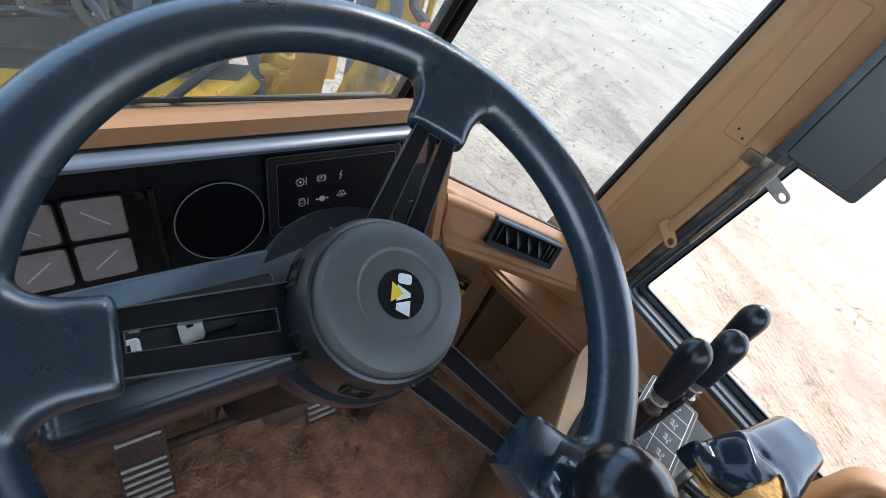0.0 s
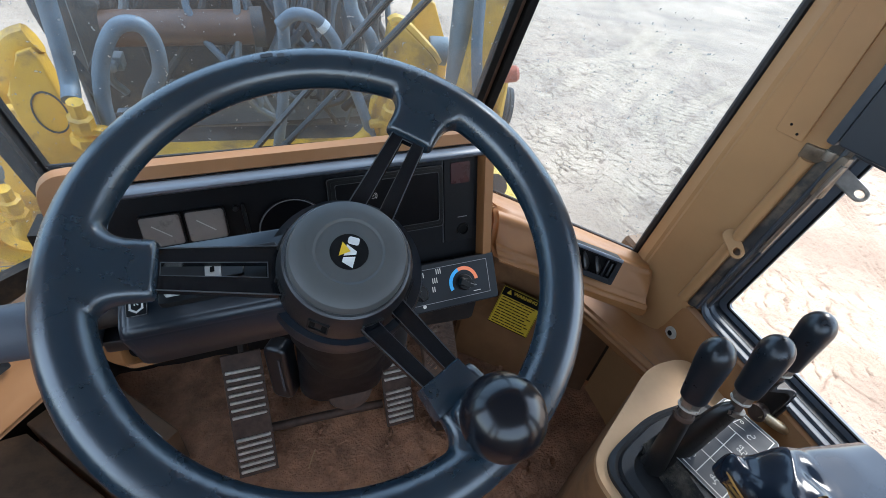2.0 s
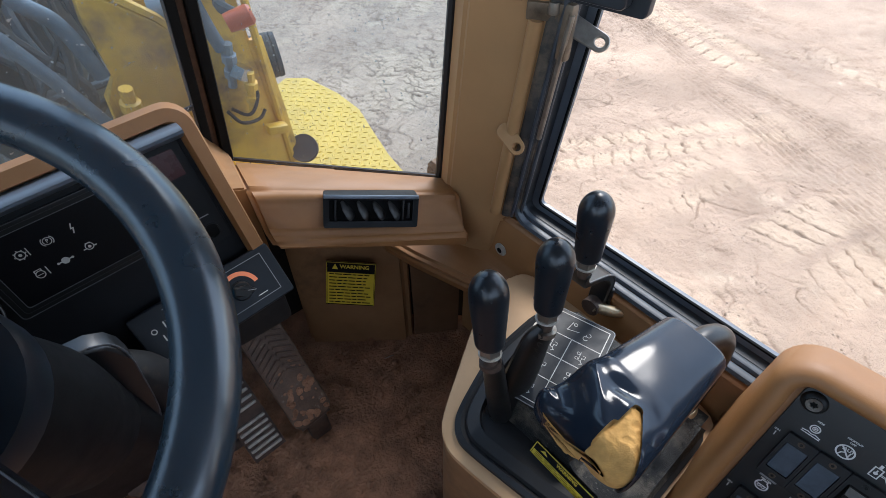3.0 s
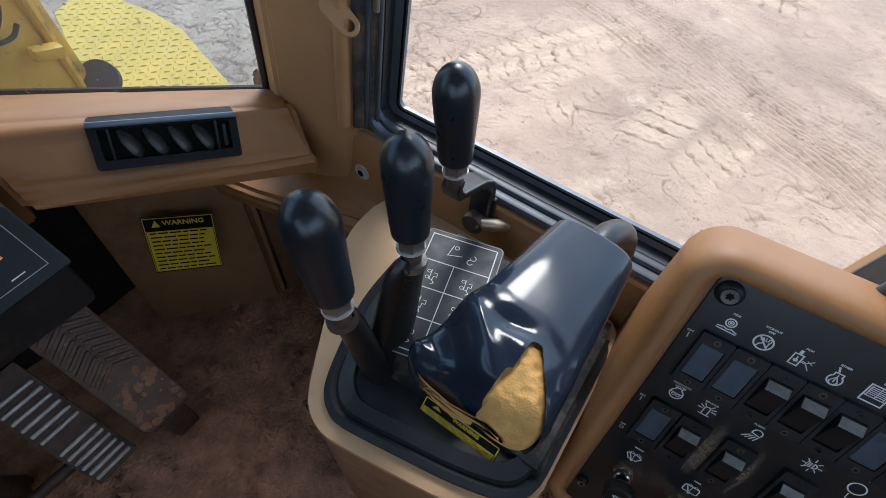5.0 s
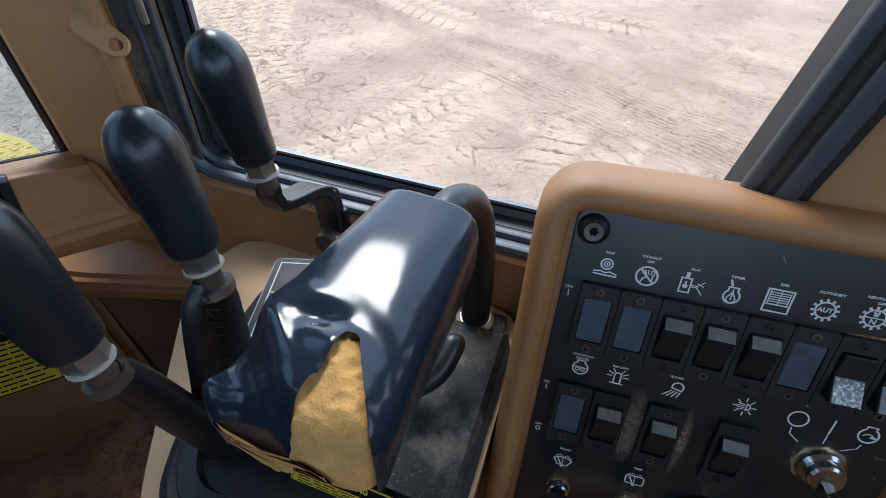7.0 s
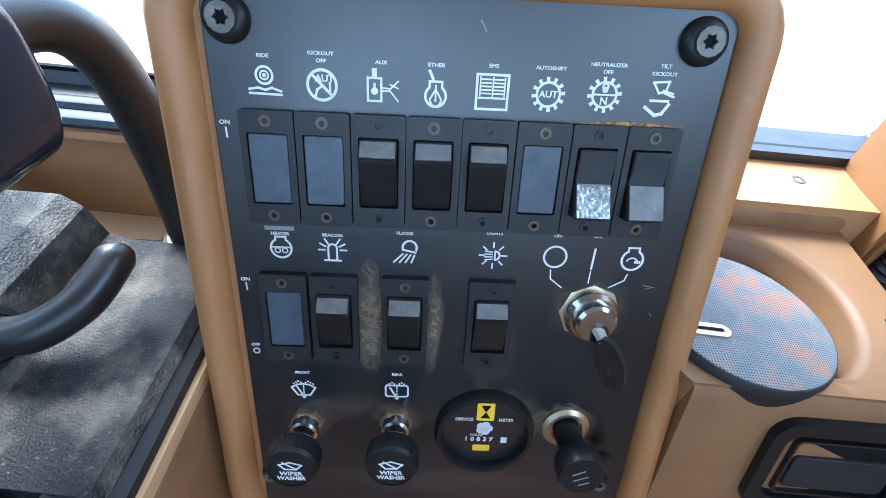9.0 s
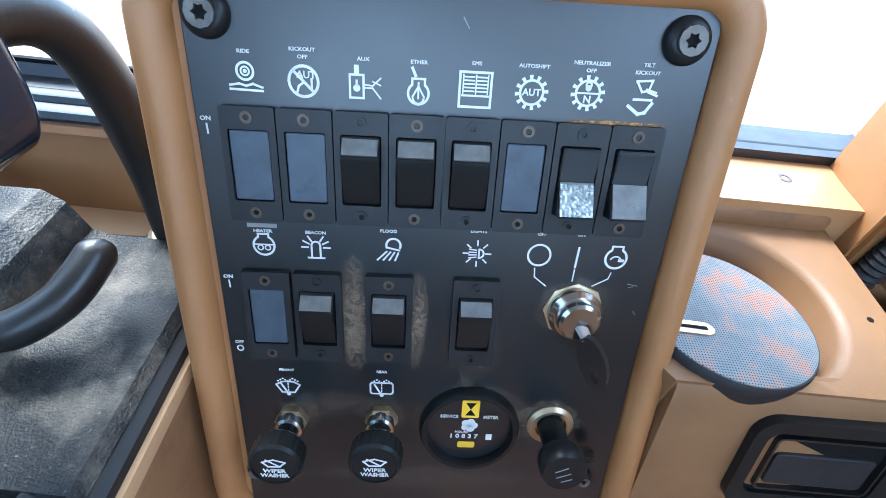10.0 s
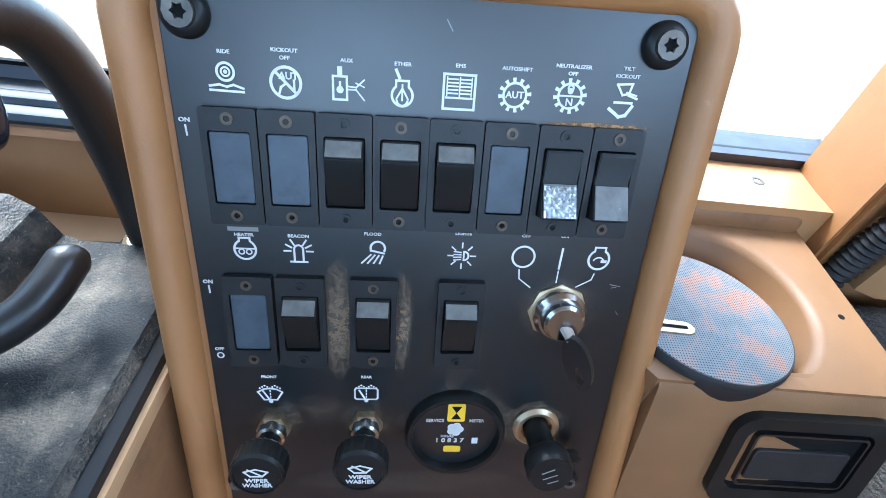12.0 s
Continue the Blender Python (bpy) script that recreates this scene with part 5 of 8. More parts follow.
def left_pod():
    p = thing("switch_pod", (-0.11, 0.05, 0.60), "black moulded switch pod on the steering column below the wheel", "control panel")
    pts = [(0.084, 0.664), (0.080, 0.670), (0.034, 0.666), (0.008, 0.652), (0.003, 0.642), (0.022, 0.584), (0.030, 0.576), (0.090, 0.580)]
    tilt = lambda x: 0.10 * (x + 0.17)
    rings = [[V((x, y, z + tilt(x))) for y, z in pts] for x in (-0.178, -0.171, -0.05, 0.0)]
    c = sum(rings[0], V()) / len(pts)
    rings[0] = [c + (q - c) * 0.92 + V((0.0, 0, 0)) for q in rings[0]]
    b = loft(rings)
    bmesh.ops.bevel(b, geom=[e for e in b.edges if e.calc_face_angle(0) > 0.25], offset=0.0022, segments=3, affect="EDGES")
    part("body", b, PODVINYL, p, "blue-black moulded body", 60)
    part("lower_seam", tube([(-0.165, 0.031, 0.578), (-0.06, 0.031, 0.589)], 0.0016, 6), PLATE, p)
    t = axes((-0.163, 0.021, 0.6612), (1, 0, 0.10), (0, 0.026, 0.0145)) @ Matrix.Diagonal((0.72, 0.72, 1, 1))
    part("label_plate", prism(rr(0.021, 0.044, 0.001, 2, 0, 0.012), -0.001, 0.0012, t, 0.0004), PANEL, p, "black direction label")
    part("label_edge", ringplate(rr(0.021, 0.044, 0.001, 2, 0, 0.012), rr(0.0202, 0.0432, 0.001, 2, 0, 0.012), 0.0012, 0.0015, t), FADED, p)
    part("direction_mark", join(stroke([(-0.0062, 0.010), (-0.0062, -0.002), (0.0, -0.006), (0.0062, -0.002), (0.0062, 0.010)], 0.0022, t, h=0.0014), words("R", 0.0085, t @ Matrix.Translation((0, 0.0045, 0.0013))), stroke([(-0.0045, 0.022), (-0.003, 0.028)], 0.002, t, h=0.0014), stroke([(0.0045, 0.022), (0.003, 0.028)], 0.002, t, h=0.0014)), INK, p, "white direction mark")
    q = axes((-0.100, 0.040, 0.6735), (1, 0, 0.10), (0, 0.046, 0.010))
    part("rocker_plate", prism(rr(0.095, 0.044, 0.003, 3, 0, -0.002), -0.004, 0.0022, q, 0.001), PLATE, p, "raised plate")
    part("rocker", prism(rr(0.0125, 0.017, 0.002, 3, -0.036, -0.010), 0.0022, 0.0062, q, 0.0015), INK, p, "pale rocker with a dark mark")
    part("rocker_mark", box((-0.036, -0.008, 0.0064), (0.0035, 0.005, 0.0006), q), BLACK, p)
    part("rocker", prism(rr(0.026, 0.020, 0.002, 3, 0.006, 0.000), 0.0022, 0.0042, q, 0.001), PLASTIC, p, "black rocker")
    part("rocker", prism(rr(0.0125, 0.017, 0.002, 3, -0.005, -0.004), 0.0042, 0.0068, q, 0.0015), INK, p, "pale rocker with a dark mark")
    part("rocker_mark", box((-0.005, -0.002, 0.0070), (0.0035, 0.005, 0.0006), q), BLACK, p)
    s = thing("direction_lever", (-0.25, 0.05, 0.62), "thick grey direction lever grip beside the column", "lever")
    part("grip", tube([(-0.297, 0.052, 0.617), (-0.294, 0.052, 0.617), (-0.285, 0.052, 0.6175), (-0.24, 0.053, 0.618), (-0.205, 0.054, 0.618)], [0.016, 0.0205, 0.0235, 0.0245, 0.024], 24, n=8), GREYGRIP, s, "smooth grey grip", 60)
    part("shaft", tube([(-0.21, 0.053, 0.625), (-0.16, 0.062, 0.622), (-0.10, 0.07, 0.62)], 0.014, 12), RUBBER, s)
    part("bracket", box((-0.180, 0.060, 0.600), (0.05, 0.05, 0.016), None, 0.003), PLASTIC, s)


left_pod()

# steering -------------------------------------------------------------------------
COLUMN_M = axes((0.005, 0.012, 0.709), (1, 0.0, 0.012), (0, 0.897, 0.442))
WHEEL_M = axes((-0.0050, 0.0042, 0.7127), (1, 0.0, 0.065), (0, 0.897, 0.4153))


def steering_wheel():
    w = thing("steering_wheel", (0.005, 0.012, 0.70), "worn black steering wheel with three slotted spokes and spinner knob", "steering wheel")
    R, r, n = 0.1923, 0.0193, 72
    rings = [[WHEEL_M @ V(((R + r * math.cos(a)) * math.cos(t), (R + r * math.cos(a)) * math.sin(t), r * 0.95 * math.sin(a))) for a in (2 * math.pi * k / 18 for k in range(18))] for t in (2 * math.pi * i / n for i in range(n))]
    mould = [loft(rings + [rings[0]], cap=False)]
    for deg in (52, 175, -62):
        M = WHEEL_M @ pose(0, 0, 0, 0, 0, deg)
        # slotted enamelled spoke
        out = [(0.045, 0.023), (0.150, 0.0165), (0.150, -0.0165), (0.045, -0.023)]
        slot = [(0.062, 0.0065), (0.138, 0.0050), (0.138, -0.0050), (0.062, -0.0065)]
        Ms = M @ Matrix.Translation((0, 0, -0.046)) @ pose(0, 0, 0, 0, -15, 0)
        sp = part("spoke", ringplate(out, slot, -0.004, 0.004, Ms), SPOKE, w, "slotted black enamelled spoke")
        # strips of lighter grey paint the glints on the enamel's edges
        part("slot_edge", ringplate([(x + (0.0007 if x > 0.1 else -0.0007), y * 1.10) for x, y in slot], slot, 0.0036, 0.0044, Ms), WORN_GLINT, sp, "bright slot edge, a painted glint")
        part("spoke_edge", ringplate([(x, y * 1.0) for x, y in out], [(x, y * 0.955) for x, y in out], 0.0038, 0.0050, Ms), WORN_GLINT, sp, "raised spoke edge with a painted glint")
        # moulded pad that flares into the rim
        rings = []
        for x, half, t, z in ((0.1340, 0.0235, 0.0085, -0.0085), (0.137, 0.0245, 0.0105, -0.0080), (0.154, 0.025, 0.0120, -0.0055), (0.164, 0.0275, 0.0130, -0.003), (0.173, 0.034, 0.0135, -0.0015), (0.181, 0.046, 0.0135, -0.001), (0.187, 0.060, 0.0130, 0.0), (0.192, 0.072, 0.0120, 0.0)):
            ring = []
            for k in range(28):
                a = 2 * math.pi * k / 28
                ca, sa = math.cos(a), math.sin(a)
                yy = half * math.copysign(abs(ca) ** 0.55, ca)
                xx = x - 0.5 * yy * yy / 0.19 * min(1.0, max(0.0, (x - 0.155) / 0.02))
                ring.append(M @ V((xx, yy, z + t * math.copysign(abs(sa) ** 0.6, sa))))
            rings.append(ring)
        mould.append(loft(rings))
    rim = part("rim", join(*mould), WHEEL, w, "smooth black vinyl rim tinted with the sky's blue sheen, with moulded spoke pads", 80)
    fuse = rim.modifiers.new("fuse", "REMESH")
    fuse.mode, fuse.voxel_size, fuse.use_smooth_shade = "VOXEL", 0.0022, True
    ease = rim.modifiers.new("ease", "SMOOTH")
    ease.factor, ease.iterations = 0.5, 14
    for a, dx, ln in ((99.5, 0.003, 0.011), (96.0, 0.001, 0.007)):
        part("scuff", prism(rr(0.0042, ln, 0.0015, 3), -0.001, 0.0003, WHEEL_M @ pose(0, 0, 0, 0, 0, a) @ Matrix.Translation((R + dx, 0, r * 0.938))), PLASTIC, w, "dark scuff in the rim")
    # hub
    H = COLUMN_M @ pose(-0.003, -0.008, 0.004) @ Matrix.Diagonal((1.045, 1.045, 1, 1))
    part("hub_cap", lathe([(0.0455, -0.006), (0.0472, -0.003), (0.0470, 0.0015), (0.0448, 0.0060), (0.040, 0.0088), (0.034, 0.0102), (0.0275, 0.0112), (0.0255, 0.0100), (0.0225, 0.0102), (0.020, 0.0110), (0.0, 0.0112)], H, 56), HUB, w, "dull dark grey hub cap", 30)
    part("hub_ring", lathe([(0.054, -0.048), (0.0575, -0.044), (0.0570, -0.034), (0.0535, -0.012), (0.0505, -0.005), (0.0485, -0.004), (0.0480, -0.007)], H, 56), PLASTIC, w, "black hub ring with notches", 30)
    part("cap_edge", lathe([(0.0474, -0.0050), (0.0482, -0.0042), (0.0482, -0.0034), (0.0474, -0.0028)], H, 56), PLATE, w, "thin worn edge round the cap")
    for k in range(8):
        N = H @ pose(0, 0, 0, 0, 0, 13 + 45 * k) @ axes((0.0553, 0, -0.023), (0, 1, 0), (-0.16, 0, 1))
        part("hub_notch", box((0, 0, -0.0022), (0.015, 0.014, 0.004), N, 0.0006), BLACK, w)
        part("notch_edge", ringplate(rr(0.0175, 0.0165, 0.001, 1), rr(0.0148, 0.0138, 0.001, 1), -0.001, 0.0012, N), PLATE, w)
    # round badge with plain shapes in its colours
    B = H @ Matrix.Translation((-0.0005, -0.001, 0.0114)) @ pose(0, 0, 0, 0, 0, -113)
    bd = part("badge", lathe([(0.0148, 0), (0.0146, 0.0006), (0.0, 0.0007)], B, 36), BLACK, w, "round black badge with white and yellow shapes")
    part("white_blocks", join(prism(rr(0.0062, 0.0088, 0.0018, 3, -0.0092, 0.0012), 0.0007, 0.0010, B), prism([(-0.0052, -0.0032), (-0.0012, 0.0056), (0.0012, 0.0056), (0.0046, -0.0032)], 0.0007, 0.0010, B),
                              prism([(0.0032, 0.0056), (0.0126, 0.0056), (0.0098, -0.0032), (0.0060, -0.0032)], 0.0007, 0.0010, B)), INK, bd, "white block shapes")
    part("yellow_wedge", prism([(-0.0062, -0.0068), (0.0058, -0.0068), (-0.0002, 0.0010)], 0.0010, 0.0013, B), LOGO_Y, bd, "yellow triangle")
    part("hub_mark", join(stroke([(0.001, 0.0), (0.006, 0.0)], 0.0006, H @ Matrix.Translation((-0.034, 0.006, 0.0104))), stroke([(0.002, -0.003), (0.002, 0.003)], 0.0006, H @ Matrix.Translation((-0.034, 0.006, 0.0104)))), HUB, w, "faint moulded mark")
    # spinner knob on its clamp
    K = WHEEL_M @ pose(0, 0, 0, 0, 0, -64)
    s = thing("spinner_knob", K @ V((0.17, 0, 0.03)), "glossy black spinner ball clamped to the steering wheel", "knob")
    ball = bmesh.new()
    bmesh.ops.create_uvsphere(ball, u_segments=36, v_segments=24, radius=0.0288, matrix=K @ Matrix.Translation((0.172, 0.004, 0.050)))
    part("ball", ball, BALL, s, "glossy black ball", 80)
    part("stem", lathe([(0.011, 0.0), (0.0105, 0.022), (0.013, 0.026)], K @ Matrix.Translation((0.172, 0.004, 0.008)), 16), RUBBER, s)
    part("clamp", prism(rr(0.048, 0.030, 0.012, 5, 0.172, 0), 0.004, 0.020, K, 0.006, 3), WHEEL, s, "black clamp over the rim")
    part("clamp_arm", prism([(0.125, 0.019), (0.150, 0.022), (0.150, -0.022), (0.125, -0.019)], -0.012, 0.010, K, 0.004), WHEEL, s)


steering_wheel()


def column():
    c = thing("steering_column", (0.02, 0.22, 0.02), "black steering column with tilt shroud and dusty boot", "column")
    H = COLUMN_M
    part("collar", lathe([(0.060, -0.092), (0.073, -0.085), (0.0745, -0.060), (0.072, -0.050), (0.050, -0.050)], H, 40), PODVINYL, c, "wide black collar")
    # body runs forward and down from the collar
    a = H @ V((0, 0, -0.085))
    part("shroud", tube([a, a + V((0.008, 0.045, -0.10)), a + V((0.014, 0.075, -0.19))], [0.066, 0.068, 0.058], 24), DASHBLACK, c, "black plastic shroud")
    rings = []
    for z, y, w, d_ in ((0.50, 0.135, 0.105, 0.105), (0.44, 0.150, 0.118, 0.11), (0.36, 0.165, 0.128, 0.11), (0.300, 0.172, 0.130, 0.10), (0.280, 0.172, 0.115, 0.085)):
        rings.append([V((0.020 + px, y + py, z)) for px, py in rr(w, d_, 0.03, 5)])
    part("tilt_housing", loft(rings), DASHBLACK, c, "black moulded tilt housing", 45)
    part("boot_ring", lathe([(0.030, -0.010), (0.036, -0.008), (0.036, -0.004), (0.028, -0.002)], axes((0.030, 0.128, 0.300), (1, 0, 0), (0, 0.5, 0.87)), 26), RUSTY, c, "rubbed steel ring")
    part("shaft", tube([(0.03, 0.185, 0.29), (0.036, 0.26, 0.10), (0.036, 0.30, -0.01)], 0.022, 12), RUSTY, c, "rusty lower shaft")
    part("side_cover", prism(rr(0.036, 0.112, 0.012, 4), -0.010, 0.016, axes((-0.066, 0.165, 0.342), (0.85, -0.5, 0.1), (0, 0.08, 0.99)), 0.006, 3), PLASTIC, c, "black side cover")
    part("cover_slot", box((0.006, 0.0, 0.0165), (0.003, 0.07, 0.001), axes((-0.066, 0.165, 0.342), (0.85, -0.5, 0.1), (0, 0.08, 0.99))), WORN_GLINT, c)
    outer = [(0.046, 0.536), (0.060, 0.541), (0.078, 0.540), (0.092, 0.532), (0.098, 0.518), (0.099, 0.500), (0.094, 0.455), (0.086, 0.405), (0.074, 0.370), (0.048, 0.335)]
    inner = [(0.040, 0.362), (0.052, 0.380), (0.060, 0.412), (0.068, 0.456), (0.070, 0.484), (0.064, 0.507), (0.047, 0.529)]
    stand = Matrix(((1, 0, 0, 0), (0, 0, -1, 0), (0, 1, 0, 0), (0, 0, 0, 1)))
    part("tilt_cover", prism(outer[::-1] + inner[::-1], -0.150, -0.128, stand, 0.005, 3), PLASTIC, c, "curved glossy black tilt cover", 60)
    part("cover_edge", tube([(x, 0.131, z) for x, z in outer[2:]], 0.0011, 6), WORN_GLINT, c, "pale rubbed edge")
    part("boot", tube([(0.055, 0.150, 0.50), (0.088, 0.160, 0.44), (0.098, 0.165, 0.37), (0.085, 0.165, 0.31)], [0.02, 0.026, 0.028, 0.02], 14), RUBBER, c, "black rubber boot")
    ft = thing("foot_bar", (0.05, 0.24, 0.03), "rusty cross bar behind the pedals", "bar")
    part("bar", tube([(-0.12, 0.235, 0.045), (0.05, 0.235, 0.047), (0.12, 0.235, 0.045)], 0.009, 10), RUSTY, ft)


column()


def pedal(name, top, bottom, w, label, kink=True):
    """A long treadle from its top edge to its foot at the floor."""
    top, bottom = V(top), V(bottom)
    m = axes(bottom, (1, 0.03, 0.02), top - bottom)
    ln = (top - bottom).length
    p = thing(name, bottom, label, "pedal", "foot pedals")
    part("plate", loft([[m @ V((x, y, z)) for x, z in ((-w / 2, -0.008), (w / 2, -0.008), (w / 2, 0.0), (-w / 2, 0.0))] for y in (0.0, ln * 0.44, ln)]), RUSTY, p, "brown treadle plate")
    ribs = [0.012 + 0.0125 * k for k in range(6)] + [ln * 0.50 + 0.0145 * k for k in range(int((ln * 0.5 - 0.01) / 0.0145))]
    for y in ribs:
        part("rib", box((0, y, 0.0025), (w * 0.88, 0.0055, 0.006), m, 0.0012, 1), RIB, p, "worn bright rib")
    part("arm", tube([m @ V((0, ln * 0.6, -0.010)), m @ V((0, ln * 0.9, -0.06)), m @ V((0, ln + 0.06, -0.10))], 0.010, 8), RUSTY, p)
    return p


pedal("brake_pedal", (-0.156, 0.300, 0.215), (-0.134, 0.158, 0.024), 0.069, "long ribbed brake pedal with bright worn ribs")
pedal("brake_pedal", (0.138, 0.300, 0.215), (0.150, 0.180, 0.045), 0.060, "ribbed brake pedal beside the accelerator")


def accelerator():
    top, bottom = V((0.254, 0.300, 0.250)), V((0.2420, 0.160, 0.086))
    m = axes(bottom, (1, 0.08, -0.02), top - bottom)
    ln = (top - bottom).length
    p = thing("accelerator_pedal", bottom, "worn muddy accelerator pedal with chevron grooves", "pedal", "foot pedals")
    part("pad", prism(rr(0.076, ln, 0.015, 4, 0, ln / 2), -0.014, 0.0, m, 0.004), TREADLE, p, "mud-caked rubber pad")
    lump, rng = bmesh.new(), random.Random(5)
    for k in range(46):
        x, y, q = rng.uniform(-0.031, 0.031), ln * 0.03 + abs(rng.gauss(0, 0.055)), rng.uniform(0.002, 0.007)
        if y < ln * 0.6:
            bmesh.ops.create_icosphere(lump, subdivisions=1, radius=q, matrix=m @ Matrix.Translation((x, y, 0)) @ pose(0, 0, 0, 0, 0, rng.uniform(0, 180)) @ Matrix.Diagonal((1.4, 1, 0.22, 1)))
    tagged(part("mud", lump, DIRT, p, "", 80), kind="stuff")
    for k in range(7, 17):
        y = ln * 0.10 + 0.0118 * k
        for s in (-1, 1):
            part("chevron", box((s * 0.017, y, 0.0004 + (0.0012 if k > 8 else 0)), (0.034, 0.0055, 0.005), m @ Matrix.Translation((s * 0.017, y, 0)) @ pose(0, 0, 0, 0, 0, -s * 28) @ Matrix.Translation((-s * 0.017, -y, 0)), 0.0008, 1), TREADLE, p)
    part("hinge", tube([m @ V((-0.03, 0.0, -0.012)), m @ V((0.03, 0.0, -0.012))], 0.007, 8), RUSTY, p)
    part("foot", box((0.243, 0.180, 0.035), (0.04, 0.03, 0.07), None, 0.004), RUSTY, p)


accelerator()
# right-hand console ------------------------------------------------------------------
def console():
    c = thing("lever_console", (0.46, -0.15, 0.0), "tan lever console with a black rubber top", "console")
    out = [(0.512, 0.022), (0.602, 0.022), (0.602, -0.312), (0.366, -0.312), (0.344, -0.250), (0.326, -0.150), (0.322, -0.118), (0.330, -0.096), (0.345, -0.080)]
    out = fillet(out, 0.035)
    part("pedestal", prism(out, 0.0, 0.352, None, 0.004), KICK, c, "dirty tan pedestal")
    part("top_plate", prism([(x + (0.46 - x) * -0.01, y) for x, y in out], 0.352, 0.362, None, 0.003), TAN_PALE, c, "pale tan top plate")
    inner = [(0.446, -0.060), (0.560, -0.055), (0.575, -0.306), (0.380, -0.306), (0.360, -0.250), (0.341, -0.150), (0.337, -0.122), (0.345, -0.104), (0.362, -0.090)]
    inner = fillet(inner, 0.032)
    cx, cy = 0.46, -0.18
    rings = [[V((cx + (x - cx) * s, cy + (y - cy) * s, z)) for x, y in inner] for s, z in ((1.02, 0.360), (1.02, 0.369), (0.97, 0.373), (0.93, 0.370), (0.91, 0.376), (0.80, 0.380), (0.78, 0.372))]
    b = loft(rings)
    part("rubber_mat", b, RUBBER, c, "black rubber mat with a raised rim", 25)
    # black box under the wrist rest
    k = thing("lever_box", (0.49, -0.2, 0.37), "speckled black steel box with a lever chart, under the wrist pad", "box")
    pts = [(-0.098, 0.366), (-0.100, 0.408), (-0.108, 0.415), (-0.205, 0.417), (-0.216, 0.408), (-0.222, 0.386), (-0.232, 0.381), (-0.298, 0.380), (-0.303, 0.374), (-0.304, 0.30), (-0.15, 0.30)]
    flare = lambda z: min(0.023, max(0.0, (0.382 - z) * 0.9))
    rings = [[V((x + flare(z) * s, y, z)) for y, z in pts] for x, s in ((0.408, -1), (0.412, -1), (0.556, 1), (0.560, 1))]
    b = loft(rings)
    part("body", b, GRIT, k, "speckled black steel box", 25)
    part("flap", box((0.572, -0.272, 0.372), (0.03, 0.05, 0.004), None, 0.001), GRIT, k)
    m = axes((0.4845, -0.142, 0.4175), (0.143, 0.041, 0.0), (-0.041, 0.143, 0.0))
    d = thing("lever_chart", m.translation, "black chart of lever symbols with white lines on the console box", "label")
    w, h = 0.150, 0.085
    part("card", prism(rr(w, h, 0.006, 4), 0, 0.0012, m, 0.0004), CARD, d)
    part("pale_edge", ringplate(rr(w, h, 0.006, 4), rr(w - 0.002, h - 0.002, 0.005, 4), 0.0, 0.0015, m), FADED, d, "worn pale edge")
    M = m @ Matrix.Translation((0, 0, 0.0012))
    ln = [stroke([(-0.069, -0.036), (-0.069, 0.036), (0.069, 0.036), (0.069, -0.036)], 0.0012, M, closed=True), stroke([(0.034, -0.036), (0.034, 0.036)], 0.0012, M), stroke([(0.0, -0.036), (0.0, 0.036)], 0.0012, M), stroke([(-0.034, -0.036), (-0.034, 0.036)], 0.0012, M)]
    ln += [stroke([(-0.069, 0.002), (0.034, 0.002)], 0.0010, M)]
    for q in ln:
        part("chart_line", q, ICON, d)
    for k, u in enumerate((-0.052, -0.018, 0.016)):
        for v in (-0.018, 0.019):
            P = M @ Matrix.Translation((u, v, 0)) @ pose(0, 0, 0, 0, 0, 180) @ Matrix.Diagonal((0.85, 0.85, 1, 1)) @ Matrix.Translation((-u, -v, 0))
            wheel = [hoop(u - 0.005, v - 0.006, 0.0022, 0.0008, P), hoop(u + 0.004, v - 0.006, 0.0022, 0.0008, P), stroke([(u - 0.008, v - 0.003), (u + 0.006, v - 0.003), (u + 0.006, v + 0.001), (u + 0.001, v + 0.001), (u + 0.001, v + 0.005), (u - 0.004, v + 0.005), (u - 0.004, v + 0.001)], 0.0008, P),
                     stroke([(u + 0.006, v), (u + 0.010, v + 0.004 - 0.004 * (k % 2)), (u + 0.012, v + 0.001)], 0.0010, P)]
            part("chart_symbol", join(*wheel), ICON, d)
    part("chart_symbol", join(stroke([(0.060, 0.010), (0.046, 0.013), (0.049, -0.002)], 0.0009, M), hoop(0.058, 0.006, 0.0022, 0.0009, M)), ICON, d)
    part("chart_symbol", join(hoop(0.045, -0.012, 0.003, 0.0009, M, 0, 250), hoop(0.051, -0.014, 0.003, 0.0009, M, 100, 360)), ICON, d)
    ml = axes((0.393, -0.222, 0.3715), (0.0, -1.0, 0.0), (0.018, 0, 0.022)) @ Matrix.Translation((0, 0, 0.001))
    warning_board("warning_label", ml, 0.082, 0.030, "small yellow warning label on the side of the console box", 0.3)
    r = thing("lock_rod", (0.50, -0.24, 0.40), "bent black steel rod coming out of the console box", "rod")
    part("rod", tube([(0.469, -0.205, 0.396), (0.470, -0.224, 0.398), (0.474, -0.243, 0.402), (0.490, -0.260, 0.409), (0.514, -0.265, 0.416), (0.520, -0.265, 0.417)], [0.0105, 0.0105, 0.0105, 0.0105, 0.0105, 0.006], 14), LEVER, r, "smooth black rod")
    part("hole_rim", lathe([(0.017, -0.004), (0.017, 0.002), (0.013, 0.003), (0.0125, -0.004)], axes((0.469, -0.2190, 0.397), (1, 0, 0), (0, 0.26, 0.97)), 22), RUBBER, r, "dark rim of the slot")
    t = thing("pad_support", (0.57, -0.265, 0.375), "black curved support tube of the wrist pad", "tube")
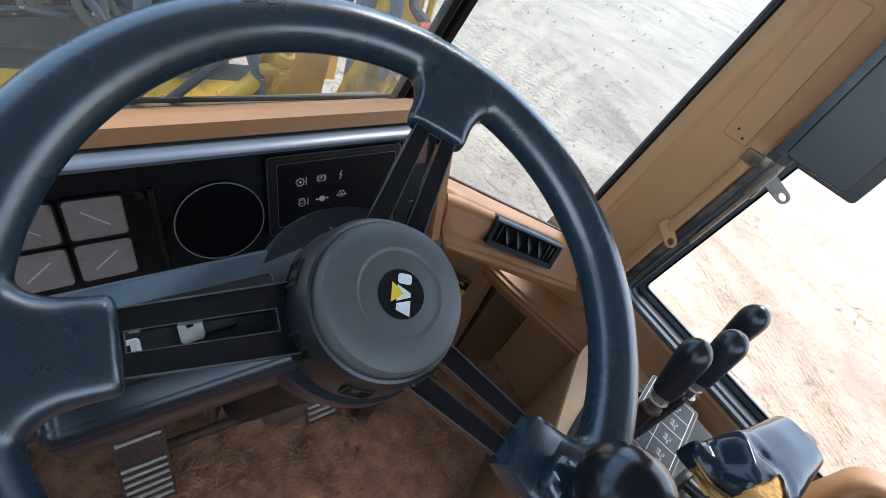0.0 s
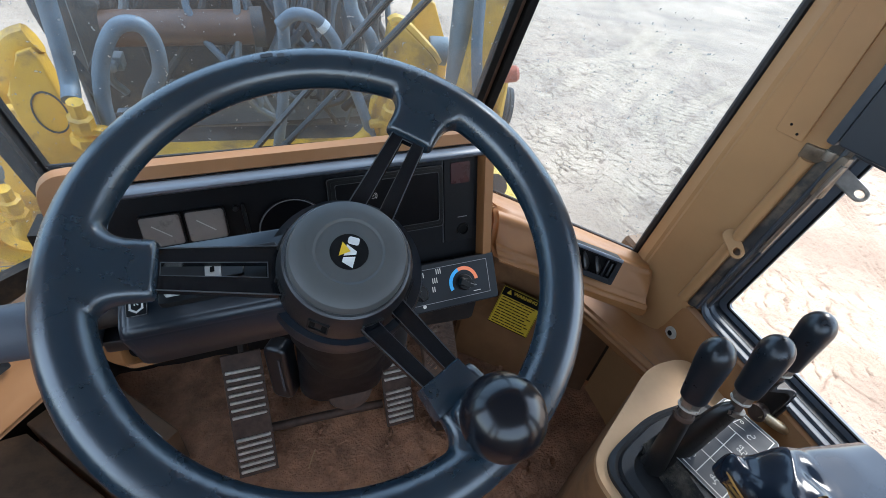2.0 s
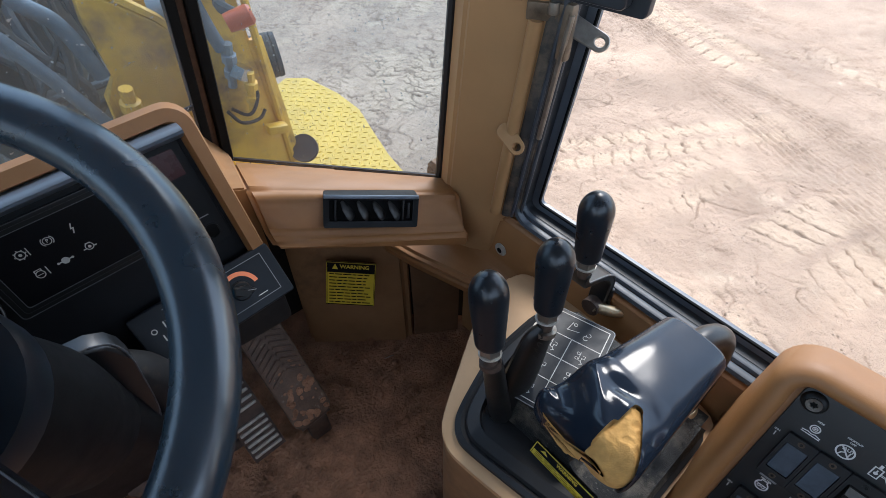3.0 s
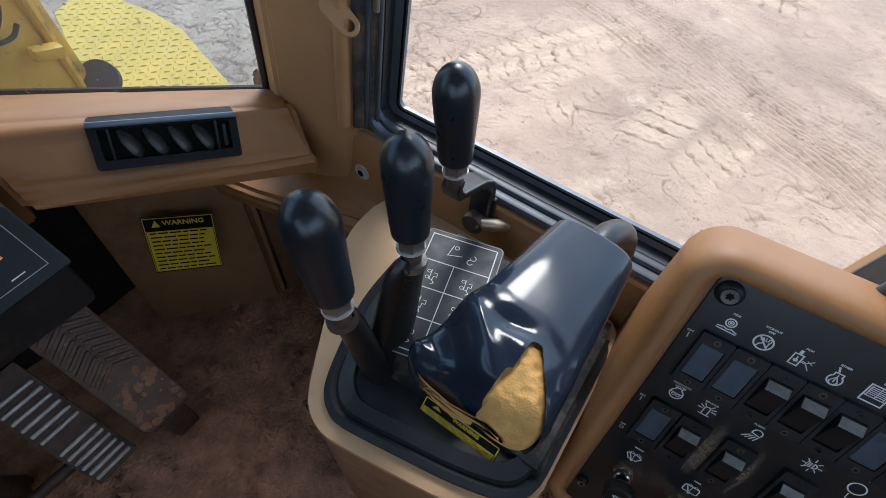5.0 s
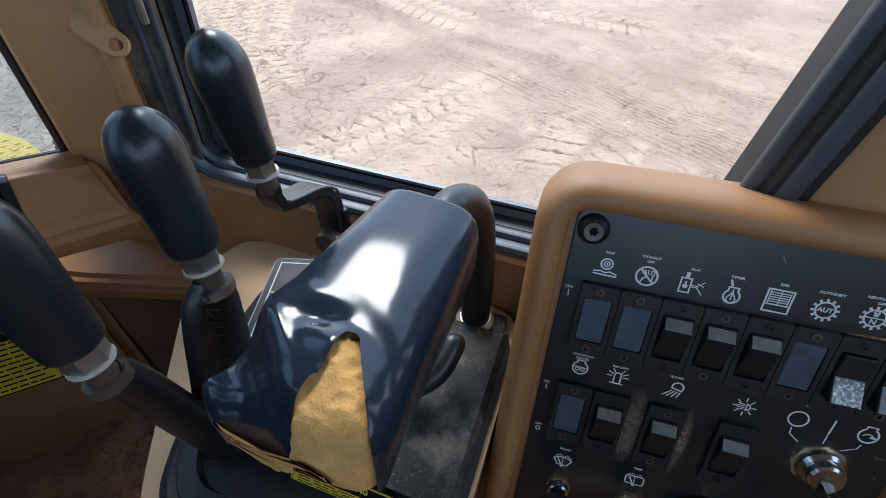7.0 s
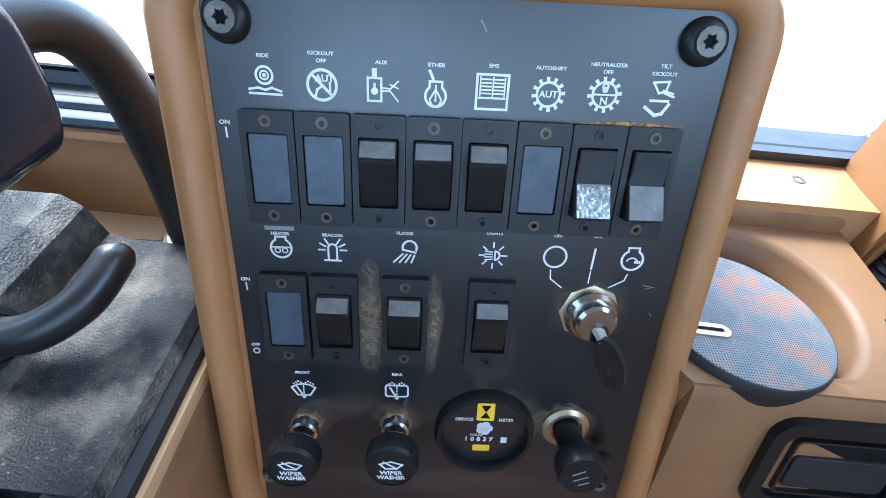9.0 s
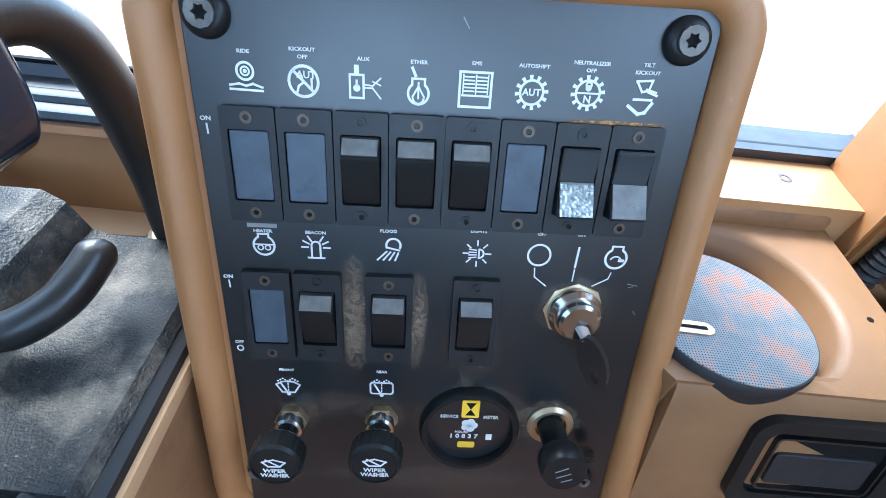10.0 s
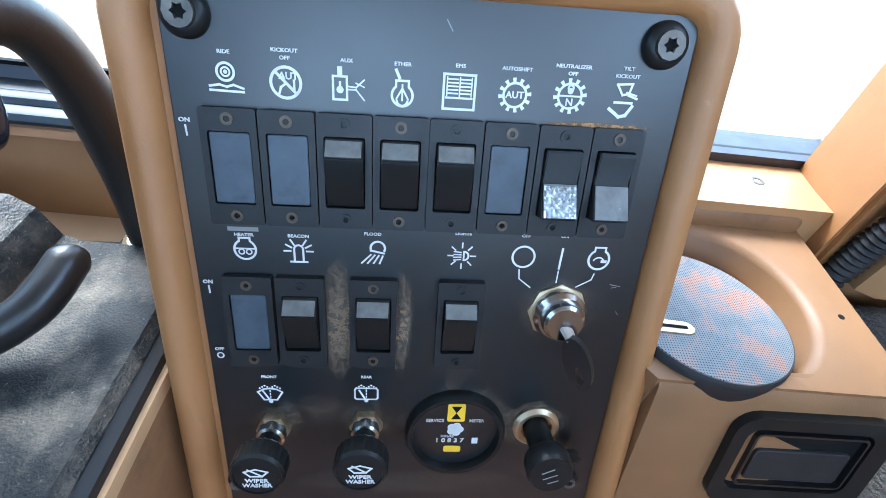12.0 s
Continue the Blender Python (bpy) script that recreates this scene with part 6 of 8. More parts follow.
    part("tube", tube([(0.573, -0.268, 0.372), (0.580, -0.266, 0.430), (0.580, -0.262, 0.485), (0.571, -0.256, 0.515), (0.549, -0.248, 0.526), (0.515, -0.243, 0.524), (0.47, -0.238, 0.520)], 0.0135, 16), LEVER, t, "glossy black tube")
    part("foot", lathe([(0.018, 0), (0.018, 0.006), (0.0145, 0.008)], pose(0.573, -0.268, 0.371), 18), BRASSY, t, "tarnished foot ring")


console()


def wrist_pad():
    """A long vinyl pad across the console; its near end is torn and shows foam."""
    p = thing("wrist_pad", (0.44, -0.235, 0.52), "glossy dark vinyl wrist pad torn open over yellow foam", "pad")
    a, c = V((0.366, -0.229, 0.5325)), V((0.533, -0.243, 0.524))
    ax = (c - a).normalized()
    side = ax.cross(V((0, 0, 1))).normalized()
    upv = side.cross(ax)
    ns, nr, ln = 170, 220, (c - a).length

    def flap(t, s):
        """How far the loose front corner of the cover has dropped."""
        tc = 0.34 - 4.6 * (s + 0.04)
        k = min(1.0, (tc - t) / 0.16)
        return -0.024 * k * k * (3 - 2 * k) if s < 0.012 and t < tc else 0.0

    def rings(shrink):
        out = []
        for i in range(ns + 1):
            t = i / ns
            e = (math.sin(min(t / 0.10, 1) * math.pi / 2)) ** 0.6 if t < 0.10 else 1.0
            e2 = (math.sin(min((1 - t) / 0.07, 1) * math.pi / 2)) ** 0.5 if t > 0.93 else 1.0
            e = max(0.12, e * e2)
            half, thick = (0.046 - 0.012 * t) * (0.55 + 0.45 * e), 0.026 * e
            ring = []
            for k in range(nr):
                ang = 2 * math.pi * k / nr
                ca, sa = math.cos(ang), math.sin(ang)
                s = half * math.copysign(abs(ca) ** 0.52, ca)
                near = max(0.0, 1 - t / 0.42)
                if s < 0:
                    s *= 1 + 0.32 * near ** 0.8
                else:
                    s *= 1 + 0.10 * max(0.0, 1 - t) ** 0.8
                u = thick * math.copysign(abs(sa) ** 0.60, sa)
                if u > 0:
                    u *= 1.15
                else:
                    u *= 1 + 0.75 * max(0.0, min(1.0, (s + 0.012) / 0.035))
                q = a + ax * (ln * t) + side * s + upv * u
                fold = 0.004 * near * math.sin(s * 120 + t * 26) + 0.003 * near * noise.noise((q.x * 45, q.y * 45, q.z * 45))
                dent = -0.006 * math.exp(-((t - 0.31) / 0.045) ** 2 - ((s + 0.006) / 0.011) ** 2)
                wav = 0.0016 * noise.noise((q.x * 22, q.y * 22, 3.0))
                crumb = -0.0035 * abs(noise.noise((q.x * 130, q.y * 130, q.z * 130))) if shrink else 0.0
                droop = -0.006 * max(0.0, 1 - t / 0.30) ** 1.6
                drop = flap(t, s) * (0.35 + 0.65 * (sa > -0.3))
                out_v = upv * ((fold + dent + wav + crumb if sa > -0.2 else 0) + droop + drop)
                ring.append(q + out_v - (upv * math.copysign(shrink, sa) + side * math.copysign(shrink, ca)))
            out.append(ring)
        return out

    cover = loft(rings(0.0))
    gone = []
    for f in cover.faces:
        q = f.calc_center_median() - a
        t, s, u = q.dot(ax) / ln, q.dot(side), q.dot(upv)
        edge = 0.003 * noise.noise((q.x * 70, q.y * 70, q.z * 70))
        if len(f.verts) == 4 and t < 0.30 and u > -0.06 and 0.014 - 0.004 * (0.30 - t) / 0.30 < s + 0.15 * edge < 0.015 + 0.030 * min(1.1, (0.30 - t) / 0.24):
            gone.append(f)
    bmesh.ops.delete(cover, geom=gone, context="FACES")
    rim = [v for v in cover.verts if v.is_boundary]
    for _ in range(18):
        bmesh.ops.smooth_vert(cover, verts=rim, factor=0.5, use_axis_x=True, use_axis_y=True, use_axis_z=True)
    part("cover", cover, VINYL, p, "glossy blue-black vinyl cover", 60)
    part("foam", loft(rings(0.0030)), FOAM, p, "dirty yellow foam", 60)
    part("base_plate", prism([(0.395, -0.205), (0.515, -0.212), (0.515, -0.272), (0.395, -0.260)], 0.501, 0.505), LEVER, p, "thin black base plate")


wrist_pad()


def lever_knob(parent, top, foot, r):
    top, foot = V(top), V(foot)
    z = (top - foot).normalized()
    m = axes(foot, z.orthogonal(), z.cross(z.orthogonal()))
    if (m.to_3x3() @ V((0, 0, 1))).dot(z) < 0:
        m = m @ pose(0, 0, 0, 180, 0, 0)
    ln = (top - foot).length + 0.004
    prof = [(0.0, 0.0), (r * 0.72, 0.0), (r * 0.79, 0.002), (r * 0.81, 0.005), (r * 0.86, ln * 0.25), (r * 0.94, ln * 0.48), (r * 0.985, ln * 0.62), (r, ln * 0.72)]
    prof += [(r * math.cos(a), ln * 0.72 + ln * 0.28 * math.sin(a)) for a in (math.pi / 2 * k / 9 for k in range(1, 9))] + [(0.0, ln)]
    part("knob", lathe(prof, m, 48), KNOB, parent, "black rounded grip", 70)
    part("knob_hole", lathe([(0.0016, -0.001), (0.0016, 0.0004)], m @ pose(0, r * 0.835, 0.014, -90, 0, 0), 8), WORN_GLINT, parent)
    part("nut_edge", lathe([(r * 0.63, -0.0135), (r * 0.645, -0.0125), (r * 0.63, -0.0112)], m, 20), RIB, parent, "pale worn nut edge")
    part("jam_nut", lathe([(r * 0.60, -0.012), (r * 0.62, -0.001), (r * 0.5, 0.0)], m, 6), STEEL, parent, "steel jam nut", 20)
    part("thread", lathe([(r * 0.42, -0.028), (r * 0.42, -0.012)], m, 14), RUSTY, parent)
    return m


def levers():
    a = thing("control_lever", (0.392, -0.128, 0.375), "black control lever with a smooth rounded grip", "lever", "console levers")
    m = lever_knob(a, (0.379, -0.100, 0.621), (0.3728, -0.1165, 0.541), 0.0185)
    part("rod", tube([m @ V((0, 0, -0.024)), (0.378, -0.120, 0.500), (0.386, -0.124, 0.44), (0.396, -0.128, 0.378)], [0.0095, 0.011, 0.013, 0.0145], 12), LEVER, a, "black steel rod")
    part("collar", lathe([(0.0115, -0.030), (0.0115, -0.024)], m, 14), RUSTY, a)
    b = thing("control_lever", (0.410, -0.130, 0.375), "black control lever with a broad flat shank", "lever", "console levers")
    m = lever_knob(b, (0.458, -0.112, 0.619), (0.4463, -0.1258, 0.541), 0.0185)
    part("collar", lathe([(0.0125, -0.032), (0.0125, -0.026)], m, 14), STEEL, b)
    part("shank", tube([m @ V((0, 0, -0.022)), (0.436, -0.128, 0.500), (0.420, -0.128, 0.44), (0.404, -0.126, 0.376)], [0.011, 0.0195, 0.0245, 0.027], 12, flat=0.5, up=(0.3, 1, 0)), LEVER, b, "broad cast shank with worn raised marks")
    nrm, along = V((-0.45, -0.65, 0.6)), V((0.24, 0.0, 0.97))
    s = axes(V((0.4270, -0.128, 0.462)) + nrm.normalized() * 0.0125, along, nrm.cross(along))
    marks = [stroke([(0.048 - 0.0105 * k, -0.0035), (0.0505 - 0.0105 * k, 0.0030), (0.0465 - 0.0105 * k, 0.0005 + 0.002 * (k % 2)), (0.0445 - 0.0105 * k, 0.0035 - 0.003 * (k % 3))], 0.0013, s, h=0.0010) for k in range(10)]
    part("cast_marks", join(*marks), LOUVRE, b, "worn raised cast marks")
    c = thing("control_lever", (0.606, -0.111, 0.40), "black cranked control lever close to the window", "lever", "console levers")
    m = lever_knob(c, (0.532, -0.101, 0.628), (0.5315, -0.109, 0.545), 0.0185)
    flat_bar = [(V(q), wd) for q, wd in ((m @ V((0, 0, -0.022)), 0.009), ((0.533, -0.108, 0.510), 0.010), ((0.538, -0.107, 0.497), 0.0105), ((0.552, -0.106, 0.490), 0.011), ((0.580, -0.107, 0.480), 0.012), ((0.592, -0.109, 0.472), 0.0125), ((0.597, -0.110, 0.460), 0.0125), ((0.598, -0.111, 0.405), 0.0125))]
    bar = []
    for k, (q, wd) in enumerate(flat_bar):
        d = (flat_bar[min(k + 1, 7)][0] - flat_bar[max(k - 1, 0)][0]).normalized()
        e = V((0, 1, 0))
        n_ = d.cross(e).normalized() * 0.0045
        bar.append([q - e * wd - n_, q + e * wd - n_, q + e * wd + n_, q - e * wd + n_])
    b = loft(bar)
    bmesh.ops.bevel(b, geom=[g for g in b.edges if g.calc_face_angle(0) > 1.0], offset=0.0012, segments=1, affect="EDGES")
    part("cranked_bar", b, LEVER, c, "cranked flat black bar with worn edges")
    part("bar_edge", tube([bar[k][3] for k in range(2, 8)], 0.0013, 6), WORN_GLINT, c, "rubbed bright edge")
    part("bracket", box((0.603, -0.112, 0.425), (0.008, 0.030, 0.04), None, 0.003), LEVER, c)
    part("bolt", lathe([(0.006, 0), (0.006, 0.006), (0.0, 0.007)], axes((0.5935, -0.112, 0.452), (0, 1, 0), (0, 0, 1)), 6), STEEL, c)
    part("linkage", tube([(0.585, -0.115, 0.415), (0.60, -0.135, 0.41), (0.62, -0.15, 0.405)], 0.008, 10), BRASSY, c, "brassy linkage pin")
    part("clevis", lathe([(0.013, -0.008), (0.013, 0.008)], axes((0.588, -0.112, 0.412), (0, 0, 1), (0, 1, 0)), 14), RUSTY, c)


levers()

# switch panel ------------------------------------------------------------------------
PM = axes((0.553, -0.341, 0.535), (0.0587, -0.998, 0.0195), (0.386, 0.041, 0.922))


def at(u, v, h=0.0):
    return PM @ Matrix.Translation((u, v, h))


def switch_housing():
    h = thing("switch_console", PM @ V((0.10, -0.32, 0)), "tan moulded console carrying a black switch panel", "console")
    cu, cv, w, ht = 0.1045, -0.1400, 0.279, 0.346
    rings = []
    for ww, hh, r, z in ((w, ht - 0.20, 0.034, -0.15), (w, ht, 0.034, -0.048), (w, ht, 0.034, -0.010), (w - 0.004, ht - 0.004, 0.032, 0.0), (w - 0.014, ht - 0.014, 0.028, 0.0072), (w - 0.028, ht - 0.028, 0.022, 0.0088), (w - 0.041, ht - 0.041, 0.014, 0.0050), (w - 0.044, ht - 0.044, 0.012, -0.002)):
        rings.append([PM @ V((x, y, z)) for x, y in rr(ww, hh, r, 6, cu, cv - (ht - hh) / 2 if hh < 0.2 else cv)])
    part("shell", loft(rings), TAN, h, "tan moulded shell with rounded rim", 50)
    p = part("switch_panel", prism(rr(0.2295, 0.316, 0.010, 4, 0.1060, -0.1445), -0.0015, 0.0012, PM, 0.0006), PANEL, h, "matt black panel face with white symbols")
    for u, v in ((0.0025, -0.0005), (0.2062, -0.0005), (-0.0015, -0.2585), (0.2060, -0.2585)):
        P = at(u, v) if v > -0.1 else at(u - 0.001, v) @ Matrix.Diagonal((0.62, 0.62, 0.9, 1))
        s = part("panel_screw", lathe([(0.0102, 0.001), (0.0101, 0.003), (0.0092, 0.0050), (0.0074, 0.0062), (0.0064, 0.0064), (0.0064, 0.0058), (0.0, 0.0058)], P, 28), SWITCH, p, "black cup washer")
        star = [(0.0035 * (1 if k % 2 == 0 else 0.66) * math.cos(math.pi * k / 6), 0.0035 * (1 if k % 2 == 0 else 0.66) * math.sin(math.pi * k / 6)) for k in range(12)]
        ring = lambda f: [(f * math.cos(math.pi * k / 6), f * math.sin(math.pi * k / 6)) for k in range(12)]
        part("screw_head", ringplate(ring(0.0062), star, 0.0055, 0.0084, P, lift=-0.0004), SCREWHEAD, s, "brownish steel head with a star socket")
        part("socket", lathe([(0.0036, 0.0056), (0.0036, 0.0064)], P, 12), BLACK, s)
    return h, p


HOUSING, PANEL_OB = switch_housing()


def switch_unit(u, v, style):
    """style: blank, up (upper edge raised) or down."""
    M = at(u, v, 0.0012)
    s = thing("rocker_switch" if style != "blank" else "switch_blank", M.translation, {"blank": "unused switch position with a blue-grey blanking cap", "up": "black rocker switch, upper edge raised, in a dark surround", "down": "black rocker switch, lower half raised and shiny, in a dark surround"}[style], "switch", "switches on the panel")
    part("surround", ringplate(rr(0.0246, 0.0535, 0.0012, 2), rr(0.0186, 0.0335, 0.001, 2), 0, 0.0046, M), PLATE, s, "dark grey surround")
    part("floor", box((0, 0, 0.0006), (0.0190, 0.034, 0.001), M), BLACK, s)
    for y in (0.0222, -0.0222):
        c = part("screw", lathe([(0.0028, 0.004), (0.0028, 0.0052), (0.0014, 0.0052), (0.0012, 0.0040)], M @ Matrix.Translation((0, y, 0)), 14), SCREW if (round(u * 1000) % 3) else PLATE, s, "small screw")
        part("socket", lathe([(0.0013, 0.004), (0.0013, 0.0046)], M @ Matrix.Translation((0, y, 0)), 6), BLACK, c)
    if style == "blank":
        part("cap", prism(rr(0.0178, 0.0326, 0.001, 2), 0.0008, 0.0040, M, 0.0006), BLANK, s, "blue-grey blanking cap")
    else:
        f = 1 if style == "up" else -1
        prof = [(-0.0160, 0.001), (-0.0160, 0.0032), (0.0062, 0.0110), (0.0085, 0.0112), (0.0158, 0.0052), (0.0163, 0.0042), (0.0163, 0.001)] if f > 0 else \
               [(0.0160, 0.001), (0.0160, 0.0075), (0.0140, 0.0080), (0.0010, 0.0052), (-0.0148, 0.0128), (-0.0160, 0.0125), (-0.0165, 0.001)]
        b = loft([[M @ V((x, y, z)) for y, z in prof] for x in (-0.0086, 0.0086)])
        bmesh.ops.bevel(b, geom=[e for e in b.edges if e.calc_face_angle(0) > 0.5], offset=0.0005, segments=2, affect="EDGES")
        part("rocker", b, SWITCH, s, "glossy black rocker")
        # thin pale plate over the facet that catches the sky: painted sheen
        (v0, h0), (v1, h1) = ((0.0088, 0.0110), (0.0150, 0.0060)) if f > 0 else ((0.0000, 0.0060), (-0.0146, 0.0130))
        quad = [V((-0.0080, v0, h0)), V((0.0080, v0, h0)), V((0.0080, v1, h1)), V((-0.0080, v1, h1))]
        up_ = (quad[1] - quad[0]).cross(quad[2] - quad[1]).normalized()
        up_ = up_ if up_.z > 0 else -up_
        part("lens", loft([[M @ (p - up_ * 0.0006) for p in quad], [M @ (p + up_ * 0.0007) for p in quad]]), FACET_SHEEN, s, "pale grey facet, sky sheen in its colour")
    return s


for i, st in enumerate(("blank", "blank", "up", "up", "up", "blank", "down", "down")):
    unit = switch_unit(0.0160 + 0.02525 * i, -0.0637, st)
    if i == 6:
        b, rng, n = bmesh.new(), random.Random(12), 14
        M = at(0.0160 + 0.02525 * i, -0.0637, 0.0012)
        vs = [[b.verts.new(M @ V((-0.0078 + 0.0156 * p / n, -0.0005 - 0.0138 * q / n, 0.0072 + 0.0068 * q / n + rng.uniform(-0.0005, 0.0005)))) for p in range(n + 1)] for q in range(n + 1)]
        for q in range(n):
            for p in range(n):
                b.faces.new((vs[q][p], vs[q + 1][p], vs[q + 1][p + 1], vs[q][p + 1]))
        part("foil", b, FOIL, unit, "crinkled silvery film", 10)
for u, st in ((0.0163, "blank"), (0.0425, "up"), (0.0797, "up"), (0.1255, "up")):
    switch_unit(u, -0.1450, st)


def gear(x, y, r, M, n=12):
    return [hoop(x, y, r, 0.0011, M)] + [hoop(x, y, r + 0.0013, 0.0020, M, 360 / n * k, 360 / n * k + 13, 3) for k in range(n)]


def panel_symbols():
    M = at(0, 0, 0.0013)

    def caption(text, u, v, size=0.0028):
        part("caption", words(text, size * 0.8, M @ Matrix.Translation((u, v, 0.0002)), stretch=1.15), INK, PANEL_OB)

    def symbol(*bits):
        part("symbol", join(*bits), INK, PANEL_OB, "white printed symbol")

    us = [0.0160 + 0.02525 * i for i in range(8)]
    W = 0.0010
    for text, i, v in (("RIDE", 0, -0.0145), ("KICKOUT", 1, -0.0125), ("OFF", 1, -0.0155), ("AUX", 2, -0.0150), ("ETHER", 3, -0.0150), ("EMS", 4, -0.0142), ("AUTOSHIFT", 5, -0.0140), ("NEUTRALIZER", 6, -0.0115), ("OFF", 6, -0.0145), ("TILT", 7, -0.0110), ("KICKOUT", 7, -0.0142)):
        caption(text, us[i] + (0.001 if i == 2 else 0), v)
    u = us[0]
    symbol(hoop(u, -0.0225, 0.0036, 0.0011, M), hoop(u, -0.0225, 0.0018, 0.0008, M), dot(u, -0.0225, 0.0009, M), stroke([(u - 0.007, -0.0285), (u - 0.003, -0.0278), (u, -0.0286), (u + 0.003, -0.0277), (u + 0.007, -0.0290)], W, M), stroke([(u - 0.007, -0.0302), (u + 0.007, -0.0305)], W, M))
    u = us[1]
    symbol(hoop(u, -0.0255, 0.0064, 0.0013, M), stroke([(u - 0.0045, -0.0210), (u + 0.0045, -0.0300)], 0.0013, M), words("AUT", 0.0042, M @ Matrix.Translation((u + 0.0012, -0.0228, 0.0002))), stroke([(u - 0.003, -0.0300), (u - 0.0022, -0.0275), (u - 0.0005, -0.0262)], W, M), stroke([(u + 0.0035, -0.0290), (u + 0.0035, -0.0245)], W, M))
    u = us[2]
    symbol(stroke([(u - 0.005, -0.0215), (u + 0.001, -0.0215), (u + 0.001, -0.0312), (u - 0.005, -0.0312)], W, M, closed=True), stroke([(u - 0.002, -0.0205), (u - 0.002, -0.0185)], 0.0022, M), dot(u - 0.002, -0.0270, 0.0016, M), stroke([(u - 0.002, -0.0262), (u - 0.002, -0.0240)], 0.001, M), stroke([(u + 0.0018, -0.0255), (u + 0.005, -0.0258), (u + 0.0085, -0.0225)], 0.0007, M), stroke([(u + 0.0018, -0.0268), (u + 0.005, -0.0268), (u + 0.0085, -0.0310)], 0.0007, M), stroke([(u + 0.0085, -0.0255), (u + 0.005, -0.0240)], 0.0006, M))
    u = us[3]
    symbol(hoop(u, -0.0280, 0.0046, 0.0011, M, -235, 55, 22), stroke([(u - 0.0028, -0.0240), (u - 0.0028, -0.0218), (u + 0.0028, -0.0218), (u + 0.0028, -0.0240)], W, M), stroke([(u - 0.0014, -0.0205), (u - 0.0028, -0.0175)], 0.0013, M), stroke([(u, -0.0235), (u, -0.0300)], 0.0008, M), stroke([(u - 0.0026, -0.0295), (u, -0.0250), (u + 0.0026, -0.0295)], 0.0008, M), hoop(u, -0.0300, 0.0024, 0.001, M, 180, 360, 10))
    u = us[4]
    symbol(stroke([(u - 0.007, -0.0178), (u + 0.007, -0.0178), (u + 0.007, -0.0325), (u - 0.007, -0.0325)], 0.0011, M, closed=True), stroke([(u - 0.0058, -0.0277), (u + 0.0058, -0.0277)], 0.0009, M), *[stroke([(u + s - 0.0022, -0.0198 - 0.0015 * k), (u + s + 0.0022, -0.0198 - 0.0015 * k)], 0.0007, M) for k in range(5) for s in (-0.0029, 0.0029)],
           *[stroke([(u + s, -0.0190), (u + s, -0.0268)], 0.0006, M) for s in (-0.0055, 0.0002, 0.0055)])
    u = us[5]
    symbol(*gear(u, -0.0250, 0.0052, M), words("AUT", 0.0042, M @ Matrix.Translation((u, -0.0250, 0.0002))))
    u = us[6]
    symbol(*gear(u, -0.0240, 0.0054, M), stroke([(u - 0.0052, -0.0240), (u + 0.0052, -0.0240)], 0.0008, M), words("N", 0.0046, M @ Matrix.Translation((u, -0.0268, 0.0002))), hoop(u, -0.0205, 0.0012, 0.0009, M), dot(u, -0.0218, 0.0014, M))
    u = us[7]
    symbol(stroke([(u - 0.004, -0.0178), (u + 0.003, -0.0172), (u + 0.002, -0.0215), (u - 0.001, -0.0222)], W, M, closed=True), stroke([(u + 0.002, -0.0222), (u + 0.006, -0.0235)], W, M), stroke([(u + 0.001, -0.0210), (u + 0.0055, -0.0222)], 0.0008, M), stroke([(u - 0.004, -0.0255), (u + 0.004, -0.0255)], 0.0011, M), stroke([(u - 0.006, -0.0285), (u - 0.001, -0.0318), (u + 0.002, -0.0310), (u + 0.0045, -0.0270)], 0.0015, M))
    for text, uu, v in (("HEATER", 0.0163, -0.0972), ("BEACON", 0.0425, -0.0970), ("FLOOD", 0.0790, -0.0945), ("LIGHTS", 0.1243, -0.0925), ("OFF", 0.1564, -0.0925), ("ON", 0.1765, -0.0920), ("FRONT", 0.0215, -0.1822), ("REAR", 0.0756, -0.1815)):
        caption(text, uu, v)
    caption("ON", -0.0040, -0.0435, 0.0034)
    caption("ON", -0.0040, -0.1235, 0.0034)
    caption("OFF", -0.0030, -0.1640, 0.0030)
    part("caption", stroke([(0.010, -0.0942), (0.0225, -0.0942)], 0.0022, M), FADED, PANEL_OB, "unreadable word")
    symbol(stroke([(-0.0038, -0.0460), (-0.0036, -0.0500)], 0.0009, M), stroke([(-0.0038, -0.1258), (-0.0036, -0.1295)], 0.0009, M), hoop(-0.0028, -0.1680, 0.0016, 0.0008, M))
    u, v = 0.0163, -0.1050
    symbol(hoop(u, v, 0.0052, 0.0011, M, -240, 60, 22), stroke([(u - 0.0026, v + 0.0045), (u - 0.0026, v + 0.0062), (u + 0.0026, v + 0.0062), (u + 0.0026, v + 0.0045)], W, M), stroke([(u - 0.0045, v + 0.0005), (u + 0.0045, v + 0.0005)], 0.0008, M), hoop(u - 0.0018, v - 0.0012, 0.0013, 0.0007, M), hoop(u + 0.0018, v - 0.0012, 0.0013, 0.0007, M))
    u, v = 0.0423, -0.1060
    symbol(stroke([(u - 0.0022, v - 0.0045), (u - 0.0022, v + 0.002)], W, M), stroke([(u + 0.0022, v - 0.0045), (u + 0.0022, v + 0.002)], W, M), hoop(u, v + 0.002, 0.0022, 0.001, M, 0, 180, 10), stroke([(u - 0.004, v - 0.0048), (u + 0.004, v - 0.0048)], W, M), *[stroke([(u + 0.0040 * math.cos(a), v + 0.001 + 0.0040 * math.sin(a)), (u + 0.0070 * math.cos(a), v + 0.001 + 0.0070 * math.sin(a))], 0.0009, M) for a in (0, 0.5, 1.0, 2.14, 2.64, 3.14)])
    u, v = 0.0795, -0.1045
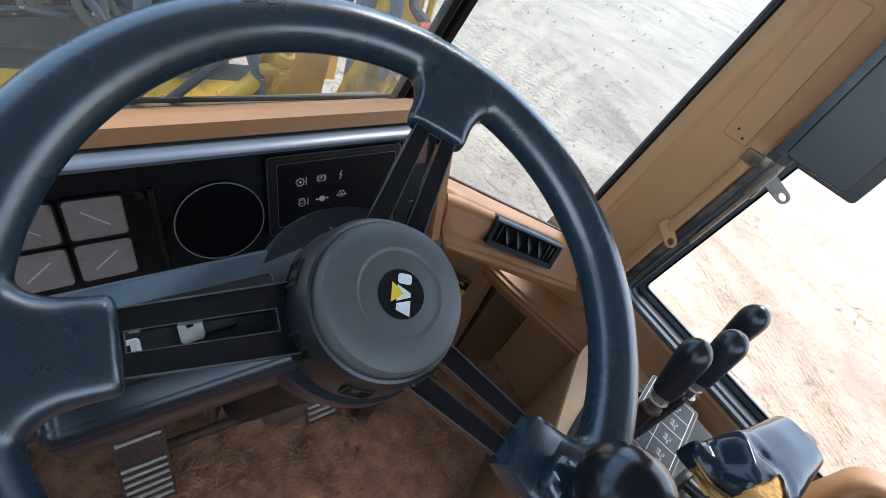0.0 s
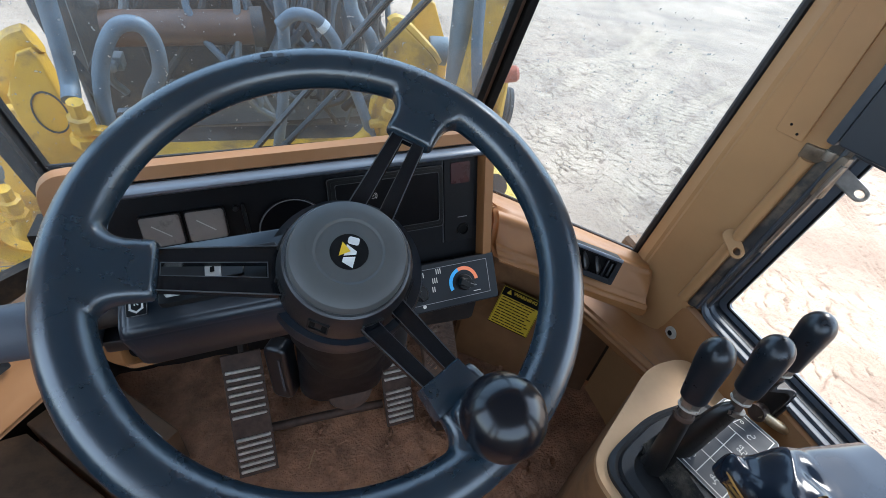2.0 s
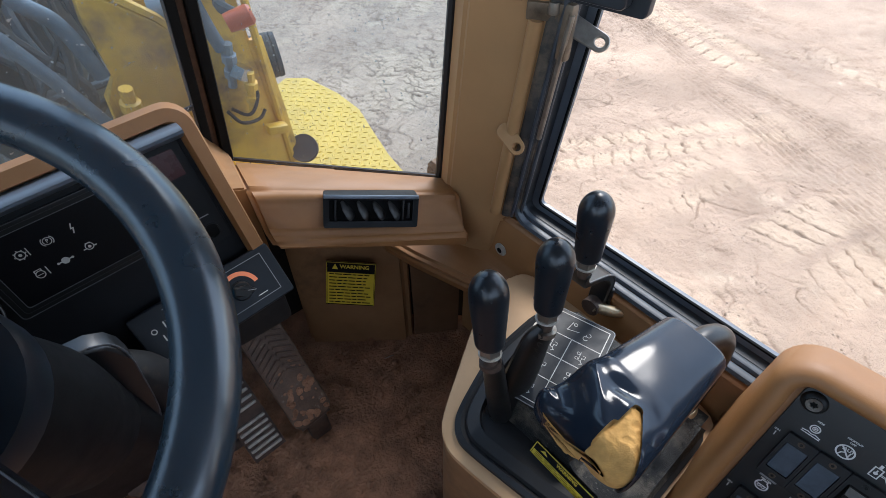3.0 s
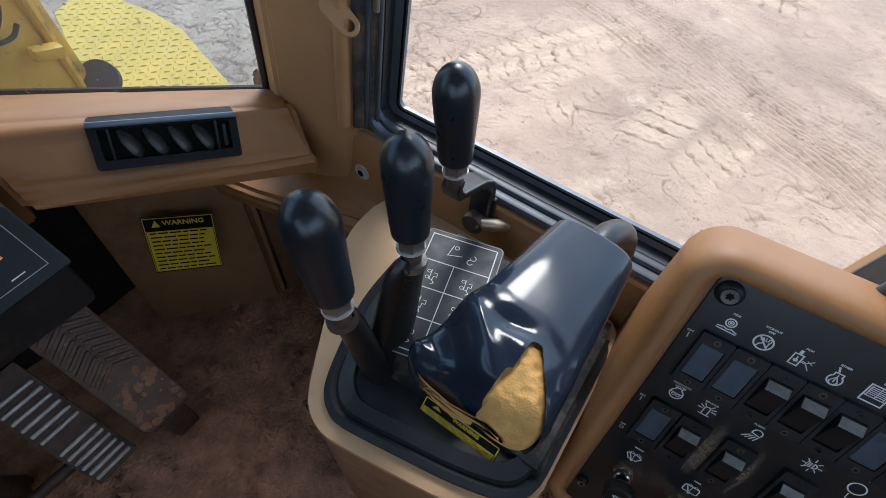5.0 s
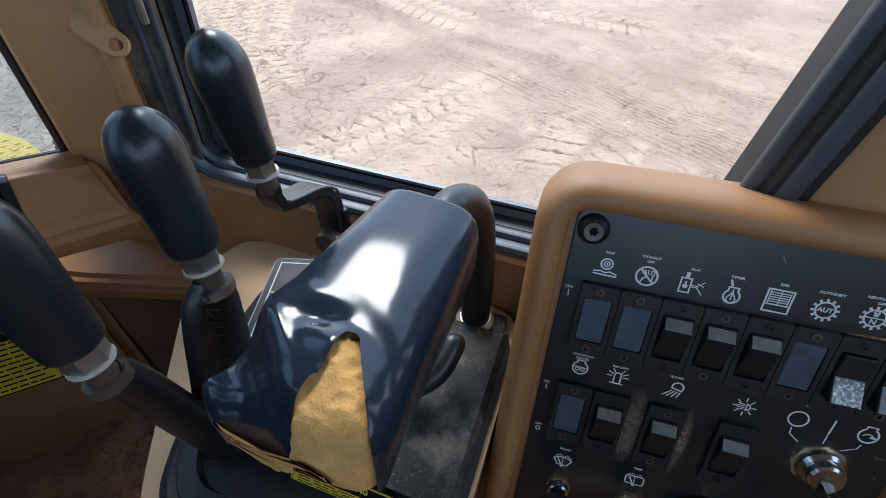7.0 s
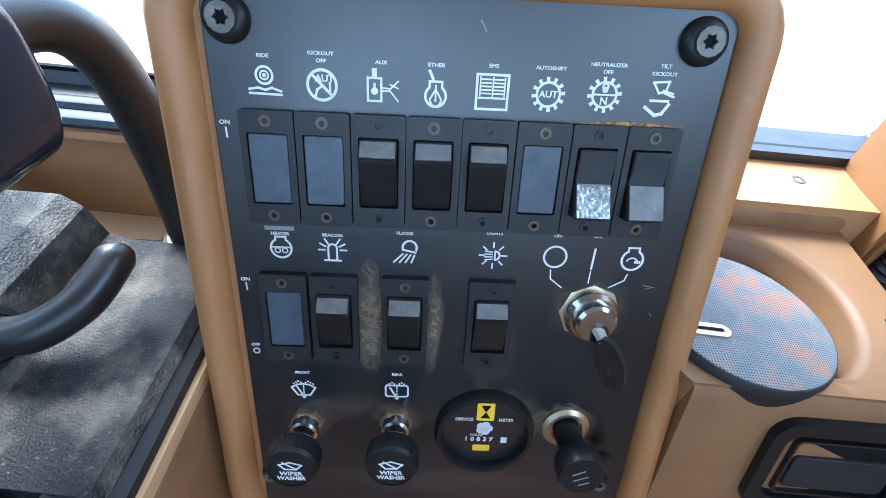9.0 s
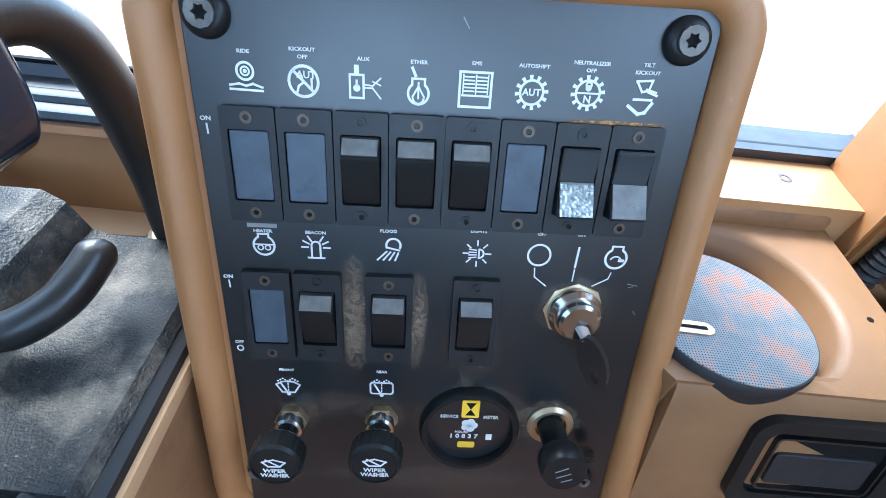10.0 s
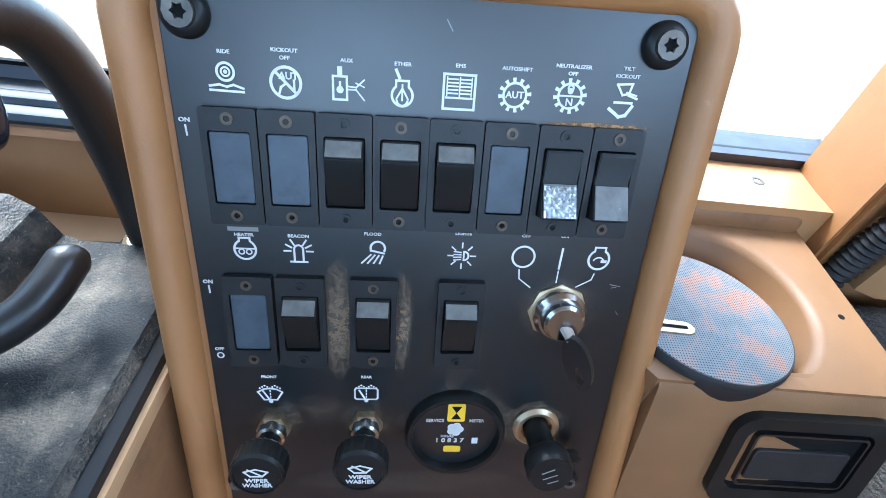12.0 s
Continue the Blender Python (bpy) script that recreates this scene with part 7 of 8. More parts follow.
    symbol(hoop(u + 0.002, v + 0.0025, 0.0036, 0.0011, M, -30, 210, 16), stroke([(u - 0.0015, v + 0.0012), (u + 0.005, v - 0.0002)], W, M), *[stroke([(u - 0.0015 + 0.0020 * k, v - 0.0012 - 0.0002 * k), (u - 0.006 + 0.0030 * k, v - 0.0058)], 0.0009, M) for k in range(4)])
    u, v = 0.1243, -0.1046
    symbol(hoop(u + 0.001, v, 0.0024, 0.0010, M, -90, 90, 12), stroke([(u + 0.001, v - 0.0024), (u + 0.001, v + 0.0024)], 0.0009, M), *[stroke([(u - 0.0005, v - 0.002 + 0.0013 * k), (u - 0.004, v - 0.0025 + 0.0016 * k)], 0.0007, M) for k in range(4)], *[stroke([(u + 0.0046 * math.cos(a), v + 0.0046 * math.sin(a)), (u + 0.0070 * math.cos(a), v + 0.0070 * math.sin(a))], 0.0008, M) for a in (0, 0.8, 1.57, 2.4, 3.14, 3.9, 4.71, 5.5)])
    symbol(hoop(0.1564, -0.1040, 0.0058, 0.0011, M), stroke([(0.1550, -0.1115), (0.1555, -0.1165), (0.1620, -0.1215)], 0.0007, M))
    symbol(stroke([(0.1765, -0.0990), (0.1760, -0.1100)], 0.0011, M), stroke([(0.1760, -0.1115), (0.1758, -0.1180)], 0.0007, M))
    u, v = 0.1965, -0.1042
    symbol(hoop(u, v, 0.0055, 0.0012, M, -240, 60, 22), stroke([(u - 0.0028, v + 0.0048), (u - 0.0028, v + 0.0068), (u + 0.0028, v + 0.0068), (u + 0.0028, v + 0.0048)], W, M), hoop(u, v - 0.0018, 0.0030, 0.0008, M, 20, 160, 10), stroke([(u + 0.0020, v - 0.0010), (u + 0.0036, v - 0.0010)], 0.0016, M), stroke([(0.1955, -0.1125), (0.1945, -0.1160), (0.1870, -0.1205)], 0.0007, M))
    for u, v, rear in ((0.0215, -0.1938, 0), (0.0756, -0.1928, 1)):
        pane = rr(0.013, 0.0078, 0.0015, 3, u, v - 0.0003) if rear else [(u - 0.0068, v + 0.0012), (u - 0.0035, v + 0.0032), (u, v + 0.0037), (u + 0.0035, v + 0.0032), (u + 0.0068, v + 0.0012), (u + 0.0036, v - 0.0042), (u - 0.0036, v - 0.0042)]
        arch = [(u + 0.0014 * q, v + 0.0056 - 0.0009 * abs(abs(q) - 2)) for q in (-4, -3, -2, -1, 0, 1, 2, 3, 4)]
        symbol(stroke(pane, W, M, closed=True), stroke([(u - 0.0040, v + 0.0020), (u - 0.0002, v - 0.0050)], 0.0011, M), dot(u, v - 0.0054, 0.0012, M), *[dot(x, y, 0.0006, M, seg=8) for x, y in arch], *[stroke([(u, v + 0.0024 - 0.0022 * q), (u, v + 0.0014 - 0.0022 * q)], 0.0007, M) for q in range(3)])
    part("scratch", stroke([(0.110, 0.0035), (0.1125, -0.0005)], 0.0005, M), FADED, PANEL_OB, "fine scratch")
    part("scratch", join(stroke([(0.2055, -0.1185), (0.211, -0.1195)], 0.0005, M), stroke([(0.2065, -0.1205), (0.209, -0.1200)], 0.0004, M), stroke([(0.212, -0.135), (0.2135, -0.137)], 0.0004, M)), FADED, PANEL_OB, "fine scratches")


panel_symbols()


def panel_controls():
    # washer buttons: nut, stem and knurled cap pulled towards the viewer
    for u, v in ((0.0225, -0.2170), (0.0757, -0.2145)):
        k = thing("washer_knob", at(u, v).translation, "knurled black wiper knob on a steel nut", "knob", "wiper knobs")
        part("nut", lathe([(0.0098, 0.001), (0.0098, 0.006), (0.0085, 0.0075)], at(u, v), 6), BRASSY, k, "tarnished hexagon nut", 20)
        part("collar", lathe([(0.0082, 0.006), (0.0080, 0.012), (0.0065, 0.013)], at(u, v), 20), CHROME, k, "bright threaded collar")
        part("stem", lathe([(0.0058, 0.01), (0.0058, 0.030)], at(u, v), 14), SWITCH, k)
        C = at(u, v, 0.024)
        n = 48
        rings = [[C @ V(((r + (0.0005 if i % 2 else 0) * kn) * math.cos(2 * math.pi * i / n), (r + (0.0005 if i % 2 else 0) * kn) * math.sin(2 * math.pi * i / n), z)) for i in range(n)] for r, z, kn in ((0.0125, 0, 1), (0.0140, 0.002, 1), (0.0140, 0.012, 1), (0.0130, 0.0138, 0), (0.0120, 0.0140, 0), (0.0118, 0.0132, 0), (0.0001, 0.0132, 0))]
        part("cap", loft(rings), SWITCH, k, "knurled black cap", 25)
        T = at(u, v, 0.0374)
        part("cap_print", join(stroke([(-0.006, 0.003), (0.0, 0.0048), (0.006, 0.003), (0.003, 0.0), (-0.003, 0.0)], 0.0010, T, closed=True), stroke([(-0.004, 0.0045), (0.003, 0.0002)], 0.001, T), words("WIPER", 0.0034, T @ Matrix.Translation((0, -0.0032, 0.0002)), stretch=1.2), words("WASHER", 0.0034, T @ Matrix.Translation((0, -0.0065, 0.0002)), stretch=1.1)), INK, k, "white wiper print")
    # hour meter
    u, v = 0.1287, -0.2195
    M = at(u, v)
    h = thing("hour_meter", M.translation, "round black service hour meter with a chrome-black rim", "meter")
    part("bezel", lathe([(0.0300, 0.001), (0.0302, 0.005), (0.0285, 0.0085), (0.0262, 0.0085), (0.0252, 0.0060), (0.0252, 0.002)], M, 44), SWITCH, h, "glossy black rim", 30)
    part("dial", lathe([(0.0254, 0.0012), (0.0254, 0.0030), (0.0, 0.0030)], M, 36), PANEL, h)
    D = M @ Matrix.Translation((0, 0, 0.0031))
    part("yellow_patch", prism(rr(0.0105, 0.0130, 0.001, 2, 0, 0.0145), 0, 0.0004, D), LOGO_Y, h, "yellow hourglass patch")
    part("hourglass", join(prism([(-0.003, 0.0192), (0.003, 0.0192), (0.0, 0.0146)], 0.0004, 0.0007, D), prism([(-0.003, 0.0100), (0.0, 0.0144), (0.003, 0.0100)], 0.0004, 0.0007, D)), BLACK, h)
    part("caption", join(words("SERVICE", 0.0030, D @ Matrix.Translation((-0.0125, 0.0085, 0.0002))), words("METER", 0.0030, D @ Matrix.Translation((0.0125, 0.0085, 0.0002))), words("HOURS", 0.0024, D @ Matrix.Translation((-0.0045, -0.0035, 0.0002)))), ICON, h)
    part("digits", words("1 0 8 3 7", 0.0042, D @ Matrix.Translation((-0.003, -0.0068, 0.0002)), stretch=1.15), INK, h, "white counter digits")
    part("tenths", box((0.0125, -0.0068, 0.0003), (0.0036, 0.0042, 0.0004), D), INK, h, "white tenths window")
    part("flower_mark", join(*[dot(0.0026 * math.cos(1.2566 * k), 0.0020 + 0.0026 * math.sin(1.2566 * k), 0.0026, D) for k in range(5)]), INK, h, "white mark")
    part("orange_block", prism(rr(0.0105, 0.0046, 0.001, 2, -0.001, -0.0135), 0, 0.0003, D), LOGO_Y, h, "small orange block")
    # ignition switch and key
    u, v = 0.1790, -0.1355
    M = at(u, v)
    g = thing("ignition_switch", M.translation, "chrome ignition switch with a key turned in it", "switch")
    part("washer", lathe([(0.0165, 0.001), (0.0165, 0.0028), (0.014, 0.0032)], M, 8), BRASSY, g, "rusty hexagonal washer", 20)
    part("barrel", lathe([(0.0142, 0.002), (0.0145, 0.008), (0.0125, 0.0105), (0.0112, 0.0105), (0.0108, 0.015), (0.0092, 0.0165), (0.0, 0.0165)], M, 36), CHROME, g, "stepped chrome barrel", 25)
    key = [(0.0150 * math.cos(a), 0.0074 * math.sin(a)) for a in (2 * math.pi * k / 18 for k in range(18))]
    hole = [(0.0065 + 0.0050 * math.cos(a), 0.0020 * math.sin(a)) for a in (2 * math.pi * k / 18 for k in range(18))]
    part("key_bow", ringplate(key, hole, -0.0019, 0.0019, axes(M @ V((0.0070, -0.017, 0.025)), (M.to_3x3() @ V((0.30, -0.88, 0.20))), (M.to_3x3() @ V((0.70, 0.36, 0.62))))), LEVER, g, "dark worn key head")
    part("key_blade", tube([M @ V((0, 0, 0.012)), M @ V((0.003, -0.006, 0.022))], [0.004, 0.003], 8, flat=0.5), STEEL, g)
    # lighter socket with its plug
    u, v = 0.1779, -0.2155
    M = at(u, v)
    l = thing("power_plug", M.translation, "black plug in a bright power socket", "socket")
    part("socket_ring", lathe([(0.0142, 0.001), (0.0142, 0.0035), (0.0118, 0.0055), (0.0095, 0.0050), (0.0090, 0.002)], M, 32), BRASSY, l, "dusty bright socket ring")
    part("stem", lathe([(0.0078, 0.002), (0.0078, 0.028)], M, 20), SWITCH, l)
    part("cap", lathe([(0.0120, 0.026), (0.0130, 0.029), (0.0130, 0.036), (0.0118, 0.0385), (0.0, 0.0385)], M, 28), SWITCH, l, "round black cap")
    part("cap_mark", join(stroke([(-0.005, 0.001), (0.001, 0.004)], 0.0008, M, h=0.0388), stroke([(-0.004, -0.003), (0.003, 0.0)], 0.0008, M, h=0.0388), stroke([(-0.001, -0.006), (0.004, -0.004)], 0.0008, M, h=0.0388)), FADED, l)
    part("tab", tube([M @ V((0.012, -0.006, 0.020)), M @ V((0.022, -0.012, 0.014)), M @ V((0.026, -0.020, 0.008))], 0.004, 8), SWITCH, l)
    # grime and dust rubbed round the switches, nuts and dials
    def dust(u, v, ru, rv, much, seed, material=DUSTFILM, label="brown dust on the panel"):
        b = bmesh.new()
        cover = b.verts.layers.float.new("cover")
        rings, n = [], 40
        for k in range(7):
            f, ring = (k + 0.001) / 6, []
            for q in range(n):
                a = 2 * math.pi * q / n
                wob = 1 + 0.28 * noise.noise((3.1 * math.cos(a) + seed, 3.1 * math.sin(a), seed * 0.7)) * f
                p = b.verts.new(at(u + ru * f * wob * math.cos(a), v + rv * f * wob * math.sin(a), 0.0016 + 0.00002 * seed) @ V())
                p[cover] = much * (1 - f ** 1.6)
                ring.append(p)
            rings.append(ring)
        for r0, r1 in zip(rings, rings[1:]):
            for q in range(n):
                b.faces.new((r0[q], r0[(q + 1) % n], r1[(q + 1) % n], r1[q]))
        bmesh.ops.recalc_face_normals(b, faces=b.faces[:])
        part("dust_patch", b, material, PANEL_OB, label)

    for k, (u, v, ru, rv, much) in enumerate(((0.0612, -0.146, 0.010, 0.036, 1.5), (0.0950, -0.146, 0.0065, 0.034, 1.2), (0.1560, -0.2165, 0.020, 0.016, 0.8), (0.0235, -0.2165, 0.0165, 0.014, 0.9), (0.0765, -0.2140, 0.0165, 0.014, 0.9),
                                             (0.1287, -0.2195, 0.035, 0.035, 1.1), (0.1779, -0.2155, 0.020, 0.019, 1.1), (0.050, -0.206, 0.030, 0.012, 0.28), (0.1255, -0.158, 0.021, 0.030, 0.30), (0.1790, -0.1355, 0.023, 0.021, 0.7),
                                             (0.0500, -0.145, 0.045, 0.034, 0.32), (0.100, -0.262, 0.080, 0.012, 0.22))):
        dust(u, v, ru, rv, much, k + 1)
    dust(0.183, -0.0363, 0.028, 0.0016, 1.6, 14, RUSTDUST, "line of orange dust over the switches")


panel_controls()

# shelf behind the switch console ------------------------------------------------------
def speaker_shelf():
    s = thing("speaker_shelf", (0.55, -0.65, 0.0), "tan moulded side shelf with a recessed speaker", "shelf")
    cx, cy, R = 0.5560, -0.6440, 0.0610
    top = 0.389
    # side profile of the front: a slope that carries the ashtray
    def prof(y):
        return [V((0.66, y, 0.0)), V((0.450, y, 0.0)), V((0.450, y, 0.275)), V((0.4836, y, 0.377)), V((0.4860, y, 0.384)), V((0.4900, y, 0.3885)), V((0.4990, y, 0.3890)), V((0.4990, y, top - 0.036)), V((0.66, y, top - 0.036))]
    part("base", loft([prof(-0.742), prof(-0.5885)]), TAN_SHELF, s, "tan lower body with a sloping front", 40)
    # top with the round recess: rings from the recess floor out to the edges
    out = []
    n = 72
    for k in range(n):
        a = 2 * math.pi * k / n
        dx, dy = math.cos(a), math.sin(a)
        reach = min(((0.666 if dx > 0 else 0.4880) - cx) / dx if abs(dx) > 1e-6 else 9, ((-0.582 if dy > 0 else -0.742) - cy) / dy if abs(dy) > 1e-6 else 9)
        out.append((cx + dx * reach, cy + dy * reach))
    far = [math.hypot(x - cx, y - cy) for x, y in out]
    ring = lambda r, z: [V((cx + min(r, far[k] - 0.010 + 0.1 * (r - R)) * math.cos(2 * math.pi * k / n), cy + min(r, far[k] - 0.010 + 0.1 * (r - R)) * math.sin(2 * math.pi * k / n), z)) for k in range(n)]
    rings = [ring(0.001, top - 0.026), ring(R - 0.004, top - 0.026), ring(R, top - 0.022), ring(R + 0.002, top - 0.006), ring(R + 0.005, top - 0.0015), ring(R + 0.009, top), [V((x, y, top)) for x, y in out], [V((x, y, top - 0.03)) for x, y in out]]
    part("body", loft(rings, cap=False), TAN_SHELF, s, "tan moulded top with a round recess", 50)
    part("raised_block", box((0.663, -0.622, top + 0.004), (0.072, 0.245, 0.024), None, 0.010, 4), TAN_SHELF, s, "raised tan block under the window")
    z = top + 0.016
    part("block_screw", lathe([(0.0085, z - 0.001), (0.0080, z + 0.003), (0.0050, z + 0.0055), (0.0030, z + 0.0055), (0.002, z + 0.003)], Matrix.Translation((0.663, -0.713, 0)), 18), SCREWHEAD, s, "domed steel screw")
    part("rear_screw", lathe([(0.0022, top), (0.002, top + 0.0004)], Matrix.Translation((0.545, -0.728, 0)), 8), BLACK, s)
    sp = thing("speaker", (cx, cy, 0.38), "round speaker with a grey woven grille stained with rust", "speaker")
    m = Matrix.Translation((0.5400, -0.6310, 0.3835)) @ axes((0, 0, 0), (0.80, -0.6, -0.11), (0.6, 0.80, 0))
    part("edge", lathe([(0.055, -0.014), (0.0568, -0.004), (0.0572, 0.003), (0.0560, 0.0055), (0.0545, 0.005)], m, 56), RUBBER, sp, "black mesh edge")
    part("grille", lathe([(0.0562, 0.002), (0.0550, 0.0060), (0.045, 0.0075), (0.0, 0.0080)], m, 72), GRILLE, sp, "woven grey grille with orange rust stains", 60)
    bm_ = m @ Matrix.Translation((-0.036, 0.014, 0.0074)) @ pose(0, 0, 0, 0, 0, -52)
    part("maker_plate", prism(rr(0.036, 0.0095, 0.0045, 5), -0.001, 0.0012, bm_, 0.0006), BRASSY, sp, "small gold maker plate")
    part("plate_bar", stroke([(-0.011, 0), (0.012, 0)], 0.0026, bm_, h=0.0014), BLACK, sp)
    # black ashtray in the front slope
    mt = axes((0.4725, -0.689, 0.338), (0.0, -1.0, 0.02), (0.028, 0, 0.086)) @ Matrix.Translation((0, 0, 0.001))
    t = thing("ashtray", mt.translation, "glossy black pull-out ashtray set in the tan shelf front", "tray")
    part("rim", ringplate(rr(0.098, 0.074, 0.014, 5), rr(0.078, 0.052, 0.008, 5), -0.010, 0.007, mt, lift=-0.002), SWITCH, t, "glossy black rim")
    part("pocket", loft([[mt @ V((x, y, z)) for x, y in rr(w, h, 0.006, 4)] for w, h, z in ((0.0795, 0.0535, 0.003), (0.074, 0.048, 0.0008), (0.02, 0.01, 0.0006))], cap=False), BLACK, t, "dark open pocket")
    part("inner_frame", ringplate(rr(0.070, 0.045, 0.004, 4, 0.003, -0.001), rr(0.067, 0.042, 0.003, 4, 0.003, -0.001), 0.0, 0.0040, mt), LEVER, t, "thin worn black edge")
    part("lid", prism(rr(0.060, 0.026, 0.003, 3, 0.003, -0.006), 0.0, 0.0030, mt, 0.001), RUBBER, t, "scratched black lid")
    hs = thing("corrugated_hose", (0.60, -0.78, 0.36), "black corrugated hose beside the tan post", "hose")
    path = smooth_path([(0.612, -0.772, 0.30), (0.608, -0.776, 0.37), (0.604, -0.780, 0.42), (0.596, -0.785, 0.47), (0.585, -0.80, 0.53)], 18)
    rings = []
    for i, p in enumerate(path):
        d = (path[min(i + 1, len(path) - 1)] - path[max(i - 1, 0)]).normalized()
        sd = d.cross(V((0, 1, 0))).normalized()
        up = sd.cross(d)
        r = 0.0088 if i % 2 else 0.0112
        rings.append([p + r * (math.cos(a) * sd + math.sin(a) * up) for a in (2 * math.pi * k / 16 for k in range(16))])
    part("hose", loft(rings), RUBBER, hs, "ribbed black hose", 20)
    piece("seat_side", box((0.50, -0.90, 0.17), (0.24, 0.22, 0.34), None, 0.03, 3), MATTE, "grey textured seat base behind the shelf", "seat")
    q = [(0.612, -0.757), (0.662, -0.757), (0.69, -0.760), (0.69, -0.80), (0.640, -0.80), (0.616, -0.775)]
    b = loft([[V((x + 0.02 * (z_ - 0.39), y - 0.04 * (z_ - 0.39), z_)) for x, y in q] for z_ in (0.30, 0.7, 1.28)])
    bmesh.ops.bevel(b, geom=[e for e in b.edges if abs(e.verts[0].co.z - e.verts[1].co.z) > 0.1], offset=0.004, segments=2, affect="EDGES")
    piece("post_trim", b, TAN, "tan moulded post trim rising beside the rear window", "trim", kind="structure")


def woven():
    m = mat("stained_grille", (0.20, 0.215, 0.22), 0.75, var=0.25, vscale=40, grain=900, bump=0.4, depth=0.001, dirt=(0.46, 0.17, 0.07), amount=0.52, dscale=40)
    t = m.node_tree
    b, co = t.nodes["Principled BSDF"], t.nodes["Texture Coordinate"]
    base = b.inputs["Base Color"].links[0].from_socket
    ws = []
    for axis in ("X", "Y"):
        w = t.nodes.new("ShaderNodeTexWave")
        w.wave_type, w.bands_direction, w.wave_profile = "BANDS", axis, "SIN"
        w.inputs["Scale"].default_value = 190.0
        t.links.new(co.outputs["Object"], w.inputs["Vector"])
        ws.append(w.outputs["Fac"])
    mul = t.nodes.new("ShaderNodeMath")
    mul.operation = "MULTIPLY"
    t.links.new(ws[0], mul.inputs[0])
    t.links.new(ws[1], mul.inputs[1])
    hole = t.nodes.new("ShaderNodeMapRange")
    hole.inputs[1].default_value, hole.inputs[2].default_value = 0.45, 0.6
    t.links.new(mul.outputs[0], hole.inputs[0])
    x = t.nodes.new("ShaderNodeMix")
    x.data_type = "RGBA"
    t.links.new(hole.outputs[0], x.inputs[0])
    t.links.new(base, x.inputs[6])
    x.inputs[7].default_value = (0.015, 0.016, 0.018, 1)
    t.links.new(x.outputs[2], b.inputs["Base Color"])
    return m


GRILLE = woven()
MATTE = mat("grey_felt", (0.12, 0.11, 0.10), 0.95, var=0.35, vscale=60, grain=260, bump=0.9, depth=0.004)
speaker_shelf()
# the machine outside the windscreen -----------------------------------------------------
def slab(pts, y0, y1, bevel=0.004):
    """A plate cut to an outline in x and z, from y0 to y1."""
    m = Matrix(((1, 0, 0, 0), (0, 0, -1, 0), (0, 1, 0, 0), (0, 0, 0, 1)))
    return prism(pts, -y1, -y0, m, bevel)


def fitting(x, y, z, s=1.0):
    return lathe([(0.016 * s, -0.10 * s), (0.016 * s, -0.06 * s), (0.024 * s, -0.058 * s), (0.024 * s, -0.03 * s), (0.018 * s, -0.028 * s), (0.018 * s, 0.0), (0.026 * s, 0.002 * s), (0.026 * s, 0.03 * s), (0.017 * s, 0.034 * s), (0.017 * s, 0.07 * s)], pose(x, y, z, 14, 6, 0), 8)


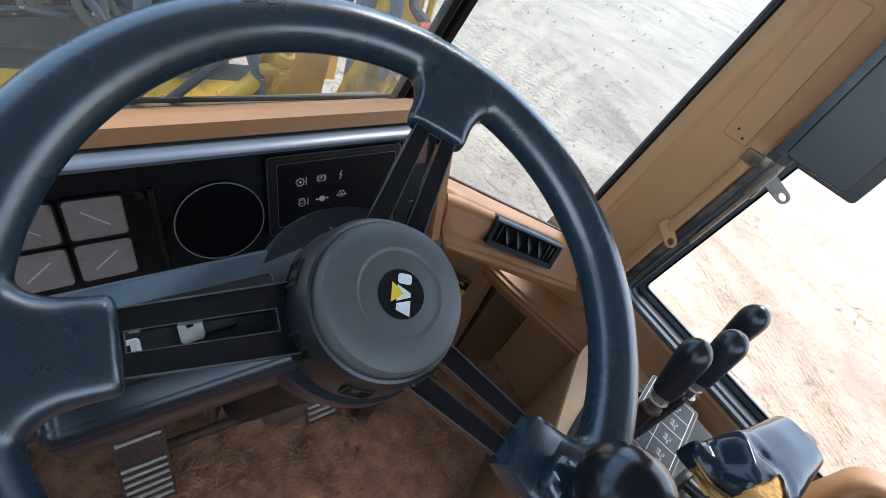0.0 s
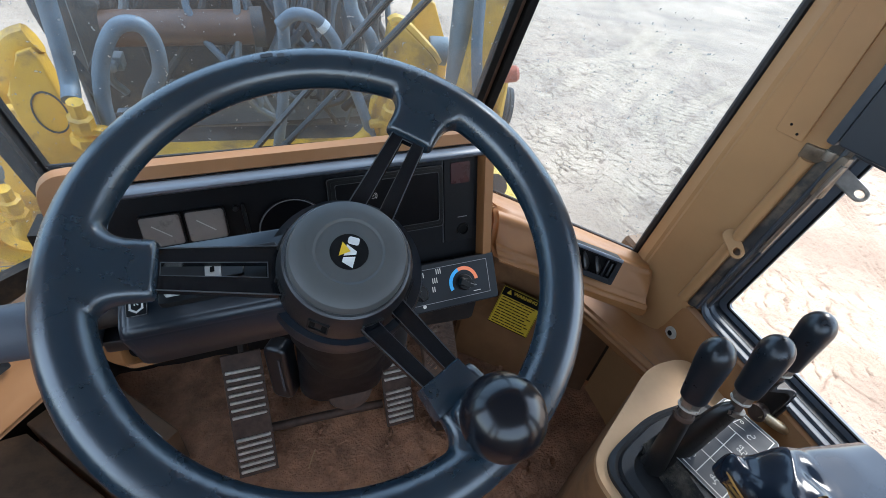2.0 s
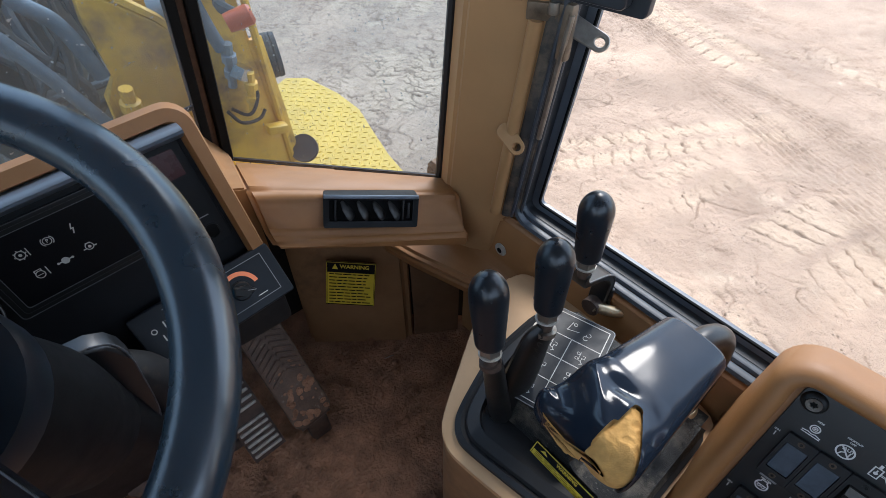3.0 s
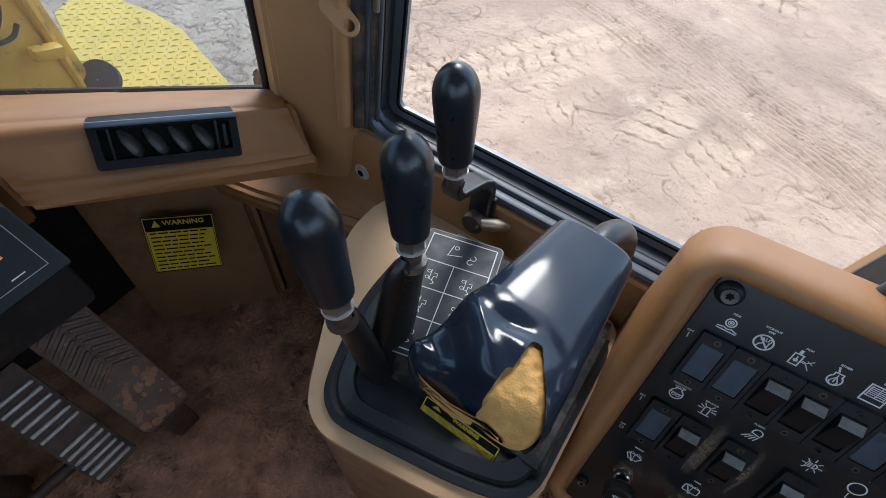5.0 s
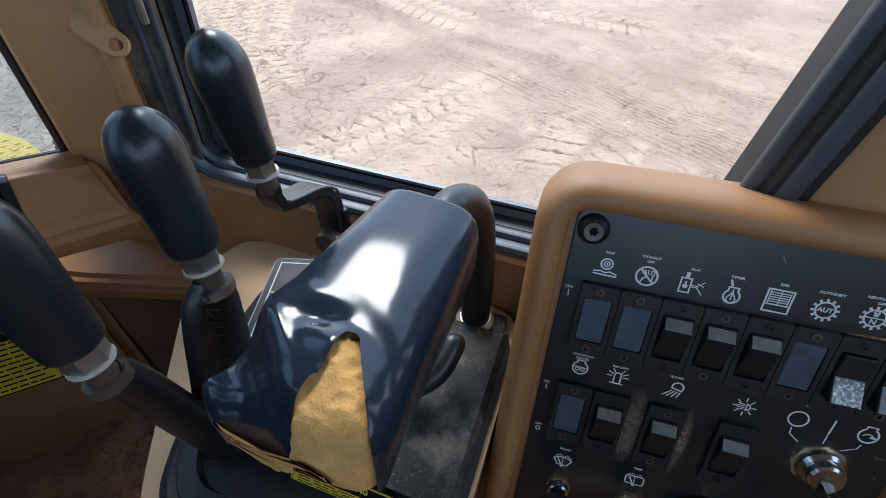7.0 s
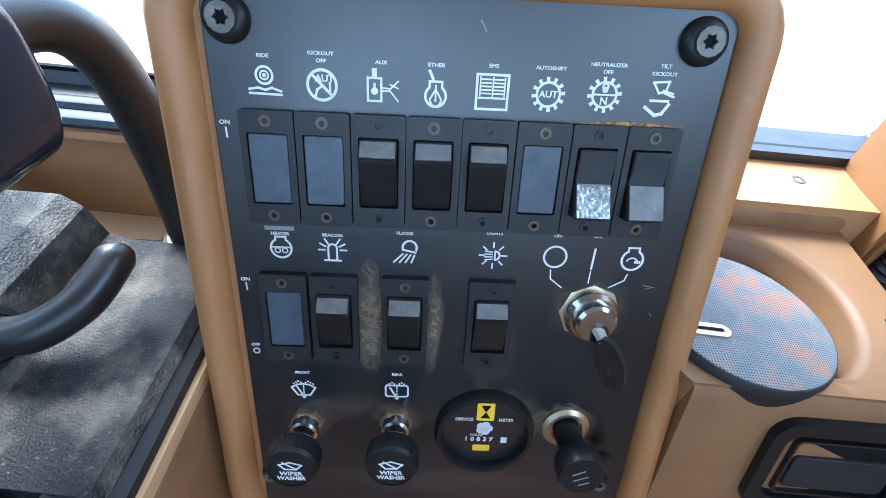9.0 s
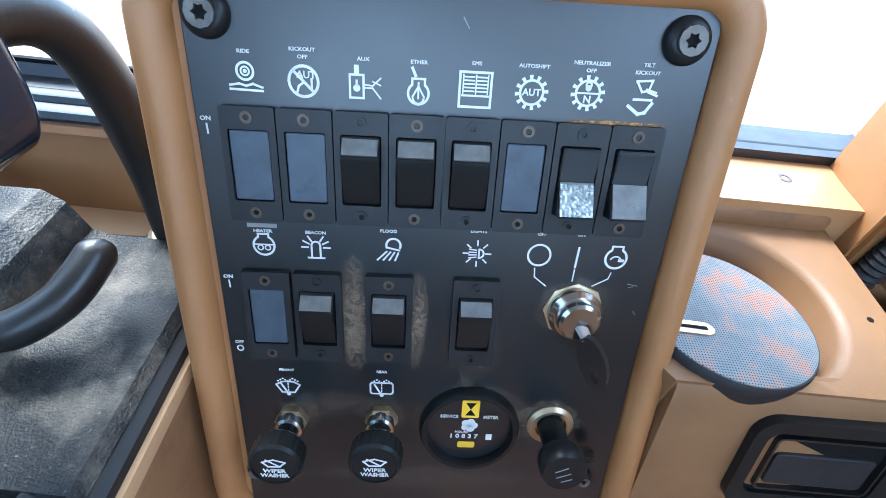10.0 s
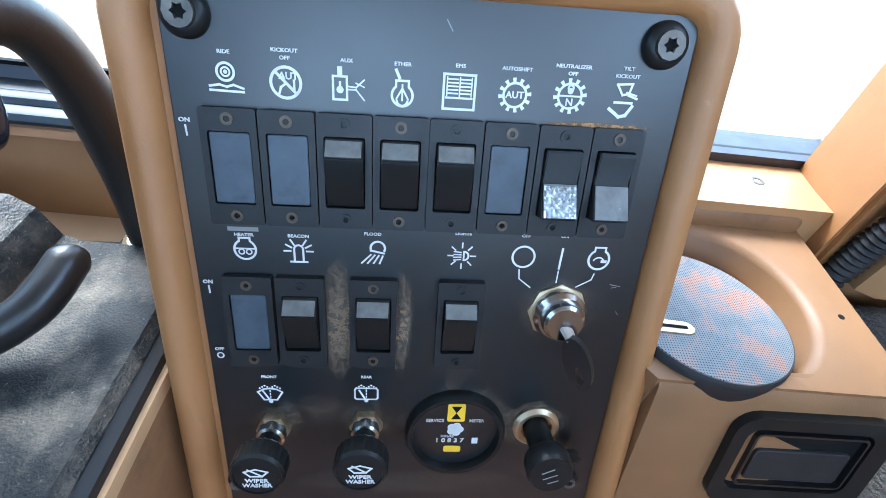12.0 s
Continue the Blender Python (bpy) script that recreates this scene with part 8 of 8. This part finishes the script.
def loader_front():
    m = thing("loader_front", (0.0, 1.2, GROUND_Z), "yellow front frame of a wheel loader with hoses and steel pipes", "vehicle")
    # left tower
    main = [(-0.590, -0.1), (-0.455, -0.1), (-0.470, 0.20), (-0.476, 0.335), (-0.498, 0.498), (-0.508, 0.522), (-0.536, 0.512), (-0.560, 0.455), (-0.585, 0.420)]
    part("tower_plate", slab(main, 0.95, 1.00, 0.005), LOADER, m, "yellow tower plate")
    part("tower_edge", tube([(-0.60, 0.985, 0.425), (-0.565, 0.985, 0.462), (-0.541, 0.985, 0.515), (-0.505, 0.985, 0.533)], 0.022, 8, flat=1.5), LOADER, m, "thick chipped plate edge")
    part("tower_plate", slab([(-0.90, 0.1), (-0.62, 0.1), (-0.64, 0.36), (-0.665, 0.46), (-0.70, 0.56), (-0.80, 0.60), (-0.90, 0.5)], 1.15, 1.21), LOADER, m, "yellow tower plate")
    part("tower_boss", ringplate([(0.034 * math.cos(a), 0.052 * math.sin(a)) for a in np.linspace(0, 6.2832, 28, endpoint=False)], [(0.031 * math.cos(a), 0.048 * math.sin(a)) for a in np.linspace(0, 6.2832, 28, endpoint=False)], -0.002, 0.0015, axes((-0.518, 0.949, 0.378), (1, 0, 0.0), (0, 0, 1))), MACHINE, m, "oval weld line on the plate")
    part("tower_web", box((-0.44, 0.98, 0.10), (0.10, 0.05, 0.30), None, 0.005), LOADER, m)
    for x, y, z, sc, mat_, lab in ((-0.447, 0.895, 0.37, 1.0, LOADER, "yellow painted hose fitting"), (-0.612, 0.80, 0.345, 0.85, GREYSTEEL, "grey hose fitting"), (-0.600, 0.79, 0.235, 0.85, LOADER, "yellow painted hose fitting"), (-0.672, 0.80, 0.24, 0.85, LOADER, "yellow painted hose fitting")):
        f = part("hose_fitting", fitting(x, y, z, sc), mat_, m, lab, 20)
        part("lock_nut", lathe([(0.030 * sc, -0.045 * sc), (0.030 * sc, -0.022 * sc), (0.018 * sc, -0.020 * sc)], pose(x, y, z, 14, 6, 20), 6), mat_, f, "", 20)
    part("clamp_bar", box((-0.455, 0.895, 0.330), (0.075, 0.03, 0.016), pose(0, 0, 0, 0, 4, 0), 0.003), LOADER, m)
    for pts, r in (([(-0.600, 0.79, 0.20), (-0.606, 0.785, 0.165), (-0.585, 0.79, 0.150), (-0.50, 0.80, 0.140)], 0.017), ([(-0.672, 0.80, 0.20), (-0.680, 0.79, 0.150), (-0.650, 0.79, 0.095), (-0.575, 0.79, 0.072), (-0.45, 0.80, 0.07)], 0.018), ([(-0.76, 0.80, 0.16), (-0.74, 0.78, 0.03), (-0.64, 0.78, -0.05), (-0.50, 0.80, -0.07)], 0.018)):
        part("steel_pipe", tube(pts, r, 12), LOADER, m, "yellow bent steel pipe")
    part("frame_plate", slab([(-0.98, -0.12), (-0.46, -0.12), (-0.47, 0.30), (-0.60, 0.36), (-0.98, 0.34)], 1.005, 1.04), LOADER, m, "yellow plate behind the hose fittings")
    part("left_deck", box((-0.66, 0.93, 0.02), (0.50, 0.30, 0.10), None, 0.01), LOADER, m, "yellow deck")
    pl = axes((-0.605, 0.775, 0.030), (1, 0.02, -0.05), (0.0, 0.3, 1))
    p_ = part("cast_plate", prism(rr(0.17, 0.075, 0.006, 3), 0, 0.006, pl, 0.001), GREYSTEEL, m, "grey cast plate with raised worn figures")
    part("plate_rim", ringplate(rr(0.17, 0.075, 0.006, 3), rr(0.160, 0.065, 0.004, 3), 0.006, 0.009, pl), LOADER, p_)
    for k in range(6):
        part("raised_bar", box((-0.055 + 0.021 * k, -0.008, 0.0075), (0.012, 0.028, 0.004), pl, 0.001), GREYSTEEL, p_)
    part("raised_bar", box((0.0, 0.022, 0.0075), (0.12, 0.008, 0.003), pl, 0.001), BLACK, p_)
    # cross member, tubes and dark machinery behind the glass
    part("cross_plate", slab([(-0.46, 0.20), (0.42, 0.24), (0.42, 0.35), (0.0, 0.315), (-0.46, 0.25)], 1.20, 1.24), GREYSTEEL, m, "blue-grey cross plate")
    part("plate_lip", tube([(-0.46, 1.19, 0.252), (0.0, 1.19, 0.318), (0.42, 1.19, 0.352)], 0.007, 6), MACHINE, m)
    part("lower_deck", box((-0.02, 1.03, 0.10), (0.86, 0.34, 0.22), None, 0.01), MACHINE, m, "dirty lower frame")
    part("deck_plate", box((-0.02, 0.99, 0.212), (0.80, 0.20, 0.012), None, 0.003), LOADER, m, "yellow deck plate under dirt")
    part("torque_tube", tube([(-0.40, 1.12, 0.515), (-0.045, 1.12, 0.535)], 0.043, 22), BROWNTANK, m, "dull brown cross tube")
    part("tube_cap", tube([(-0.06, 1.12, 0.534), (-0.030, 1.12, 0.536)], 0.050, 22), MACHINE, m)
    part("pump_block", box((-0.12, 1.42, 0.42), (0.84, 0.14, 0.60), None, 0.03), MACHINE, m, "dark dirty machinery")
    part("linkage_frame", box((-0.15, 1.9, 0.35), (1.05, 0.5, 1.5), None, 0.05), MACHINE, m, "dark dirty loader linkage")
    rng = random.Random(8)
    for k in range(34):
        x0, y0 = rng.uniform(-0.46, 0.36), rng.uniform(1.06, 1.32)
        pts = [(x0 + rng.uniform(-0.05, 0.05), y0, 0.24 + rng.uniform(0, 0.1)), (x0 + rng.uniform(-0.1, 0.1), y0 - 0.02, 0.38), (x0 + rng.uniform(-0.12, 0.12), y0 + 0.02, 0.58), (x0 + rng.uniform(-0.18, 0.18), y0 + 0.1, 0.9)]
        part("thin_hose", tube(pts, rng.uniform(0.006, 0.014), 8), (MACHINE, HOSE, TYRE, GREYSTEEL)[k % 4], m, "dusty hose")
    for k in range(22):
        x0, y0, z0 = rng.uniform(-0.44, 0.38), rng.uniform(1.12, 1.32), rng.uniform(0.26, 0.70)
        part("valve", join(box((x0, y0, z0), (rng.uniform(0.03, 0.07), 0.05, rng.uniform(0.02, 0.05)), None, 0.004), lathe([(0.014, 0), (0.014, 0.03), (0.0, 0.034)], pose(x0, y0 - 0.02, z0, 90, 0, 0), 8)), (MACHINE, GREYSTEEL, TYRE)[k % 3], m, "dusty valve block")
    for pts, r in (([(-0.410, 0.92, 0.15), (-0.403, 0.92, 0.343), (-0.397, 0.92, 0.429), (-0.377, 0.92, 0.508), (-0.342, 0.92, 0.571), (-0.311, 0.925, 0.591), (-0.280, 0.93, 0.583), (-0.266, 0.935, 0.543), (-0.273, 0.945, 0.478), (-0.306, 0.96, 0.422), (-0.33, 0.98, 0.36)], 0.0165),
                   ([(-0.452, 0.90, 0.43), (-0.455, 0.94, 0.46), (-0.448, 0.95, 0.573), (-0.44, 0.97, 0.85)], 0.019),
                   ([(0.0, 0.93, 0.60), (0.035, 0.92, 0.629), (0.081, 0.92, 0.622), (0.117, 0.92, 0.587), (0.137, 0.92, 0.549), (0.170, 0.92, 0.471), (0.226, 0.92, 0.317), (0.24, 0.93, 0.2)], 0.0145),
                   ([(0.16, 0.96, 0.80), (0.172, 0.95, 0.642), (0.225, 0.95, 0.567), (0.25, 0.96, 0.45)], 0.0165),
                   ([(-0.03, 1.0, 0.22), (0.0, 0.98, 0.42), (0.01, 0.97, 0.60), (-0.02, 1.0, 0.9)], 0.015)):
        part("hydraulic_hose", tube(pts, r, 14), HOSE, m, "thick blue-grey hydraulic hose", 60)
    part("hose_band", tube([(0.094, 0.92, 0.611), (0.106, 0.92, 0.600)], 0.0165, 12), INK, m, "white band on the hose")
    # right tower: lugs and a cylinder
    part("lug_plate", slab([(0.215, 0.22), (0.400, 0.22), (0.416, 0.505), (0.391, 0.535), (0.302, 0.608), (0.272, 0.603), (0.264, 0.557), (0.270, 0.44), (0.235, 0.40)], 0.95, 0.985), LOADER, m, "yellow lug plate")
    part("lug_plate", slab([(0.38, 0.26), (0.485, 0.26), (0.480, 0.49), (0.457, 0.555), (0.420, 0.640), (0.375, 0.655), (0.362, 0.60)], 1.05, 1.095), LOADER, m, "yellow lug plate")
    part("lug_edge", tube([(0.272, 0.968, 0.606), (0.302, 0.968, 0.611), (0.391, 0.968, 0.538), (0.416, 0.968, 0.508)], 0.016, 8), LOADER, m, "thick chipped plate edge")
    part("pin_boss", lathe([(0.035, -0.03), (0.038, -0.02), (0.038, 0.02), (0.02, 0.025), (0.0, 0.025)], axes((0.43, 1.0, 0.53), (0.2, 1, 0), (0, 0, 1)), 24), GREYSTEEL, m)
    f = part("hose_fitting", fitting(0.268, 0.90, 0.385, 0.85), LOADER, m, "yellow painted hose fitting", 20)
    part("lock_nut", lathe([(0.026, -0.036), (0.026, -0.018), (0.015, -0.016)], pose(0.268, 0.90, 0.385, 14, 6, 20), 6), LOADER, f, "", 20)
    part("clamp_bar", box((0.275, 0.90, 0.345), (0.07, 0.03, 0.016), pose(0, 0, 0, 0, -4, 0), 0.003), LOADER, m)
    part("bent_pipe", tube([(0.13, 0.93, 0.235), (0.165, 0.92, 0.275), (0.205, 0.92, 0.31), (0.225, 0.93, 0.33)], 0.02, 12), LOADER, m, "yellow bent pipe")
    part("lift_cylinder", tube([(0.470, 0.90, 0.20), (0.448, 0.90, 0.60), (0.435, 0.90, 0.95)], 0.030, 22), GREYSTEEL, m, "grey hydraulic cylinder")
    part("cylinder_band", tube([(0.4585, 0.90, 0.42), (0.4565, 0.90, 0.452)], 0.0325, 22), CHROME, m)
    # frame beyond the corner post
    part("right_frame", loft([[V(p) for p in q] for q in (((0.385, 0.78, 0.08), (0.548, 0.80, 0.08), (0.560, 0.90, 0.08), (0.40, 0.90, 0.08)), ((0.390, 0.78, 0.24), (0.546, 0.80, 0.24), (0.558, 0.90, 0.24), (0.40, 0.90, 0.24)), ((0.430, 0.81, 0.36), (0.542, 0.81, 0.36), (0.556, 0.90, 0.36), (0.43, 0.90, 0.36)), ((0.455, 0.83, 0.60), (0.535, 0.81, 0.60), (0.55, 0.90, 0.60), (0.46, 0.90, 0.60)), ((0.46, 0.84, 1.0), (0.525, 0.82, 1.0), (0.54, 0.90, 1.0), (0.47, 0.90, 1.0)))]), LOADER, m, "yellow frame member")
    part("frame_flange", tube([(0.556, 0.80, 0.08), (0.555, 0.80, 0.25), (0.552, 0.80, 0.40), (0.548, 0.80, 0.60), (0.535, 0.82, 0.9)], 0.009, 8), LOADER, m, "rolled edge")
    part("side_arm", tube([(0.567, 0.81, 0.08), (0.564, 0.81, 0.25), (0.556, 0.81, 0.40), (0.550, 0.81, 0.50)], 0.008, 8, flat=2.2), LOADER, m)
    f = part("hose_fitting", fitting(0.472, 0.775, 0.480, 0.62), GREYSTEEL, m, "grey hose fitting", 20)
    part("lock_nut", lathe([(0.024, -0.012), (0.024, 0.014), (0.014, 0.016)], pose(0.486, 0.77, 0.455, 14, 30, 20), 6), CHROME, f, "bright hexagon nut", 20)
    part("hydraulic_hose", tube([(0.465, 0.775, 0.51), (0.452, 0.775, 0.56), (0.44, 0.79, 0.66), (0.43, 0.82, 0.9)], 0.014, 12), HOSE, m, "thick blue-grey hydraulic hose")
    part("hose_fitting", fitting(0.496, 0.765, 0.415, 0.6), LOADER, m, "yellow painted hose fitting", 20)
    part("clamp_block", box((0.458, 0.775, 0.398), (0.05, 0.03, 0.022), pose(0, 0, 0, 0, 12, 0), 0.004), LOADER, m)
    part("cable", tube([(0.44, 0.765, 0.385), (0.465, 0.755, 0.365), (0.485, 0.755, 0.37), (0.505, 0.76, 0.40), (0.50, 0.76, 0.43)], 0.004, 8), RUBBER, m, "thin black cable")
    part("cable", tube([(0.43, 0.77, 0.38), (0.45, 0.755, 0.35), (0.49, 0.755, 0.345), (0.512, 0.76, 0.36)], 0.004, 8), RUBBER, m, "thin black cable")
    part("orange_cap", lathe([(0.017, -0.035), (0.019, -0.02), (0.019, 0.012), (0.014, 0.018), (0.0, 0.018)], axes((0.505, 0.70, 0.586), (0.2, 1, 0.3), (-0.2, 0.1, 1)), 20), ORANGE, m, "faded orange-red cap")
    part("cap_stem", tube([(0.497, 0.70, 0.588), (0.48, 0.74, 0.60), (0.50, 0.80, 0.60)], 0.012, 8), TYRE, m)
    part("work_lamp", lathe([(0.02, -0.045), (0.048, -0.040), (0.052, 0.012), (0.050, 0.016), (0.052, 0.020), (0.050, 0.030), (0.0, 0.032)], axes((0.584, 0.86, 0.432), (0.3, 1, 0), (0, 0.1, 1)), 28), TYRE, m, "round dark lamp housing", 25)
    part("pulley", lathe([(0.006, -0.008), (0.026, -0.008), (0.026, 0.008), (0.006, 0.008)], axes((0.592, 0.790, 0.200), (0.75, -0.35, 0.2), (0.2, 0.8, 0.75)) @ Matrix.Diagonal((1.45, 1.45, 1, 1)), 26), TYRE, m, "grey round cover")
    # tread plate fender
    fz = 0.0
    poly = [(0.58, 1.02), (0.62, 0.90), (0.70, 0.78), (0.885, 0.735), (0.905, 0.86), (0.955, 1.04), (0.998, 1.18), (1.000, 1.34), (0.975, 1.54), (0.90, 1.60), (0.80, 1.54), (0.70, 1.25)]
    f = part("fender", prism(poly, fz - 0.03, fz, None, 0.004), TREADY, m, "yellow tread-plate step")
    # raised lozenges of the tread plate, alternating direction
    b = bmesh.new()
    pitch = 0.0235
    inside = lambda x, y: sum(1 for (xa, ya), (xb, yb) in zip(poly, poly[1:] + poly[:1]) if (ya > y) != (yb > y) and x < (xb - xa) * (y - ya) / (yb - ya) + xa) % 2
    for i in range(20):
        for j in range(40):
            x, y = 0.57 + i * pitch, 0.72 + j * pitch
            if not inside(x, y) or not inside(x + 0.012, y + 0.012) or not inside(x - 0.012, y - 0.012):
                continue
            ang = 45 if (i + j) % 2 else -45
            q = pose(x, y, fz, 0, 0, ang + 12)
            a = [b.verts.new(q @ V(p)) for p in ((-0.0095, 0, 0.0), (0, -0.0030, 0.0), (0.0095, 0, 0.0), (0, 0.0030, 0.0), (-0.0045, 0, 0.0026), (0.0045, 0, 0.0026))]
            for idx in ((0, 1, 4), (1, 5, 4), (1, 2, 5), (2, 3, 5), (3, 4, 5), (3, 0, 4)):
                b.faces.new([a[k] for k in idx])
    t = part("tread_lozenges", b, TREADY, f)
    tagged(t, kind="stuff")
    part("fender_skirt", prism([(x, y) for x, y in poly], fz - 0.25, fz - 0.03, Matrix.Translation((0.8, 1.15, 0)) @ Matrix.Diagonal((0.97, 0.97, 1, 1)) @ Matrix.Translation((-0.8, -1.15, 0))), LOADER, m)


loader_front()
